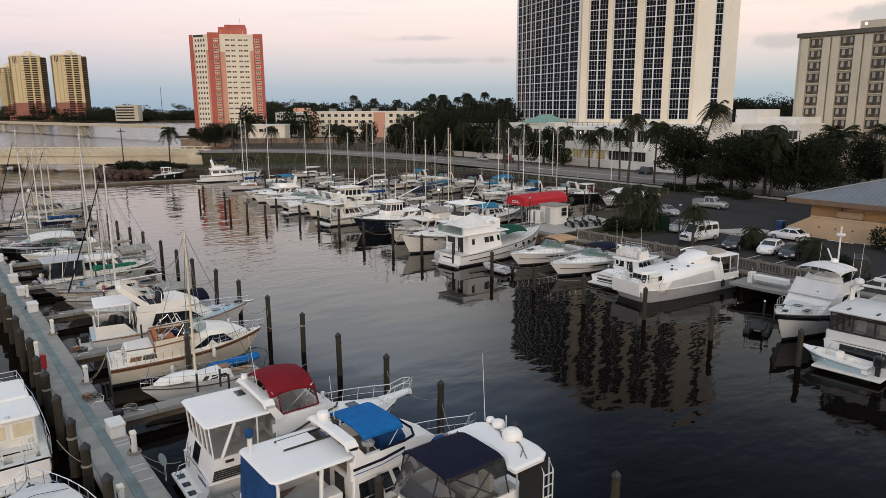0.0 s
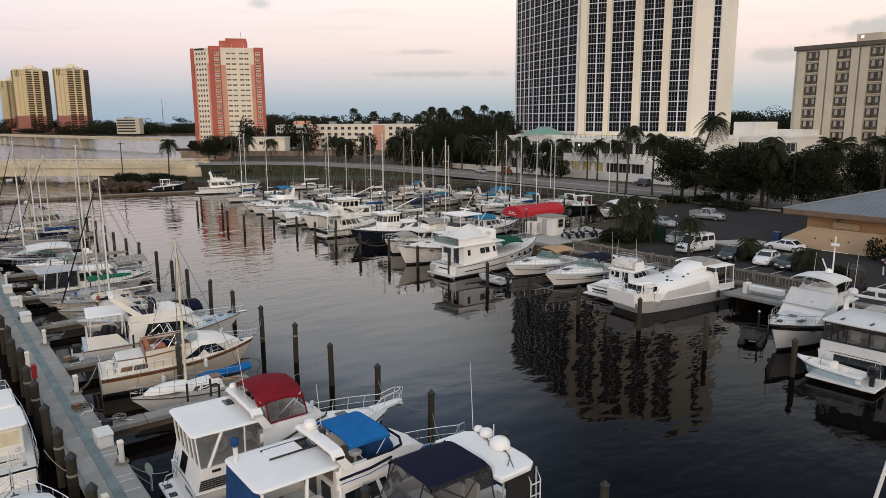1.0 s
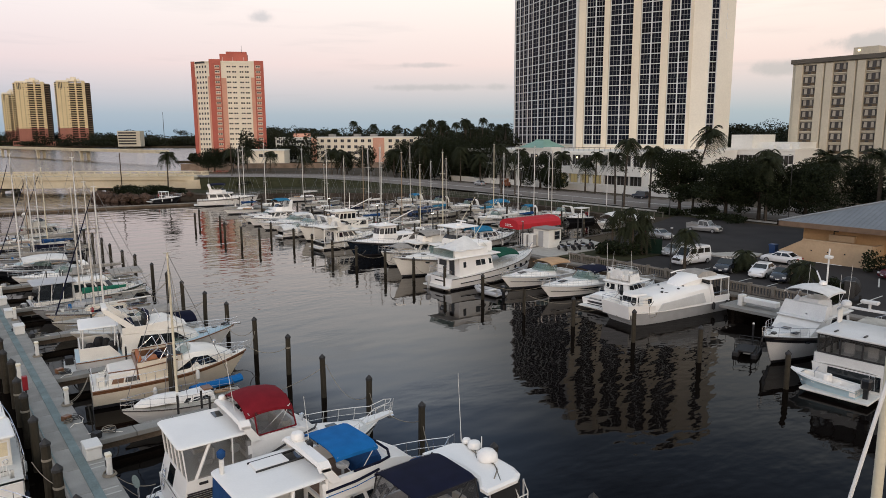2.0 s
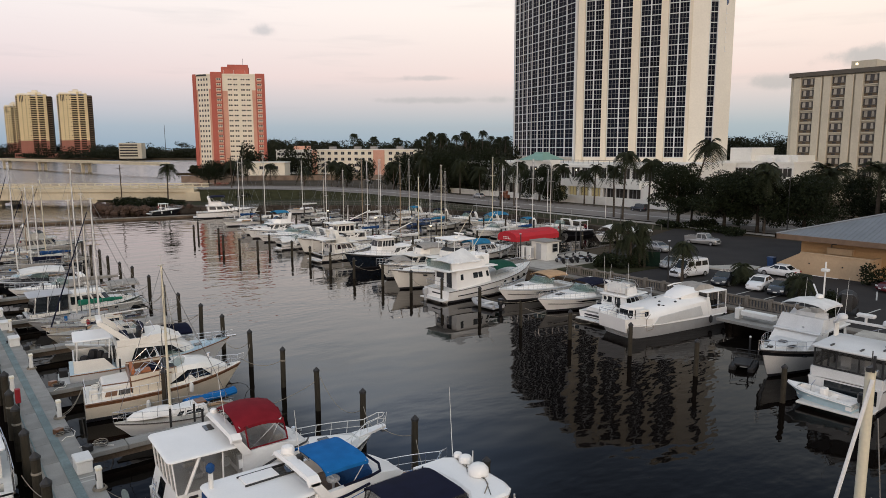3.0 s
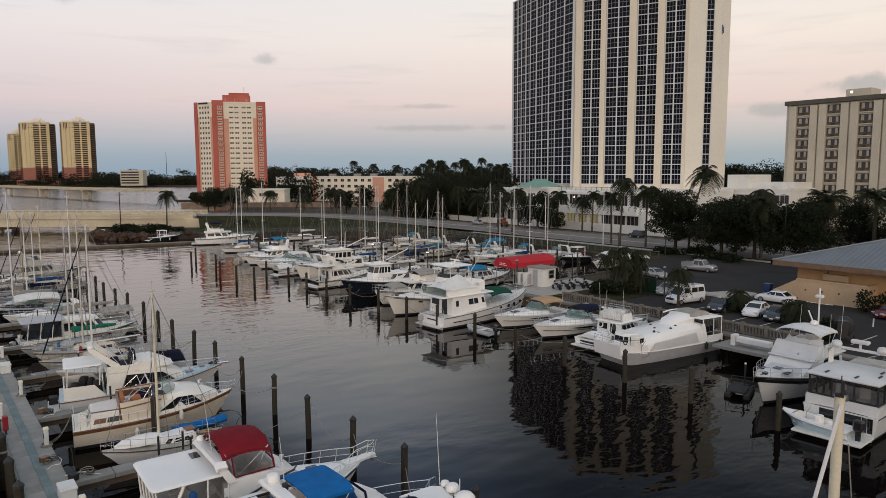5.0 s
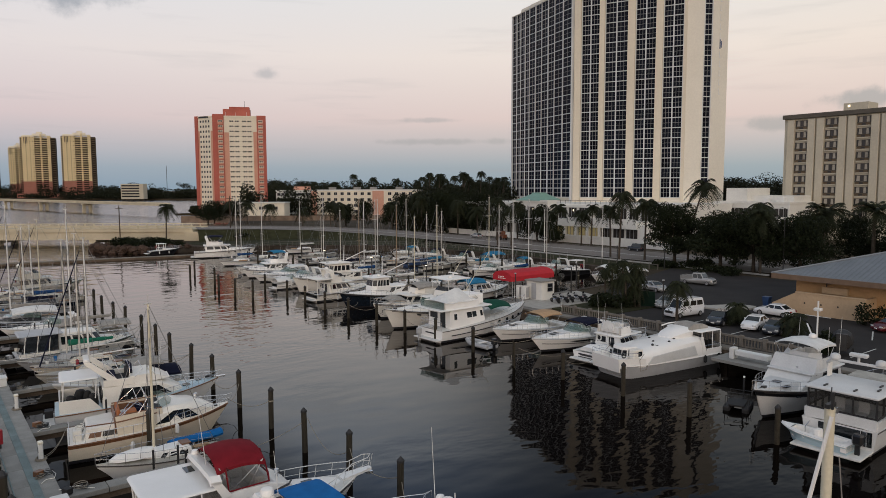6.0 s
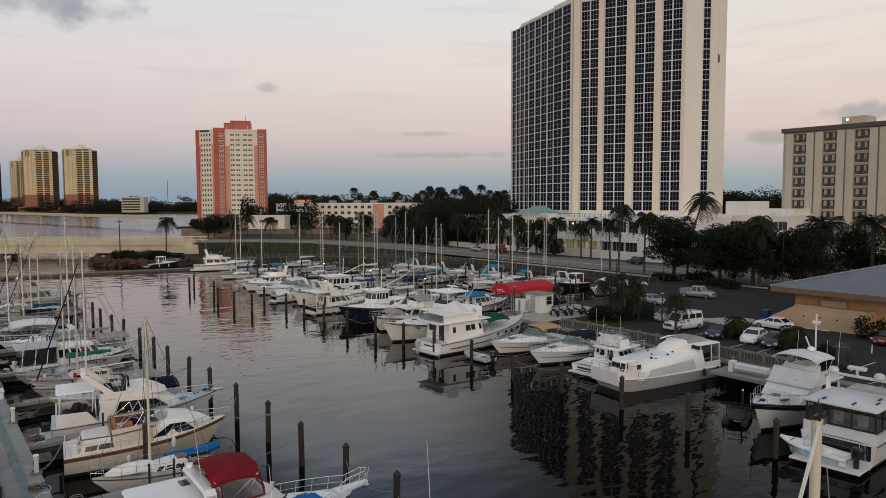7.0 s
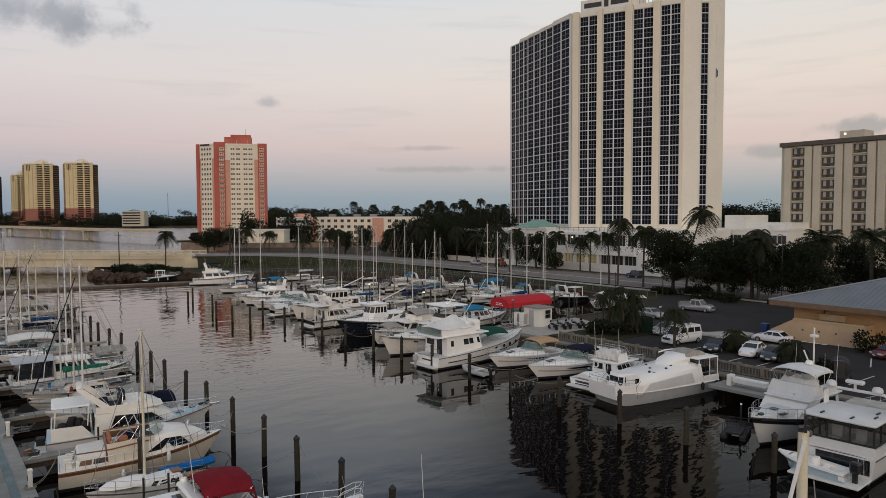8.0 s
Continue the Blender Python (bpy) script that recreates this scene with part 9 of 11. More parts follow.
def skiff(x, y, z, turn, L, m, label, motor=True, group=""):
    b = thing("skiff", x, y, z, turn, label, "skiff", group)
    h = Hull(L, L * 0.38, 0.5, 0.7, 0.6, 0.55, 0.95)
    hull(b, h, m, m, gelcoat, L * 0.82, 0.12, railm=gelcoat)
    part("thwart", Shape().box(L * 0.3, L * 0.38, -L * 0.15, L * 0.15, 0.3, 0.38).box(L * 0.55, L * 0.62, -L * 0.15, L * 0.15, 0.3, 0.38), gelcoat, b)
    part("console", Shape().box(L * 0.42, L * 0.5, -0.25, 0.25, 0.12, 0.85, bevel=0.05), gelcoat, b)
    if motor:
        outboard(b, -0.02, 0, 0.2)
    return b


long_yacht()
white_trawler()
r5 = cruiser(44.0, 36.0, 3, 8.8, 3.6, gelcoat, 0.85, 1.3, None, "small white flybridge boat with an upturned dinghy aft", (0.32, 0.72), (0.34, 0.62), 2.05, None, cockpit=0.0, arch_on=False, gm=screen_m)
for k in range(3):
    part("bridge_frame", Shape().tube([(3.2 + 0.8 * k, -1.25, 2.7), (2.7 + 0.8 * k, -1.1, 3.35), (2.7 + 0.8 * k, 1.1, 3.35), (3.2 + 0.8 * k, 1.25, 2.7)], 0.022, 5), tube_m, r5)
part("bridge_bench", Shape().box(3.1, 3.6, -1.0, 1.0, 2.2, 2.75, bevel=0.08), cv_white, r5)
part("stern_dinghy", Shape().loft([[(x, w * math.cos(a), 0.95 + 0.5 * s_ * math.sin(a)) for a in [k * math.pi / 6 for k in range(7)]] for x, w, s_ in ((0.1, 0.95, 0.7), (0.7, 1.05, 1.0), (1.6, 1.0, 1.0), (2.4, 0.8, 0.7))]), gelcoat, r5, "upturned white dinghy")
bars(r5, -0.01, -1.0, 1.0, 0.55, sign_dark, 2)
express(52.6, 41.2, 180, 10.2, gelcoat, cv_navy, "white sport cruiser with navy canvas top and radar arch")
express(52.4, 46.6, 180, 10.0, gelcoat, cv_tan, "white sport cruiser with tan canvas top", arch_on=False)
dg = thing("inflatable_dinghy", 40.6, 44.6, 0, 92, "pale grey inflatable dinghy with outboard", "dinghy")
for sd in (1, -1):
    part("tube", Shape().tube([(0, sd * 0.62, 0.3), (1.4, sd * 0.65, 0.3), (2.7, sd * 0.5, 0.34), (3.4, sd * 0.1, 0.5)], 0.21, 8), gel_grey, dg, smooth=True)
part("floor", Shape().box(0.05, 2.9, -0.5, 0.5, 0.12, 0.2), gel_grey, dg)
part("seat", Shape().box(1.2, 1.5, -0.6, 0.6, 0.45, 0.52), plastic_white, dg)
outboard(dg, 0, 0, 0.2)


def pilothouse(b, x0, x1, w, z0, z1, m):
    """A raised wheelhouse with a row of dark windows, overhanging roof, mast and boom."""
    house(b, "pilothouse", x0, x1, w, w * 0.86, z0, z1, 0.35, 0.05, 0.08, m, ((0.05, 0.26), (0.32, 0.52), (0.58, 0.76), (0.8, 0.96)), (0.42, 0.84), True, True)
    slab_top(b, "pilothouse_roof", x0 - 0.25, x1 + 0.25, w + 0.12, z1 + 0.06, m, 0.1)
    part("signal_mast", Shape().tube([(x0 + 0.3, 0, z1), (x0 + 0.2, 0, z1 + 2.6)], 0.07, 6, r1=0.04), mast_white, b)
    part("boom", Shape().tube([(x0 - 0.1, 0, z1 + 0.35), (x0 - 3.6, 0, z1 + 1.6)], 0.07, 6), mast_white, b)
    part("horn", Shape().box(x1 - 0.6, x1 - 0.2, -0.1, 0.1, z1 + 0.1, z1 + 0.22, bevel=0.02), chrome, b)
    dome(b, x0 + 1.1, 0.4, z1 + 0.1, 0.24)


def sport_yacht():
    b = cruiser(51.0, 58.3, 180, 13.5, 4.4, gel_cream, 1.2, 2.3, None, "large cream sport fisher with white hardtop and outriggers", (0.22, 0.6), (0.24, 0.48), 2.9, None, arch_on=False, line=None, name="sport_fisher")
    slab_top(b, "bridge_hardtop", 3.0, 6.4, 1.75, 5.0, gelcoat, 0.12)
    for x in (3.4, 6.0):
        for sd in (1, -1):
            part("hardtop_post", Shape().tube([(x, sd * 1.5, 3.6), (x, sd * 1.45, 4.95)], 0.035, 6), gelcoat, b)
    part("radar_bar", Shape().box(4.1, 4.3, -0.8, 0.8, 5.4, 5.52).tube([(4.2, 0, 5.0), (4.2, 0, 5.4)], 0.1, 6), gelcoat, b)
    for sd in (1, -1):
        part("outrigger", Shape().tube([(4.4, sd * 1.75, 2.9), (2.6, sd * 1.85, 5.2), (0.5, sd * 1.95, 7.8)], 0.045, 6, r1=0.025), mast_cream, b)
    dome(b, 5.2, 0.7, 5.05, 0.25)
    return b


sport_yacht()
tc = cruiser(50.5, 64.2, 180, 10.8, 3.8, gel_cream, 1.1, 1.9, None, "white cabin cruiser half wrapped in grey canvas", (0.2, 0.66), (0.22, 0.5), 2.5, None, fly_cover=cv_grey, arch_on=False)
canvas(tc, 6.9, 9.2, 1.2, 2.3, cv_grey, 0.3, None, False, 0.3, "bow_cover", "grey canvas over the foredeck")
nt = cruiser(51.2, 72.6, 180, 11.2, 3.9, gelcoat, 1.2, 2.1, None, "trawler with near-black navy hull and white pilothouse", (0.14, 0.5), None, 2.45, None, hullm=navy_paint, arch_on=False, name="trawler")
pilothouse(nt, 4.6, 7.0, 1.4, 1.9, 3.7, gelcoat)
cruiser(40.2, 80.6, 0, 9.6, 3.8, gel_cream, 1.0, 1.7, None, "white cruiser with enclosed aft deck, stern outwards", (0.2, 0.62), (0.24, 0.5), 2.4, (0.0, 0.26, 3.0), cockpit=0.2)
ty = cruiser(53.0, 88.0, 180, 12.0, 4.2, gel_cream, 1.4, 2.4, None, "large white trawler yacht with a raised pilothouse and dark windows", (0.12, 0.52), None, 2.75, None, arch_on=False, name="trawler")
pilothouse(ty, 3.4, 6.8, 1.55, 2.3, 4.05, gel_cream)
express(40.6, 93.5, 0, 6.4, gelcoat, None, "small white cuddy boat, stern outwards", arch_on=False, cover=cv_white)
express(51.6, 97.6, 180, 10.4, gelcoat, None, "white sport cruiser with sloped foredeck")
express(51.6, 102.8, 180, 10.6, gelcoat, cv_white, "white sport cruiser with pale canvas top")
cruiser(51.5, 108.5, 180, 10.0, 3.6, gelcoat, 1.0, 1.7, cv_sky, "white flybridge cruiser with light blue bimini")
express(51.6, 114, 180, 9.0, gelcoat, cv_white, "white sport boat with canvas top")
canv = cruiser(55.4, 68.5, 0, 9.4, 3.4, gelcoat, 0.9, 1.5, None, "white boat under a light blue canvas canopy", (0.25, 0.68), None, 2.2, None)
canvas(canv, 1.0, 4.2, 1.3, 2.5, cv_sky, 0.4, 1.2, True, 0.1, "boat_canopy", "light blue canvas canopy")
SAIL = [(45.0, 128.9, 12.0, cv_blue_old, mast_white, 180), (47.5, 134, 11.6, None, mast_white, 180), (51, 132.5, 12.2, None, mast_white, 180), (66, 144.7, 10.8, cv_white, mast_white, 180), (63, 131.3, 7.6, None, alu, 0),
        (59, 121.2, 12.0, None, mast_white, 0), (56.6, 110.9, 9.6, None, alu, 0), (57, 105.6, 11.8, cv_navy, mast_wood, 0), (55.2, 99.6, 11.4, None, mast_white, 0), (53.5, 94.0, 11.8, cv_blue_old, alu, 0),
        (69.5, 117.6, 11.4, cv_white, mast_white, 0), (55.5, 90.3, 11.0, None, mast_wood, 0), (71.5, 111.6, 11.4, None, alu, 0), (53.6, 82.2, 9.4, cv_white, mast_cream, 0), (73.5, 107, 8.6, cv_white, mast_white, 0),
        (55.4, 78.6, 11.2, None, mast_cream, 0), (71.5, 99.2, 9.4, cv_sky, alu, 0), (75.5, 91.0, 12.0, cv_sky, mast_cream, 0), (79.5, 91.9, 10.4, None, mast_white, 0), (71.5, 80.2, 11.4, cv_white, mast_white, 0),
        (75.5, 79.8, 11.8, cv_blue_old, mast_white, 0), (79.5, 80.0, 11.0, None, alu, 0)]
for i, (x, y, hg, cvr, mm, tn) in enumerate(SAIL):
    L = 7.8 + (i * 37 % 5) * 0.45
    sx = x if tn == 0 else x + L
    col = {cv_blue_old: "blue sail cover", cv_navy: "dark sail cover", cv_white: "white sail cover", cv_sky: "light blue sail cover"}.get(cvr, "bare boom")
    sailboat(sx, y, tn, L, (gelcoat, gel_dirty, gel_cream, gelcoat, (blue_paint if i == 14 else gel_dirty))[i % 5], hg, cvr, None, mm, "%s sailboat with %s moored by the pier" % (("white", "weathered white", "cream", "white", "dark blue" if i == 14 else "weathered white")[i % 5], col), boom=3.4 + 0.1 * (i % 4), line=None)
express(92.8, 82.7, 180, 8.0, gelcoat, None, "white sport cruiser near the seawall")
express(80.5, 86.0, 178, 8.4, gelcoat, cv_white, "white sport cruiser with raked foredeck by the seawall")
cruiser(92.1, 78.0, 183, 6.8, 2.5, gelcoat, 0.75, 1.15, None, "open white fishing boat with dark hull and hardtop", (0.34, 0.55), None, 1.5, (0.2, 0.55, 2.5), hullm=black_paint)
for x, y, mm in ((82.6, 68.5, cv_white), (83.5, 97.4, cv_sky)):
    bt = express(x + 7, y, 180, 7.0, gelcoat, None, "covered white runabout under a canvas tent", arch_on=False)
    canvas(bt, 0.8, 4.8, 1.3, 2.4, mm, 0.4, 1.0, True, 0.25, "boat_tent", "stretched canvas tent")
tent = thing("canopy_tent", 78.8, 58.3, 1.36, 8, "white canvas canopy on thin posts beside the car park", "canopy")
canvas(tent, -2.4, 2.4, 1.6, 2.2, cv_white, 0.35, None, False, 0.3, "canopy", "white canvas roof")
for x in (-2.2, 2.2):
    for y in (-1.45, 1.45):
        part("post", Shape().tube([(x, y, 0), (x, y, 2.1)], 0.04, 6), chrome, tent)
for y, x in ((88, 81), (97, 80), (104, 80.5), (113, 80), (121, 79)):
    express(x + 8, y, 180, 7.6, (gelcoat, gel_cream)[int(y) % 2], (None, cv_sky, cv_navy)[int(y) % 3], "white runabout moored below the lawn")
far_cr = cruiser(51.0, 149, -8, 13.0, 4.2, gelcoat, 1.3, 2.0, cv_navy, "large white motor yacht with dark bimini at the far wall", (0.18, 0.62), (0.2, 0.48), 2.7, None)
far_cr.matrix_basis = pose(46.6, 149.3, 0, 0, 0, -18)
lift = cruiser(37.5, 147, 20, 7.0, 2.5, gelcoat, 0.8, 1.2, None, "dark rigid workboat with white hardtop beside the breakwater", (0.3, 0.5), None, 1.6, (0.28, 0.55, 2.4), arch_on=False, hullm=black_paint)
lift.matrix_basis = pose(40.0, 160.6, 0.25, 0, 0, 2)


def bow_out_yacht():
    b = cruiser(52.7, 19.3, 180, 12.0, 3.9, gel_dull, 1.2, 2.1, None, "white flybridge yacht with hardtop canopy and tall aerial mast", (0.24, 0.66), (0.26, 0.56), 2.6, None, wins=((0.1, 0.35), (0.42, 0.66)), line=black_paint, arch_on=False, front=False, gm=gel_dull, band=0.42)
    part("flybridge_front", Shape().loft([[(6.75, -1.62, 2.66), (7.12, -1.55, 2.66), (7.12, 1.55, 2.66), (6.75, 1.62, 2.66)], [(6.3, -1.52, 3.5), (6.62, -1.45, 3.5), (6.62, 1.45, 3.5), (6.3, 1.52, 3.5)]]), gel_dull, b)
    canvas(b, 4.0, 6.7, 1.5, 4.4, cv_white, 0.2, 3.3, True, 0.12, label="white canvas flybridge top")
    part("sloped_front", Shape().loft([[(6.2, -1.5, 1.75), (8.7, -1.35, 1.65), (8.7, 1.35, 1.65), (6.2, 1.5, 1.75)], [(6.0, -1.6, 2.6), (7.2, -1.5, 2.62), (7.2, 1.5, 2.62), (6.0, 1.6, 2.6)]]), cv_white, b)
    part("brow_stripe", Shape().box(7.14, 7.24, -1.55, 1.55, 2.60, 2.66), steel_dark, b)
    for y in (-0.9, 0.1, 0.9):
        hatch(b, 9.5, y * 0.8, 2.02, 0.28, rubber)
    m = part("aerial_mast", Shape().tube([(3.6, 0, 2.7), (3.6, 0, 7.0)], 0.06, 6), plastic_white, b)
    part("crosstree", Shape().tube([(3.6, -0.9, 5.9), (3.6, 0.9, 5.9)], 0.02, 5), plastic_white, m)
    part("radar_scanner", Shape().box(3.4, 3.8, -0.25, 0.25, 6.3, 6.5, bevel=0.05), plastic_white, m)
    part("boat_boom", Shape().tube([(3.6, 0.1, 3.5), (1.2, -1.8, 4.8)], 0.06, 6), mast_white, b)
    dome(b, 4.9, 0.3, 4.6, 0.26)
    return b


def aft_cabin_trawler():
    b = thing("motor_yacht", 40.1, 13.9, 0, 3, "white aft-cabin yacht with clear-curtained deck and twin domes", "motor boat", "motor boats in the slips")
    h = Hull(12.4, 4.4, 1.45, 2.1, 1.2, 0.46, 0.92)
    hull(b, h, gel_dull, boot, deckm, 0, 0.5)
    part("aft_bulwark", Shape().box(0.1, 0.2, -1.9, 1.9, 1.45, 2.05), gel_dull, b)
    part("aft_window", Shape().box(-0.03, 0.0, -1.75, 1.1, 0.5, 1.36, bevel=0.012), dark_glass, b)
    for z in (2.0, 3.12):
        part("curtain_band", Shape().loft([[(0.27, -1.88, z), (3.6, -1.88, z), (3.6, 1.88, z), (0.27, 1.88, z)], [(0.28, -1.86, z + 0.14), (3.6, -1.86, z + 0.14), (3.6, 1.86, z + 0.14), (0.28, 1.86, z + 0.14)]], caps=False), rubber, b)
    for y in (-1.0, 0.3):
        part("deck_chair", Shape().box(1.2, 1.75, y, y + 0.55, 1.85, 1.93).box(1.7, 1.78, y, y + 0.55, 1.9, 2.55).box(1.25, 1.3, y, y + 0.05, 1.45, 1.85).box(1.25, 1.3, y + 0.5, y + 0.55, 1.45, 1.85), cv_white, b)
    cur = part("curtain", Shape().loft([[(0.3, -1.85, 2.0), (3.6, -1.85, 2.0), (3.6, 1.85, 2.0), (0.3, 1.85, 2.0)], [(0.35, -1.75, 3.2), (3.6, -1.75, 3.2), (3.6, 1.75, 3.2), (0.35, 1.75, 3.2)]], caps=False), vinyl, b, "smoked clear curtains of the aft deck")
    for x in (0.3, 1.4, 2.5, 3.5):
        for sd in (1, -1):
            part("curtain_post", Shape().box(x - 0.04, x + 0.04, sd * 1.83 - 0.05, sd * 1.83 + 0.05, 1.5, 3.25), rubber, cur)
    for y in (-0.6, 0.6):
        part("curtain_post", Shape().box(0.27, 0.33, y - 0.04, y + 0.04, 1.9, 3.25), rubber, cur)
    part("side_wall", Shape().box(0.2, 4.0, -2.0, -1.9, 1.4, 2.0).box(0.2, 4.0, 1.9, 2.0, 1.4, 2.0), gel_dull, b)
    slab_top(b, "hardtop", 0.0, 4.0, 2.0, 3.35, gel_dull, 0.12, 0.1)
    for x, y in ((0.6, 1.0), (0.6, -0.6), (1.6, -1.5), (2.6, -1.3)):
        part("roof_handle", Shape().box(x - 0.25, x + 0.25, y - 0.05, y + 0.05, 3.42, 3.48), steel_dark, b)
    house(b, "saloon", 3.8, 8.2, 1.85, 1.4, 1.5, 3.0, 1.0, 0, 0.12, gel_dull, ((0.1, 0.4), (0.48, 0.85)), (0.4, 0.85))
    part("bridge_deck", Shape().box(3.9, 7.2, -1.5, 1.5, 3.0, 3.08, bevel=0.02), deck_old, b)
    a = part("radar_arch", Shape().tube([(3.7, -1.85, 3.3), (2.9, -1.8, 4.3), (2.7, -1.5, 4.55), (2.7, 1.5, 4.55), (2.9, 1.8, 4.3), (3.7, 1.85, 3.3)], 0.09, 8), gel_dull, b, smooth=True)
    part("arch_wing", Shape().box(2.5, 3.0, 1.55, 1.65, 3.5, 4.3), gel_cream, b)
    dome(b, 2.7, 1.3, 4.62, 0.3, gel_dull)
    dome(b, 2.7, -1.2, 4.62, 0.3, gel_dull)
    part("radar_scanner", Shape().box(2.5, 2.9, -0.5, 0.5, 4.95, 5.15, bevel=0.06).tube([(2.7, 0, 4.55), (2.7, 0, 4.95)], 0.08, 6), gel_dull, b)
    whip(b, 3.2, -1.9, 3.4, 3.4, 0.0)
    whip(b, 3.2, 1.9, 3.4, 3.0, 0.0)
    bow_rail(b, h, 0.4, 0.75)
    swim_platform(b, h, 2.0)
    part("davit", Shape().tube([(-0.8, 1.5, 0.3), (-0.8, 1.5, 1.1), (-0.2, 1.5, 1.3)], 0.03, 5), chrome, b)
    part("stern_ladder", Shape().tube([(-0.1, -1.5, 0.5), (-0.2, -1.5, 1.4), (-0.1, -1.2, 1.4), (-0.1, -1.2, 0.5)], 0.025, 5), chrome, b)
    return b


bow_out_yacht()
aft_cabin_trawler()
skiff(39.0, 12.7, 0.36, 88, 4.0, gel_pale, "small pale blue skiff with outboard on a yacht's swim platform")
near = thing("sailboat", 4.3, 1.0, 0, 0, "cream-masted sailboat with white forestay, mast and stays in view", "sailboat", "sailboats in the slips")
nh = Hull(9.4, 3.0, 0.8, 1.2, 0.9, 0.35, 0.62)
hull(near, nh, gelcoat, cockpit=2.4, sole=0.35)
house(near, "cabin_trunk", 2.5, 6.4, 1.0, 0.7, 0.8, 1.35, 0.5, 0.1, 0.06, gelcoat, ((0.15, 0.4), (0.5, 0.8)), (0.3, 0.75), front=False)
nm = part("mast", Shape().tube([(3.95, 0.02, 1.3), (3.92, 0.01, 6.5), (3.9, 0, 12.1)], 0.09, 12, r1=0.068), mast_cream, near, smooth=True)
part("masthead", Shape().box(3.80, 4.02, -0.03, 0.03, 12.1, 12.16).box(3.81, 3.84, -0.08, -0.05, 12.1, 12.34).tube([(4.0, 0.03, 12.1), (4.0, 0.03, 12.36)], 0.008, 5), steel_dark, nm)
part("sheave", Shape().tube([(4.0, -0.06, 12.05), (4.0, 0.06, 12.05)], 0.045, 8), chrome, nm)
part("forestay", Shape().tube([(0.4, 0.9, 1.0), (3.82, -0.06, 12.0)], 0.028, 6), mast_white, near)
part("shroud", Shape().tube([(4.4, -1.3, 1.0), (4.05, -0.1, 10.2)], 0.010, 4), wire, near)
part("shroud", Shape().tube([(4.0, -1.2, 1.0), (4.02, -0.1, 11.4)], 0.010, 4), wire, near)


# ---- trees ----
def leaf_cloud(blobs, n, size, seed, flat=0.0):
    """Many small bent leaves scattered through a set of blobs (x, y, z, rx, ry, rz), thickest near their skins."""
    g = np.random.default_rng(seed)
    bl = np.array(blobs)
    vol = bl[:, 3] * bl[:, 4] + bl[:, 5] * bl[:, 3]
    pick = g.choice(len(bl), n, p=vol / vol.sum())
    d = g.normal(size=(n, 3))
    d /= np.linalg.norm(d, axis=1)[:, None]
    r = g.uniform(0.45, 1.08, n) ** 0.6
    c = bl[pick, :3] + d * bl[pick, 3:] * r[:, None]
    a = g.normal(size=(n, 3))
    a /= np.linalg.norm(a, axis=1)[:, None]
    b = np.cross(a, g.normal(size=(n, 3)))
    b /= np.linalg.norm(b, axis=1)[:, None]
    s = size * g.uniform(0.6, 1.4, n)[:, None]
    v = np.stack([c - a * s, c - b * s * 0.55, c + a * s, c + b * s * 0.55 + np.cross(a, b) * s * 0.25], axis=1).reshape(-1, 3)
    f = np.arange(4 * n).reshape(-1, 4)
    return v, f


def cloud_mesh(name, v, f, m):
    me = bpy.data.meshes.new(name)
    me.from_pydata(v.tolist(), [], f.tolist())
    me.materials.append(m)
    me.update()
    return me


def palm_crown(seed, n=20, L=3.0, drop=0.9, width=0.5):
    """Arching fronds with drooping leaflets."""
    g = random.Random(seed)
    s = Shape()
    for k in range(n):
        az = 2 * math.pi * k / n + g.uniform(-0.2, 0.2)
        up = g.uniform(-0.55, 1.1)
        ln = L * g.uniform(0.8, 1.1)
        mids = []
        for i in range(9):
            t = i / 8
            rad = ln * (math.cos(up) * t * 0.95 + 0.05 * t)
            z = ln * (math.sin(up) * t - drop * t * t * (0.55 + 0.3 * math.cos(up)))
            mids.append(Vector((rad * math.cos(az), rad * math.sin(az), z)))
        s.tube([tuple(p) for p in mids], 0.04, 3, r1=0.012, caps=False)
        side = Vector((-math.sin(az), math.cos(az), 0))
        for i in range(1, 9):
            for j in range(2):
                p = mids[i - 1].lerp(mids[i], j * 0.5 + 0.25)
                d = (mids[i] - mids[i - 1]).normalized()
                wl_ = width * (0.5 + 1.1 * math.sin(math.pi * min(1, (i + j * 0.5) / 9))) * L / 3.0
                for sd in (1, -1):
                    tip = p + side * sd * wl_ * 0.8 + d * wl_ * 0.55 - Vector((0, 0, wl_ * g.uniform(0.25, 0.7)))
                    wd = d * 0.10
                    s.add([tuple(p - wd), tuple(p + wd), tuple(tip)], [(0, 1, 2)])
    # hanging dead skirt
    for k in range(8):
        az = g.uniform(0, 6.28)
        p, q = Vector((0.15 * math.cos(az), 0.15 * math.sin(az), -0.1)), Vector((0.5 * math.cos(az), 0.5 * math.sin(az), -L * g.uniform(0.3, 0.55)))
        s.add([tuple(p), tuple(p + Vector((0.08, 0.08, 0))), tuple(q)], [(0, 1, 2)])
    return s.mesh("crown", [frond_m])


CROWNS = [palm_crown(11, 34, drop=1.0, width=0.62), palm_crown(12, 30, drop=1.25, width=0.6), palm_crown(13, 38, drop=0.95, width=0.6), palm_crown(14, 32, drop=1.15, width=0.62)]
HANG = [palm_crown(31, 40, 2.3, 1.5, 0.42), palm_crown(32, 44, 2.2, 1.7, 0.42)]
DATE = palm_crown(21, 44, 4.6, 0.75, 0.5)


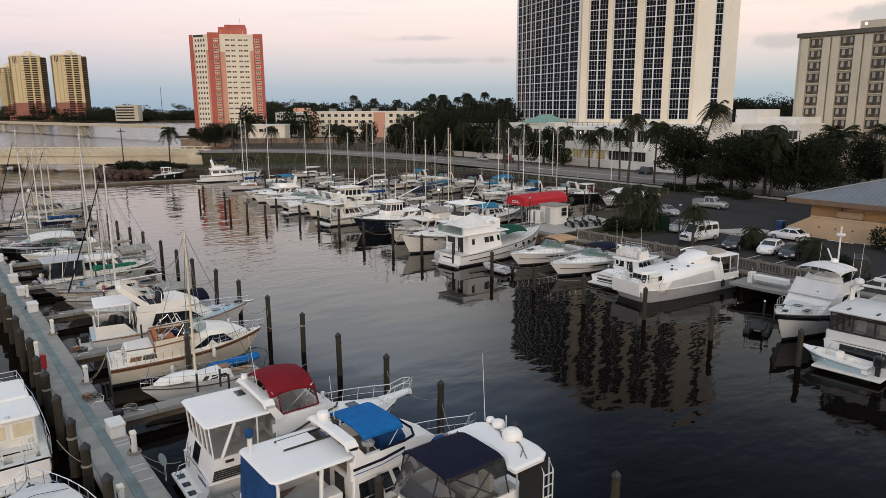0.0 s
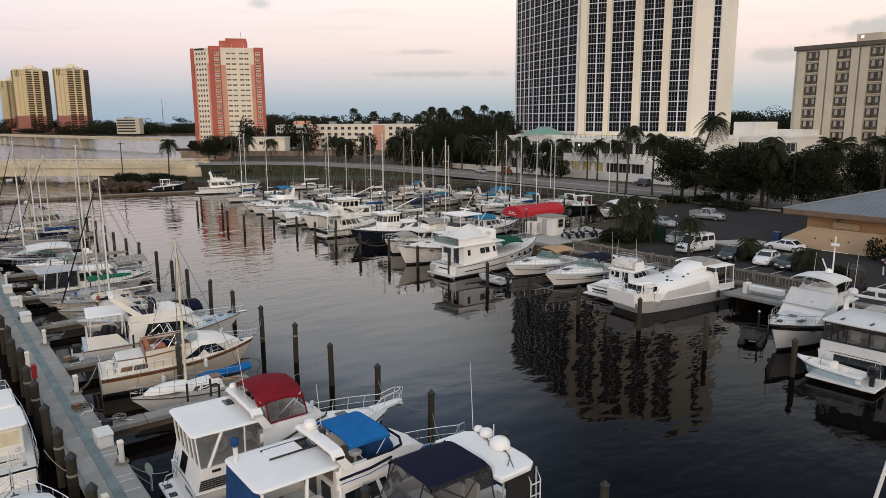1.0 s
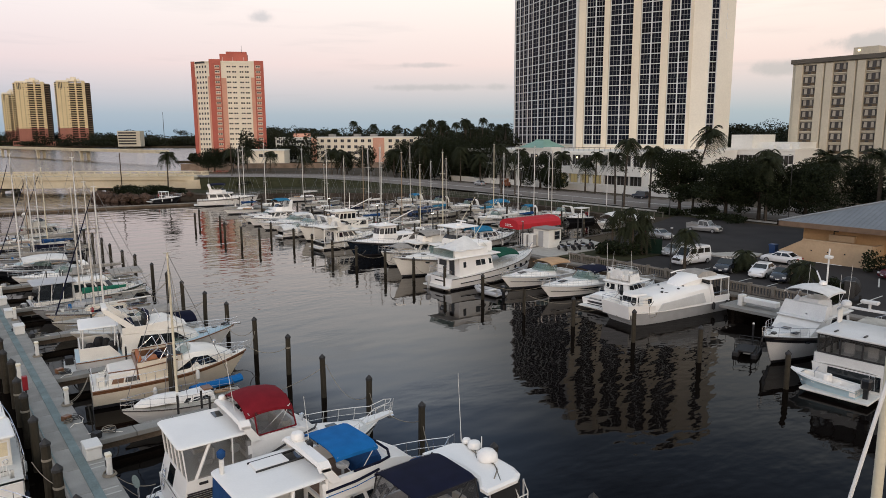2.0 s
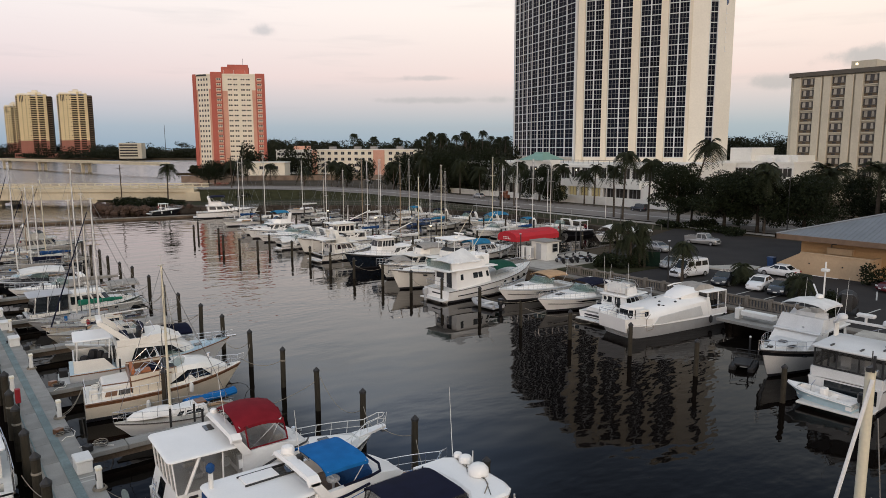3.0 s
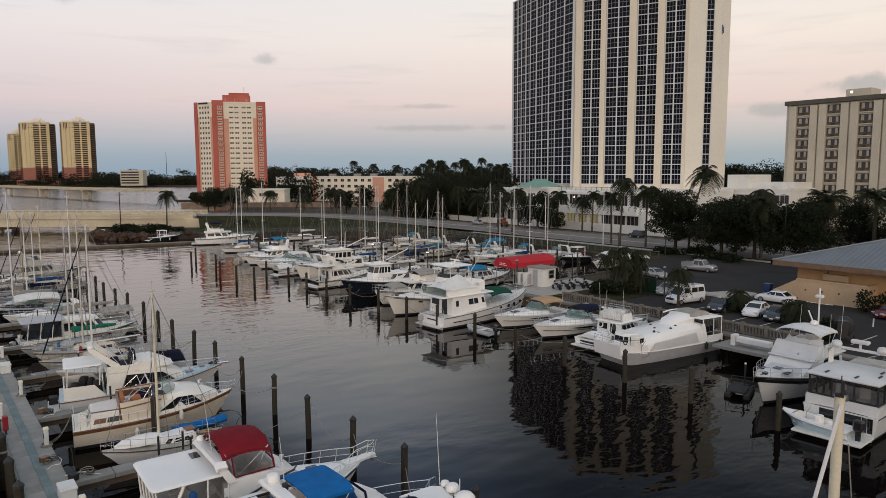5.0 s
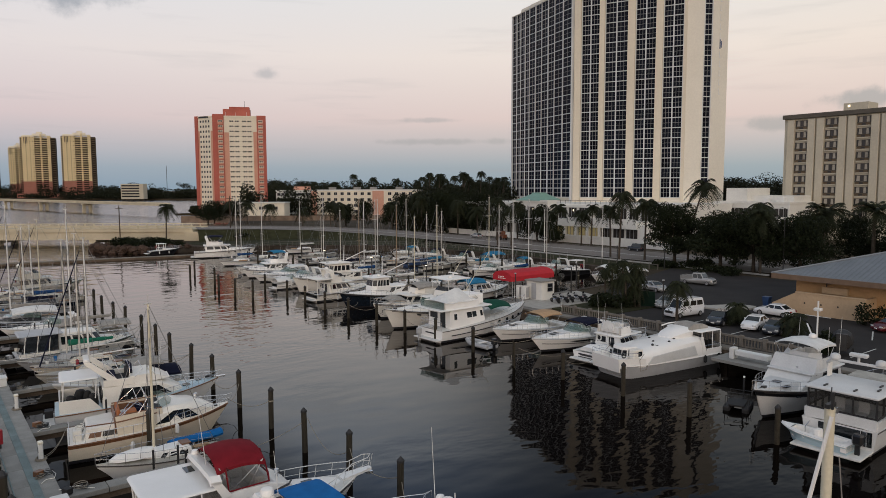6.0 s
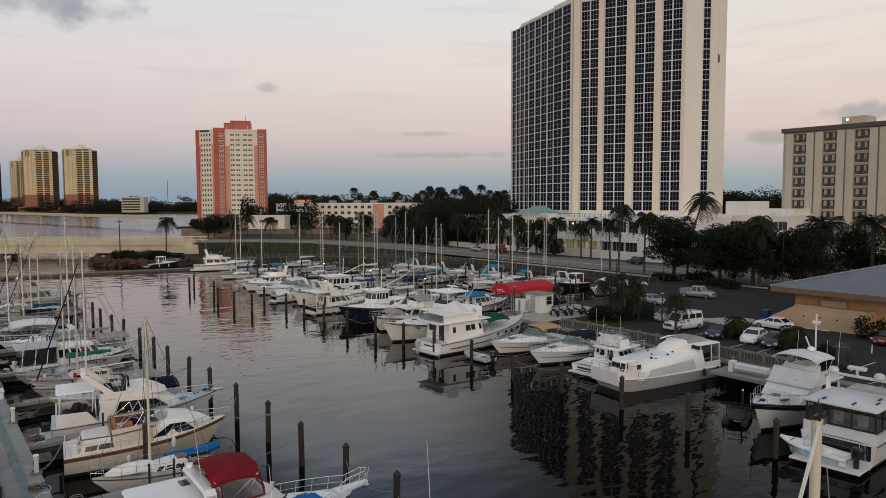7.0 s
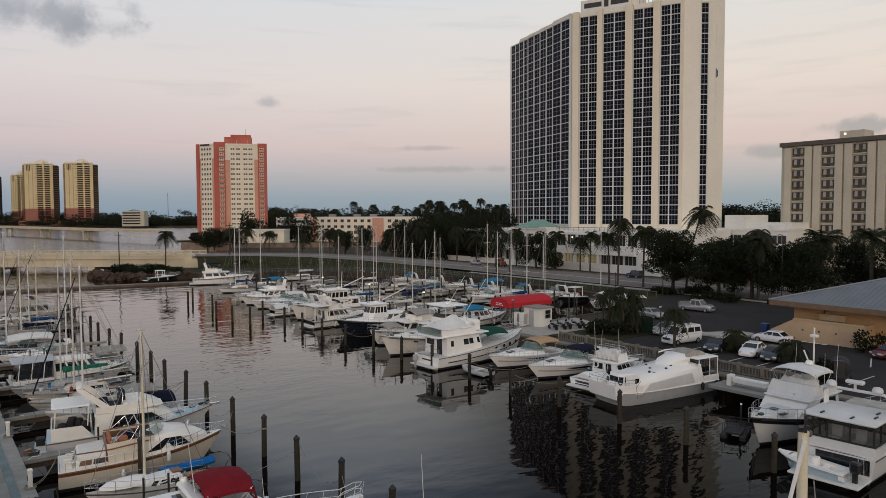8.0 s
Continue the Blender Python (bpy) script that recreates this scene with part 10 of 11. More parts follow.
def palm(x, y, h, scale=1.0, lean=(0, 0), k=0, r=0.17, base=1.3, crown=None, label="tall palm with drooping dark green fronds"):
    t = thing("palm_tree", x, y, base, rnd.uniform(0, 360), label, "palm", "palms")
    a = math.radians(-math.degrees(t.rotation_euler.z))
    lx, ly = lean[0] * math.cos(a) - lean[1] * math.sin(a), lean[0] * math.sin(a) + lean[1] * math.cos(a)
    part("trunk", Shape().tube([(0, 0, -0.3), (0.1 * lx, 0.1 * ly, h * 0.25), (0.4 * lx, 0.4 * ly, h * 0.6), (lx, ly, h)], r * 1.25, 8, r1=r * 0.75), bark, t, smooth=True)
    c = part("crown", crown or CROWNS[k % 4], frond_m, t)
    c.matrix_basis = Matrix.Translation((lx, ly, h)) @ Matrix.Rotation(k * 1.3, 4, "Z") @ Matrix.Scale(scale, 4)
    return t


for i, (x, y, z, sc, lx, ly) in enumerate([(106, 116.6, 9.0, 1.0, 0.3, 0.5), (106, 112, 10.4, 0.95, 0, 0.3), (124.5, 115.7, 10.2, 1.05, 0.4, -0.5), (124, 107, 9.0, 1.05, 0, 0), (124, 104, 10.4, 0.9, 0.3, 0),
                                           (104.2, 80.3, 13.7, 1.15, 0.4, -0.4), (107, 84.6, 10.8, 1.0, 0, 0.4), (106.9, 76.5, 12.1, 1.15, 0.3, 0), (110.5, 69.8, 15.5, 1.15, 1.6, -2.0), (107, 54.3, 12, 1.1, 0, 0), (104, 52.6, 10.8, 1.0, 0, 0),
                                           (95.9, 197.1, 8.4, 1.1, 0, 0), (102.9, 191.8, 10, 1.2, 0, 0.4), (107.3, 194, 9.4, 1.2, 0.5, 0), (117, 178, 9.8, 1.2, 0, 0), (121, 168, 11.8, 1.2, 0.4, 0), (124, 174, 13.2, 1.1, 0, 0),
                                           (122.5, 152, 11.0, 1.2, 0, 0), (123.6, 144.6, 9.0, 1.1, 0, 0.3), (97, 262, 9.0, 1.4, 0, 0), (102, 258, 9.4, 1.3, 0, 0), (108, 250, 8.4, 1.3, 0, 0), (49.8, 181.0, 10.4, 1.0, 0.5, 0.8),
                                           (116, 128, 12, 1.0, 0.2, 0), (126, 131, 10.5, 1.0, 0, 0), (130, 196, 9.5, 1.2, 0, 0), (112, 205, 9.5, 1.2, 0, 0)]):
    palm(x, y, z - 1.3, sc, (lx, ly), i)
palm(117.4, 49.1, 9.4, 1.05, (0, 0), 1, 0.32, crown=DATE, label="broad date palm with long arching fronds")
palm(121, 43, 9.8, 0.95, (0, 0), 2, 0.3, crown=DATE, label="broad date palm with long arching fronds")
palm(59.4, 37.6, 3.9, 0.62, (0.2, 0.1), 1, 0.14, 1.36, label="small palm standing in the car park edge")
for x, y, h, sc in ((62.4, 48.2, 4.7, 0.58), (63.3, 47.4, 5.0, 0.62), (64.3, 46.2, 4.7, 0.6), (62.8, 46.6, 3.6, 0.66), (62.0, 48.9, 4.1, 0.55), (64.0, 45.6, 3.4, 0.62), (62.4, 47.4, 2.8, 0.62), (65.0, 46.8, 3.9, 0.58), (63.5, 45.9, 2.4, 0.6)):
    palm(x, y, h, sc, (0.1, 0.2), int(x * 7) % 4, 0.13, 1.4, HANG[int(y * 10) % 2], label="low clump palm with dense hanging fronds")
palm(63.4, 33.4, 1.7, 0.66, (0, 0), 3, 0.14, 1.36, label="squat palm in a parking bed")
palm(62.4, 27.2, 1.6, 0.66, (0, 0), 0, 0.14, 1.36, label="squat palm beside the quay")


def broadleaf(x, y, h, r, seed, n=1500, base=1.3, leaf=0.34, label="broad dark green shade tree with a dense uneven crown"):
    t = thing("shade_tree", x, y, base, 0, label, "tree", "shade trees")
    g = random.Random(seed)
    s = Shape().tube([(0, 0, -0.3), (0.1, 0.05, h * 0.18), (0.15, 0.1, h * 0.36)], 0.34, 8, r1=0.22)
    blobs = []
    for k in range(19):
        az, up = 2 * math.pi * k / 19 + g.uniform(-0.3, 0.3), g.uniform(0.24, 0.93)
        rr = r * g.uniform(0.3, 0.95) * (1.2 - up * 0.65)
        c = (rr * math.cos(az), rr * math.sin(az), h * up)
        blobs.append((*c, r * g.uniform(0.26, 0.46), r * g.uniform(0.26, 0.46), h * g.uniform(0.11, 0.18)))
        if k % 2 == 0:
            s.tube([(0.1, 0.08, h * 0.3), (c[0] * 0.5, c[1] * 0.5, h * (0.3 + up * 0.25)), c], 0.15, 6, r1=0.04)
    blobs.append((0, 0, h * 0.72, r * 0.6, r * 0.6, h * 0.25))
    part("trunk", s, bark_dark, t, smooth=True)
    v, f = leaf_cloud(blobs, int(n * 5), leaf * 0.5, seed)
    part("crown", cloud_mesh("crown", v, f, leaf_m), leaf_m, t)
    return t


for i, (x, y, h, r, n) in enumerate([(107.5, 70.5, 10.6, 5.6, 3200), (104.8, 59.9, 9.4, 6.2, 2800), (105.6, 54.6, 9.8, 6.4, 2800), (112, 61.5, 9.0, 5.6, 2200), (109, 48.8, 8.8, 5.6, 2200), (123.2, 121.0, 8.8, 5.0, 2600), (121.6, 115.4, 7.6, 3.6, 1600),
                                     (124, 38, 9.0, 5.5, 2200), (118, 34, 8.0, 5.0, 2000), (128, 48, 8.6, 5, 2000), (132, 30, 9.4, 6, 2000), (112, 28, 7.0, 4.5, 1600), (126, 58, 7.6, 4.2, 1600), (141, 62, 8.4, 5, 1600),
                                     (122, 160, 12.5, 6.0, 2200), (130, 150, 13, 6.0, 2200), (136, 170, 13, 6.5, 2200), (128, 185, 12, 6.5, 1800), (94, 272, 8.5, 6.5, 1500), (100, 268, 9.5, 6.5, 1500), (88, 262, 7, 5, 1200), (121.6, 215.3, 8.0, 3.6, 1500), (121.4, 201.6, 9.4, 4.0, 1500), (123.2, 187.4, 9.0, 3.8, 1500)]):
    broadleaf(x, y, h, r, 100 + i, n)


def bush(name, x, y, sx, sy, h, seed, n=500, base=1.3, leaf=0.16, label="clipped dark green shrub"):
    t = thing(name, x, y, base, 0, label, "shrub", "shrubs")
    g = random.Random(seed)
    bl = [(g.uniform(-sx, sx) * 0.7, g.uniform(-sy, sy) * 0.7, h * g.uniform(0.35, 0.6), sx * 0.45 + 0.2, sy * 0.35 + 0.2, h * 0.45) for _ in range(7)]
    v, f = leaf_cloud(bl, n, leaf, seed)
    part("foliage", cloud_mesh("foliage", v, f, leaf_m), leaf_m, t)
    return t


for i, (x, y, sx, sy, h) in enumerate([(73.0, 24.6, 1.4, 1.5, 2.5), (61.5, 47.5, 2.5, 2.2, 1.7), (63.4, 33.4, 0.7, 0.8, 1.5), (57.2, 22.0, 1.0, 1.0, 2.2), (130.5, 96, 1.0, 12, 1.3), (131, 118, 0.8, 14, 1.0),
                                       (104, 64, 2.5, 2.5, 1.4), (101, 68, 2, 3, 1.2), (100, 57, 3, 4, 1.2), (42, 172, 4.0, 3.5, 2.4), (46, 168, 3, 2.5, 1.7), (39, 169, 2.5, 2, 2.0), (38, 176, 2.5, 2.5, 2.2), (41, 180, 3, 2.5, 2.0), (47, 176, 3, 3, 1.8), (49, 168, 2, 2, 1.5), (68, 176, 3, 2, 1.8), (92, 166, 2, 2, 1.5)]):
    bush("shrub", x, y, sx, sy, h, 300 + i, 1100 if sx * sy > 5 else 600, leaf=0.2 if sx * sy > 5 else 0.15)


bush("shrub", 87.4, 179.3, 2.2, 1.6, 1.6, 341, 700, leaf=0.2)


def woods(name, spots, seed, leaf, label, n=130):
    """Distant woods as one mass of many small crowns."""
    vs, fs, o = [], [], 0
    g = random.Random(seed)
    for i, (x, y, h, r) in enumerate(spots):
        bl = [(x + g.uniform(-r, r) * 0.6, y + g.uniform(-r, r) * 0.6, 1.3 + h * g.uniform(0.2, 0.88), r * g.uniform(0.35, 0.6), r * g.uniform(0.35, 0.6), h * g.uniform(0.1, 0.22)) for _ in range(7)]
        bl.append((x, y, 1.3 + h * 0.3, r * 0.8, r * 0.8, h * 0.3))
        v, f = leaf_cloud(bl, n, leaf * g.uniform(0.8, 1.2), seed * 1000 + i)
        vs.append(v)
        fs.append(f + o)
        o += len(v)
    ob = new(name, cloud_mesh(name, np.concatenate(vs), np.concatenate(fs), woods_m))
    return tagged(ob, label, "woods", kind="stuff")


g = random.Random(5)
sp = []
for k in range(150):
    X = g.uniform(-100, 75)
    Y = g.uniform(345, 470)
    if -66 < X < -8 and Y < 375:
        Y += 40
    sp.append((*old(X, Y)[:2], g.uniform(11, 18) + (3 if g.random() < 0.2 else 0), g.uniform(5, 9)))
for k in range(60):
    X, Y = g.uniform(-6, 26), g.uniform(235, 330)
    sp.append((*old(X, Y)[:2], g.uniform(9, 15), g.uniform(4.5, 7)))
for k in range(26):
    X, Y = g.uniform(-12, 12), g.uniform(205, 250)
    sp.append((*old(X, Y)[:2], g.uniform(6, 9), g.uniform(3.5, 5)))
woods("woods", sp, 41, 0.55, "dark mixed woods behind the waterfront", 750)
sp = [(*old(g.uniform(-105, -60), g.uniform(470, 560))[:2], g.uniform(9, 17), g.uniform(7, 11)) for _ in range(20)]
sp += [(*old(g.uniform(-250, -130), g.uniform(800, 900))[:2], g.uniform(14, 24), g.uniform(9, 15)) for _ in range(30)]
sp = [p for p in sp if not (p[0] < 150 and p[1] < 560)]
sp += [(*old(g.uniform(-900, -200), g.uniform(970, 1100))[:2], g.uniform(14, 25), g.uniform(10, 16)) for _ in range(90)]
sp += [(*old(g.uniform(-190, 60), g.uniform(640, 800))[:2], g.uniform(14, 22), g.uniform(9, 14)) for _ in range(60)]
sp += [(*old(g.uniform(-500, -120), g.uniform(890, 1000))[:2], g.uniform(7, 15), g.uniform(11, 17)) for _ in range(110)]
sp += [(*old(g.uniform(-138, -96), g.uniform(380, 398))[:2], g.uniform(3, 6), g.uniform(2.5, 4)) for _ in range(8)]
sp += [(*old(g.uniform(-1150, -480), g.uniform(960, 1010))[:2], g.uniform(5, 9), g.uniform(12, 18)) for _ in range(50)]
woods("woods", sp, 42, 0.95, "low hazy woods along the far shore", 600)
sp = [(*old(g.uniform(95, 215), g.uniform(240, 330))[:2], g.uniform(15, 18.5), g.uniform(7, 11)) for _ in range(160)]
woods("woods", sp, 43, 0.42, "dark wooded rise behind the hotels", 1500)
for k in range(34):
    X, Y = g.uniform(-12, 34), g.uniform(285, 350)
    px_, py_ = old(X, Y)[:2]
    palm(px_, py_, g.uniform(15, 20), g.uniform(0.8, 1.1), (g.uniform(-0.8, 0.8), g.uniform(-0.8, 0.8)), k, 0.2, label="tall slender palm rising from the woods")
for X, Y, h in ((-50, 400, 21), (-38, 395, 19), (-24, 380, 18), (-66, 430, 17), (-5, 360, 19), (-100, 520, 15), (-75, 410, 17)):
    px_, py_ = old(X, Y)[:2]
    palm(px_, py_, h, 1.2, (0.5, 0), int(h), 0.2, label="tall slender palm rising from the woods")

# rip-rap beside the breakwater
rk = []
for k in range(5):
    g2 = random.Random(60 + k)
    pts_ = [(r_ * math.cos(2 * math.pi * i / 6) * g2.uniform(0.8, 1.2), r_ * math.sin(2 * math.pi * i / 6) * g2.uniform(0.8, 1.2), z_) for z_, r_ in ((-0.35, 0.35), (0.0, 0.55), (0.35, 0.3)) for i in range(6)]
    rk.append(Shape().loft([pts_[0:6], pts_[6:12], pts_[12:18]]).mesh("rock", [rock_m]))
rr = thing("rip_rap", 44, 158, 0, 0, "heap of rough grey boulders on the point", "rocks", kind="structure")
for k in range(150):
    t = g.random()
    ex, ey = [(50, 164.5), (40, 166), (35.5, 171), (33.5, 180), (42, 187)][int(t * 4)], [(50, 164.5), (40, 166), (35.5, 171), (33.5, 180), (42, 187)][int(t * 4) + 1]
    u = g.random()
    x, y = ex[0] + (ey[0] - ex[0]) * u + g.uniform(-1.6, 1.2), ex[1] + (ey[1] - ex[1]) * u + g.uniform(-1.2, 1.2)
    sc = g.uniform(0.8, 2.0)
    part("rock", rk[k % 5], rock_m, rr).matrix_basis = pose(x - 44, y - 158, g.uniform(0.1, 1.5), g.uniform(0, 60), 0, g.uniform(0, 360)) @ Matrix.Scale(sc, 4)


# ---- awning, dock office, motorcycles ----
aw_ = thing("entrance_awning", 56.5, 60.75, 0.9, 0, "long bright red barrel awning with white lettering on posts", "awning")
rings = []
for x in (0, 0.05, 7.55, 7.6):
    e = 0.06 if x in (0, 7.6) else 0
    rings.append([(x, -1.75 + e, 2.6), (x, -1.75 + e, 3.2), (x, -1.3, 3.6), (x, -0.45, 3.82 - e), (x, 0.45, 3.82 - e), (x, 1.3, 3.6), (x, 1.75 - e, 3.2), (x, 1.75 - e, 2.6)])
part("canopy", Shape().loft(rings), cv_bright_red, aw_, "bright red awning fabric", smooth=False)
for k in range(2):
    for j in range(5 if k else 4):
        part("lettering_bar", Shape().box(-0.03, -0.005, 0.55 - 0.28 * j - 0.09, 0.55 - 0.28 * j + 0.09, 3.06 - 0.2 * k, 3.16 - 0.2 * k), sign_white, aw_)
for x in (0.3, 2.6, 4.9, 7.3):
    for y in (-1.6, 1.6):
        part("post", Shape().tube([(x, y, 0.1), (x, y, 2.7)], 0.05, 6), chrome, aw_)
of = thing("dock_office", 58.5, 57.1, 1.4, 0, "small white dock office hut with flat roof and window", "hut")
part("wall", Shape().box(0, 2.2, -1.3, 1.3, 0, 2.2), stucco_white, of)
part("roof", Shape().box(-0.2, 2.4, -1.45, 1.45, 2.2, 2.36), roof_grey, of)
part("window", window_mesh("window", 0.9, 1.0, 1, 2, 0.06, dark_glass), None, of).matrix_basis = pose(1.4, -1.32, 1.0)
part("door", Shape().box(-0.04, 0, -0.4, 0.4, 0.05, 2.0), gel_grey, of)
for x, y in ((57.6, 58.9), (57.9, 58.0)):
    vm = thing("vending_cabinet", x, y, 1.4, 10, "pale grey metal cabinet beside the dock office", "cabinet", "cabinets by the office")
    part("body", Shape().box(-0.4, 0.4, -0.35, 0.35, 0, 1.6, bevel=0.04), plastic_white, vm)
    part("door_panel", Shape().box(-0.34, 0.34, -0.37, -0.35, 0.2, 1.45), gel_grey, vm)


def motorcycle(x, y, turn):
    b = thing("motorcycle", x, y, 1.4, turn, "dark parked touring motorcycle with chrome parts", "motorcycle", "parked motorcycles")
    b.scale = (0.9, 0.9, 0.82)
    for wx in (-0.75, 0.75):
        o = part("wheel", Shape().lathe([(0.1, -0.06), (0.3, -0.07), (0.33, 0), (0.3, 0.07), (0.1, 0.06)], 12), tyre_m, b)
        o.matrix_basis = Matrix.Translation((wx, 0, 0.33)) @ Matrix.Rotation(radians(90), 4, "X")
    part("tank", Shape().box(-0.1, 0.45, -0.17, 0.17, 0.72, 0.98, bevel=0.07), black_paint, b)
    part("seat", Shape().box(-0.75, -0.1, -0.16, 0.16, 0.68, 0.84, bevel=0.05), rubber, b)
    part("engine", Shape().box(-0.3, 0.35, -0.2, 0.2, 0.25, 0.68, bevel=0.06), chrome, b)
    part("fork", Shape().tube([(0.75, 0.1, 0.33), (0.5, 0.1, 1.0)], 0.03, 5).tube([(0.75, -0.1, 0.33), (0.5, -0.1, 1.0)], 0.03, 5), chrome, b)
    part("handlebar", Shape().tube([(0.3, -0.4, 1.1), (0.5, -0.15, 1.02), (0.5, 0.15, 1.02), (0.3, 0.4, 1.1)], 0.018, 5), chrome, b)
    part("saddlebag", Shape().box(-0.85, -0.4, 0.18, 0.34, 0.45, 0.75, bevel=0.05), black_paint, b)
    part("windshield", Shape().loft([[(0.55, -0.16, 1.0), (0.57, 0, 1.0), (0.55, 0.16, 1.0)], [(0.44, -0.13, 1.3), (0.45, 0, 1.34), (0.44, 0.13, 1.3)]], caps=False, closed=False), dark_glass, b)


for k in range(5):
    motorcycle(58.6 + 0.95 * k, 53.6 - 0.3 * k, (80, 95, 70, 100, 62)[k])


# ---- cars ----
def car(x, y, turn, m, kind="saloon", label="", L=4.6, base=1.36):
    b = thing("car" if kind != "pickup" else "pickup_truck", x, y, base, turn, label, "car" if kind != "van" else "van", "parked cars")
    b.scale = (0.88, 0.88, 0.9)
    W = 0.92 if kind in ("saloon", "hatch") else 1.0
    prof = {"saloon": [(-2.3, 0.55, 0.95), (-1.6, 0.95, 0.98), (1.0, 0.9, 0.98), (2.25, 0.62, 0.8)], "hatch": [(-2.15, 0.6, 1.0), (-1.6, 0.98, 1.02), (0.9, 0.95, 0.98), (2.1, 0.65, 0.8)],
            "van": [(-2.6, 1.0, 1.05), (-1.6, 1.05, 1.08), (1.5, 1.02, 1.05), (2.6, 0.72, 0.9)], "pickup": [(-2.7, 0.85, 0.98), (-1.0, 1.0, 1.0), (1.2, 1.1, 1.16), (2.7, 0.9, 1.06)], "jeep": [(-2.0, 0.95, 1.0), (-1, 1.0, 1.05), (1.0, 1.0, 1.05), (2.0, 0.95, 1.0)]}[kind]
    rings = []
    xa, xb = prof[0][0], prof[3][0]
    for xx, z, w in ((xa, prof[0][1], 0.80), (xa + 0.06, prof[0][1] + 0.2, 0.89), (xa + 0.22, prof[0][2], 0.95), (prof[1][0], prof[1][2], 0.99), (0, prof[1][2], 1.0), (prof[2][0], prof[2][2], 0.99), ((prof[2][0] + xb) / 2, (prof[2][2] + prof[3][2]) / 2 + 0.05, 0.97),
                     (xb - 0.3, prof[3][2], 0.92), (xb - 0.1, prof[3][1] + 0.06, 0.84), (xb, prof[3][1] - 0.08, 0.7)):
        y = W * w
        half = [(xx, y * 0.9, 0.24), (xx, y * 0.99, 0.36), (xx, y, z * 0.62), (xx, y * 0.96, z * 0.88), (xx, y * 0.86, z), (xx, y * 0.4, z + 0.025)]
        rings.append([(p[0], -p[1], p[2]) for p in half] + list(reversed(half)))
    part("body", Shape().loft(rings), m, b, smooth=True)
    cab = {"saloon": (-1.75, 1.15, 1.45, 0.75, 0.85), "hatch": (-2.0, 1.1, 1.5, 0.45, 0.9), "van": (-2.55, 1.7, 2.15, 0.15, 0.7), "pickup": (-0.75, 1.35, 1.85, 0.12, 0.6), "jeep": (-1.9, 0.9, 1.8, 0.1, 0.35)}[kind]
    x0, x1, zt, ra, rf = cab
    zb = prof[1][2] - 0.05
    lo = [(x0, -W * 0.93, zb), (x1, -W * 0.93, zb), (x1, W * 0.93, zb), (x0, W * 0.93, zb)]
    hi = [(x0 + ra, -W * 0.75, zt - 0.06), (x1 - rf, -W * 0.75, zt - 0.06), (x1 - rf, W * 0.75, zt - 0.06), (x0 + ra, W * 0.75, zt - 0.06)]
    tp_ = [(p[0] * 0.97, p[1] * 0.9, zt) for p in hi]
    part("cabin", Shape().loft([lo, hi, tp_]), m, b)
    F = [(lo[i], lo[(i + 1) % 4], hi[(i + 1) % 4], hi[i]) for i in range(4)]
    for i in (0, 2):
        if kind == "van":
            for u0, u1 in ((0.05, 0.3), (0.34, 0.6), (0.68, 0.92)):
                pane(b, F[i], u0 if i == 0 else 1 - u1, u1 if i == 0 else 1 - u0, 0.3, 0.8, car_glass, 0.012, "side_window")
        else:
            pane(b, F[i], 0.08, 0.47, 0.12, 0.9, car_glass, 0.012, "side_window")
            pane(b, F[i], 0.52, 0.92, 0.12, 0.9, car_glass, 0.012, "side_window")
    pane(b, F[1], 0.06, 0.94, 0.1, 0.92, car_glass, 0.012, "windscreen")
    pane(b, F[3], 0.08, 0.92, 0.25 if kind == "van" else 0.12, 0.88, car_glass, 0.012, "rear_window")
    if kind == "pickup":
        part("load_bed", Shape().box(-2.55, -0.75, -0.8, 0.8, 1.0, 1.06), rubber, b)
        for sd in (1, -1):
            part("bed_side", Shape().box(-2.68, -0.62, sd * 0.9 - 0.06, sd * 0.9 + 0.06, 0.8, 1.32, bevel=0.03), m, b)
        part("tailgate", Shape().box(-2.72, -2.62, -0.88, 0.88, 0.75, 1.3, bevel=0.03), m, b)
        part("grille", Shape().box(2.6, 2.72, -0.5, 0.5, 0.55, 0.8), steel_dark, b)
    if kind == "van":
        part("grille", Shape().box(2.5, 2.62, -0.55, 0.55, 0.6, 0.85), steel_dark, b)
    for wx in (prof[0][0] + 0.85, prof[3][0] - 0.85):
        for sd in (1, -1):
            w = part("wheel", Shape().lathe([(0.2, -0.1), (0.31, -0.11), (0.34, 0), (0.31, 0.11), (0.2, 0.1)], 14), tyre_m, b)
            w.matrix_basis = Matrix.Translation((wx, sd * (W - 0.08), 0.34)) @ Matrix.Rotation(radians(90 * sd), 4, "X")
            part("rim", Shape().lathe([(0.21, -0.115), (0.2, -0.12), (0.05, -0.1)], 12), rim_m, w)
    for sd in (1, -1):
        part("headlight", Shape().box(prof[3][0] - 0.16, prof[3][0] - 0.0, sd * 0.62 - 0.17, sd * 0.62 + 0.17, 0.58, 0.72), lamp_clear, b)
        part("tail_light", Shape().box(prof[0][0] - 0.01, prof[0][0] + 0.12, sd * 0.66 - 0.13, sd * 0.66 + 0.13, 0.66, 0.84), lamp_red, b)
        part("mirror", Shape().box(x1 - rf - 0.15, x1 - rf + 0.03, sd * (W + 0.08) - 0.08, sd * (W + 0.08) + 0.08, zb + 0.05, zb + 0.2, bevel=0.03), m, b)
    part("bumper", Shape().box(prof[3][0] - 0.08, prof[3][0] + 0.06, -0.75, 0.75, 0.32, 0.5, bevel=0.04), m, b)
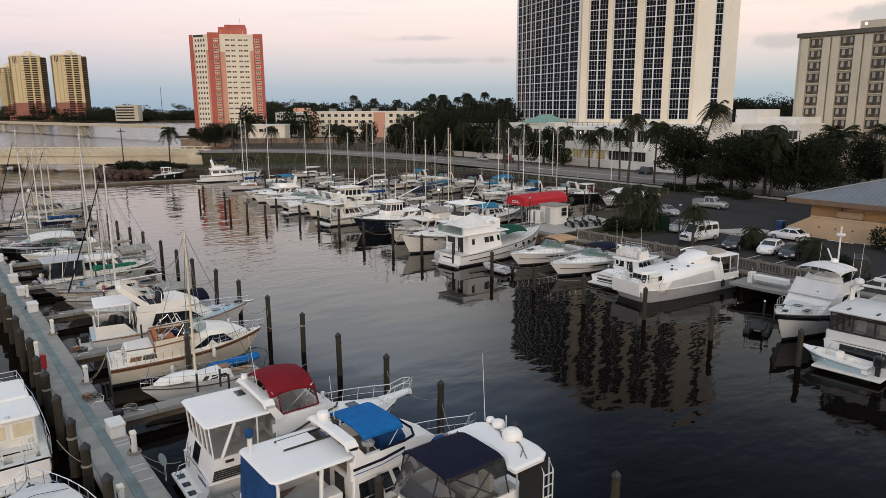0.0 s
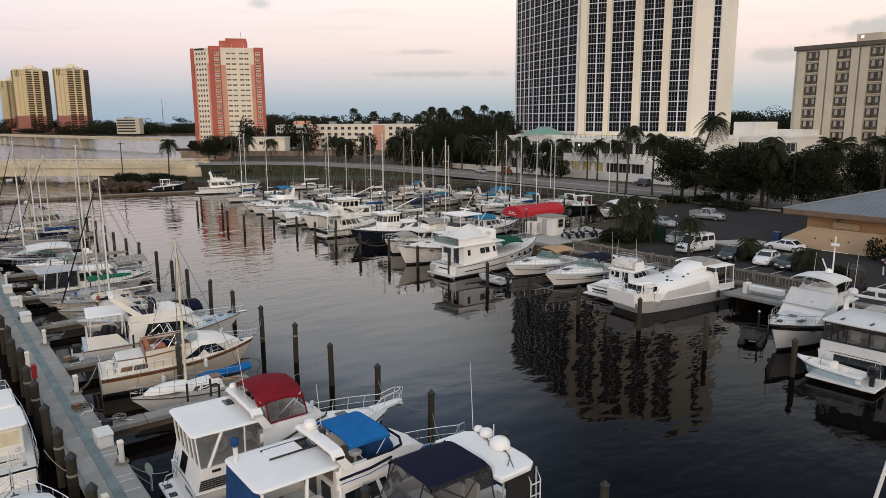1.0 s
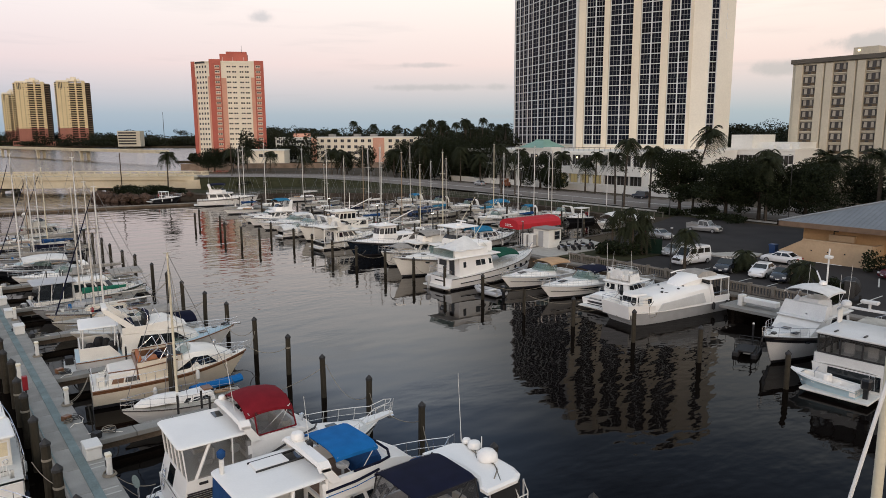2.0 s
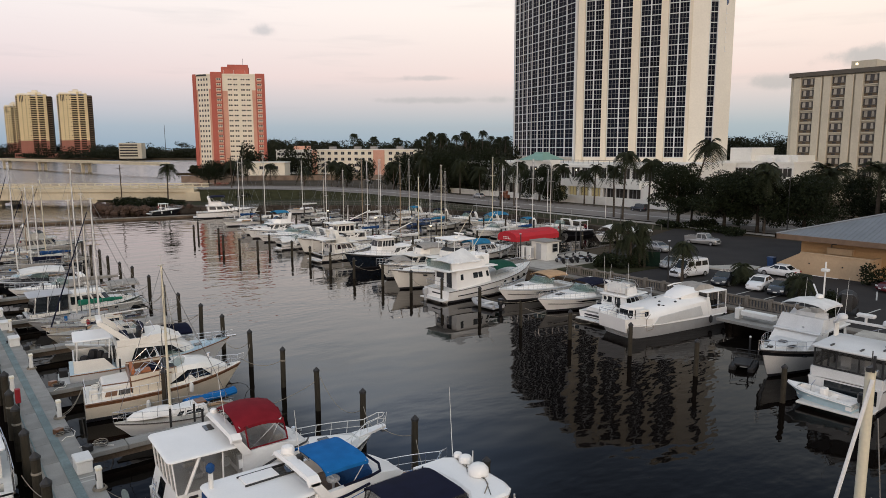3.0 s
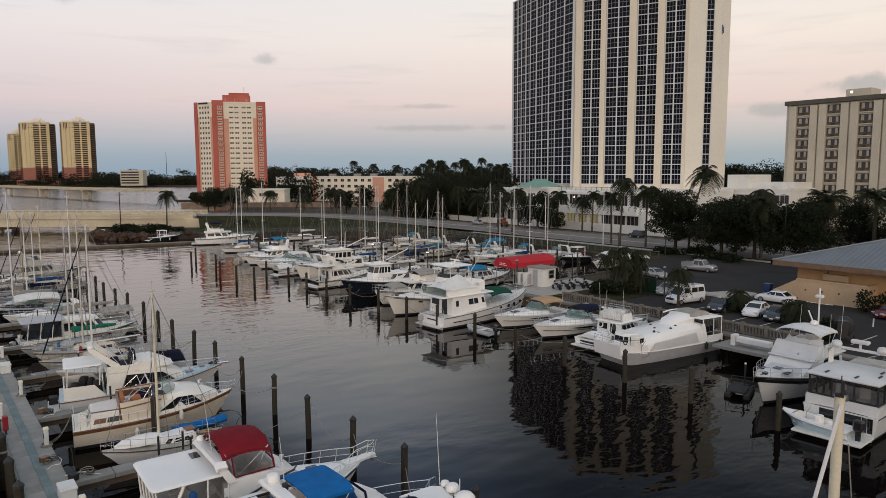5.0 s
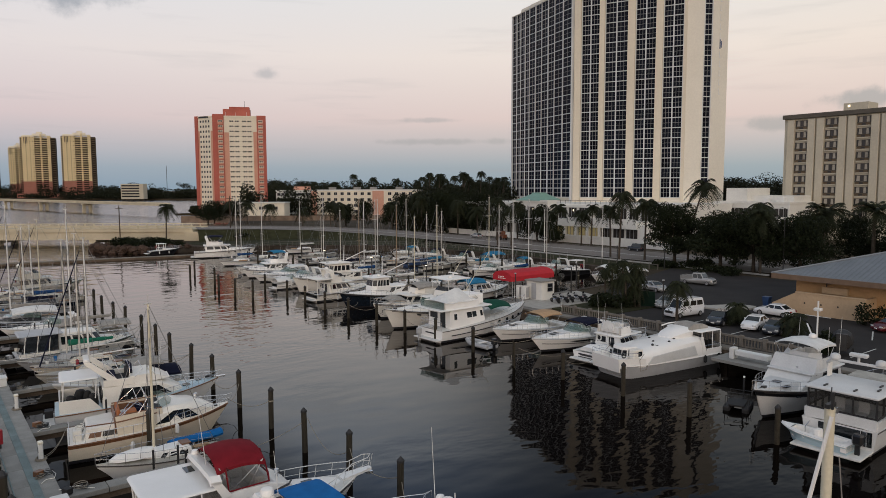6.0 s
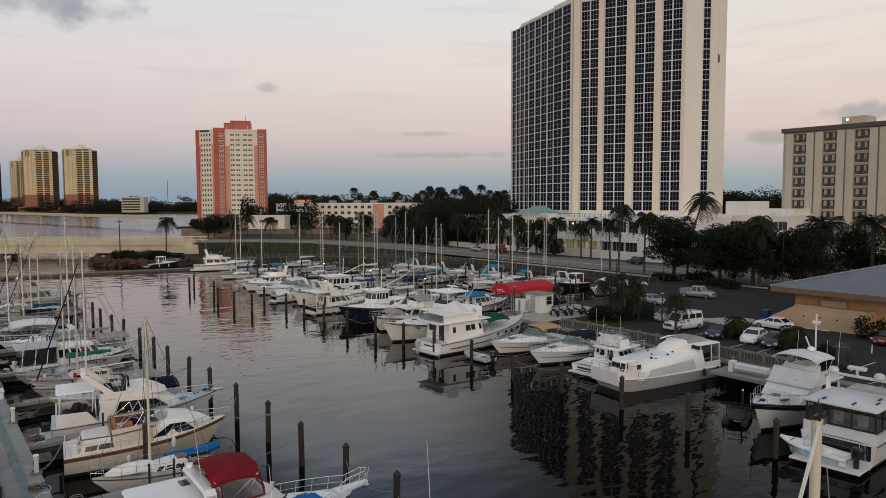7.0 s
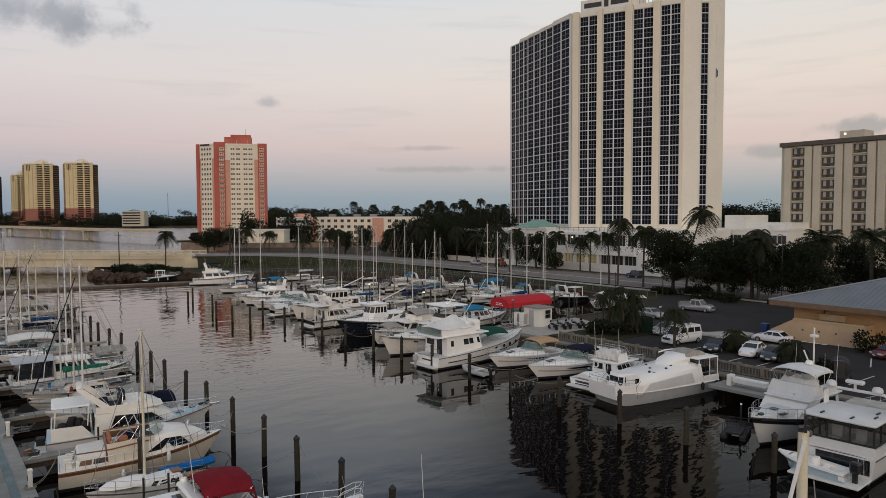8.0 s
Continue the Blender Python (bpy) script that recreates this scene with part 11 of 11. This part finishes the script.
    part("number_plate", Shape().box(prof[3][0] + 0.06, prof[3][0] + 0.075, -0.2, 0.2, 0.4, 0.5), plastic_white, b)
    return b


car(70.9, 33.4, 92, car_white, "saloon", "white saloon car parked beside the restaurant wall")
car(62.8, 31.2, 190, car_white, "saloon", "white saloon car parked in a bay facing the quay")
car(62.4, 28.9, 192, car_dark, "saloon", "dark blue saloon car parked in a bay facing the quay")
car(62.2, 34.6, 192, car_dark, "hatch", "dark hatchback parked in a bay by a squat palm")
car(63.2, 39.3, 172, car_white, "van", "white passenger van with dark side windows")
car(86.3, 52.2, -84, car_silver, "pickup", "silver pickup truck driving lane of the car park")
car(76.0, 52.3, -100, car_silver, "saloon", "silver saloon car parked near the covered boats")
car(66.5, 43.6, 190, car_silver, "hatch", "pale hatchback half hidden behind palms")
car(71.6, 22.3, 150, car_red, "hatch", "dark red car parked beside a shrub")
car(121, 55.3, 95, car_white, "pickup", "white pickup truck on the road", base=1.42)
car(121, 89.1, 92, car_dark, "jeep", "dark jeep on the road", base=1.44)
car(116, 136, 80, car_silver, "saloon", "pale saloon car parked across the road", base=1.9)
lo_ = thing("loader_machine", 117.5, 128, 1.75, 80, "small orange construction loader beside the road", "loader")
part("body", Shape().box(-1.6, 1.2, -0.8, 0.8, 0.5, 1.4, bevel=0.1), car_orange, lo_)
part("cab", Shape().box(-0.9, 0.3, -0.7, 0.7, 1.4, 2.3, bevel=0.06), car_orange, lo_)
part("cab_window", Shape().box(-0.8, 0.2, -0.72, 0.72, 1.55, 2.15), car_glass, lo_)
for x in (-1.0, 0.8):
    for sd in (1, -1):
        o = part("wheel", Shape().lathe([(0.2, -0.15), (0.48, -0.16), (0.5, 0.16), (0.2, 0.15)], 12), tyre_m, lo_)
        o.matrix_basis = Matrix.Translation((x, sd * 0.85, 0.5)) @ Matrix.Rotation(radians(90), 4, "X")

# bins, lamps, poles
sf = thing("screen_fence", 64.9, 46.2, 1.42, 0, "dark green screened enclosure beside the clump palms", "fence")
for (xa, ya), (xb, yb) in (((0.2, -1.9), (2.4, -0.2)), ((0.2, -1.9), (-1.4, 0.6))):
    an = math.atan2(yb - ya, xb - xa)
    L_ = math.hypot(xb - xa, yb - ya)
    part("mesh_panel", Shape().box(0, L_, -0.02, 0.02, 0.1, 1.8), screen_green, sf).matrix_basis = pose(xa, ya, 0, 0, 0, math.degrees(an))
    part("top_rail", Shape().tube([(0, 0, 1.82), (L_, 0, 1.82)], 0.03, 6), steel_dark, sf).matrix_basis = pose(xa, ya, 0, 0, 0, math.degrees(an))
    part("post", Shape().tube([(L_, 0, 0), (L_, 0, 1.85)], 0.04, 6), steel_dark, sf).matrix_basis = pose(xa, ya, 0, 0, 0, math.degrees(an))
bn = thing("rubbish_bin", 76.2, 37.0, 1.36, 0, "dark blue wheeled rubbish bin by the wall", "bin")
part("body", Shape().loft([[(-0.3, -0.3, 0), (0.3, -0.3, 0), (0.3, 0.3, 0), (-0.3, 0.3, 0)], [(-0.38, -0.38, 1.0), (0.38, -0.38, 1.0), (0.38, 0.38, 1.0), (-0.38, 0.38, 1.0)]]), blue_paint, bn)
part("lid", Shape().box(-0.42, 0.42, -0.42, 0.42, 1.0, 1.1, bevel=0.03), blue_paint, bn)
gr = thing("smoker_trailer", 58.4, 21.4, 1.36, 20, "black barrel smoker trailer beside the quay", "smoker")
part("barrel", Shape().lathe([(0.3, -1.0), (0.75, -0.9), (0.85, 0), (0.75, 0.9), (0.3, 1.0)], 14), rubber, gr).matrix_basis = Matrix.Translation((0, 0, 1.2)) @ Matrix.Rotation(radians(90), 4, "Y")
part("stack_box", Shape().box(-1.3, -0.9, -0.4, 0.4, 0.5, 1.9, bevel=0.04), steel_dark, gr)
for sd in (1, -1):
    part("wheel", Shape().lathe([(0.15, -0.08), (0.3, -0.09), (0.3, 0.09), (0.15, 0.08)], 12), tyre_m, gr).matrix_basis = Matrix.Translation((0, sd * 0.8, 0.3)) @ Matrix.Rotation(radians(90), 4, "X")


def street_lamp(x, y, h, base=1.36, label="thin grey street lamp with a short arm", arm=1.4, lit=True, m=steel_dark):
    p = thing("street_lamp", x, y, base, 0, label, "street lamp", "street lamps")
    part("pole", Shape().tube([(0, 0, 0), (0, 0, h)], 0.09, 8, r1=0.06), m, p)
    if arm:
        part("arm", Shape().tube([(0, 0, h - 0.1), (-arm * 0.6, 0, h + 0.15), (-arm, 0, h + 0.1)], 0.04, 6), m, p)
    part("lamp_head", Shape().box(-arm - 0.2, -arm + 0.08, -0.09, 0.09, h, h + 0.12, bevel=0.03), warm_lamp if lit else gel_grey, p)


street_lamp(105.2, 49.6, 10.4, lit=False)
street_lamp(58.9, 38.9, 4.2, label="short black lamp post at the quay edge", arm=0.0, lit=False)
street_lamp(105.0, 85.0, 10.6, label="tall white flagpole-like lamp beside the road", arm=0.0, lit=False, m=mast_white)
street_lamp(105.0, 100.6, 9.0, label="tall white flagpole-like lamp beside the road", arm=0.0, lit=False, m=mast_white)
for x, y in ((98, 66), (97, 75), (55.5, 57.2), (66, 57.8), (70, 60.5)):
    street_lamp(x, y, 3.4, 1.36, "short lamp post with a pale globe", 0.0, False)
for x, y in ((53.0, 72), (53.0, 86), (53.0, 101)):
    street_lamp(x, y, 3.6, 1.0, "dock lamp post with a small white lamp", 0.0, True)
for x, y, h in ((68.5, 186, 13), (39, 182, 11), (14.0, 199, 12)):
    up_ = thing("utility_pole", x, y, 0, 0, "tall dark timber utility pole", "utility pole", "utility poles")
    part("pole", Shape().tube([(0, 0, -1), (0, 0, h)], 0.16, 7, r1=0.11), wood_post, up_)
    part("crossarm", Shape().box(-0.9, 0.9, -0.06, 0.06, h - 0.8, h - 0.65), wood_post, up_)
rp_ = thing("picket_row", 0, 0, 0, 0, "row of low rail posts along the lawn", "fence", kind="structure")
for k in range(40):
    part("post", Shape().box(-0.06, 0.06, -0.06, 0.06, 0, 0.95), fence_m, rp_).matrix_basis = pose(96.2 + 0.01 * k, 66 + 1.7 * k, 1.36)
part("rail", Shape().tube([(96.2, 66, 2.2), (96.6, 132, 2.2)], 0.05, 5), fence_m, rp_)
fn = thing("seawall_fence", 0, 0, 0, 0, "low grey rail fence on the far seawall", "fence", kind="structure")
for a, b in zip([(54, 150.6), (68, 152.6), (90.5, 134.6)], [(68, 152.6), (90.5, 134.6), (95.5, 100)]):
    nn = 9
    for k in range(nn):
        part("post", Shape().box(-0.05, 0.05, -0.05, 0.05, 0, 1.0), fence_m, fn).matrix_basis = pose(a[0] + (b[0] - a[0]) * k / nn, a[1] + (b[1] - a[1]) * k / nn, 1.4)
    for z in (1.9, 2.35):
        part("rail", Shape().tube([(*a, z), (*b, z)], 0.04, 5), fence_m, fn)
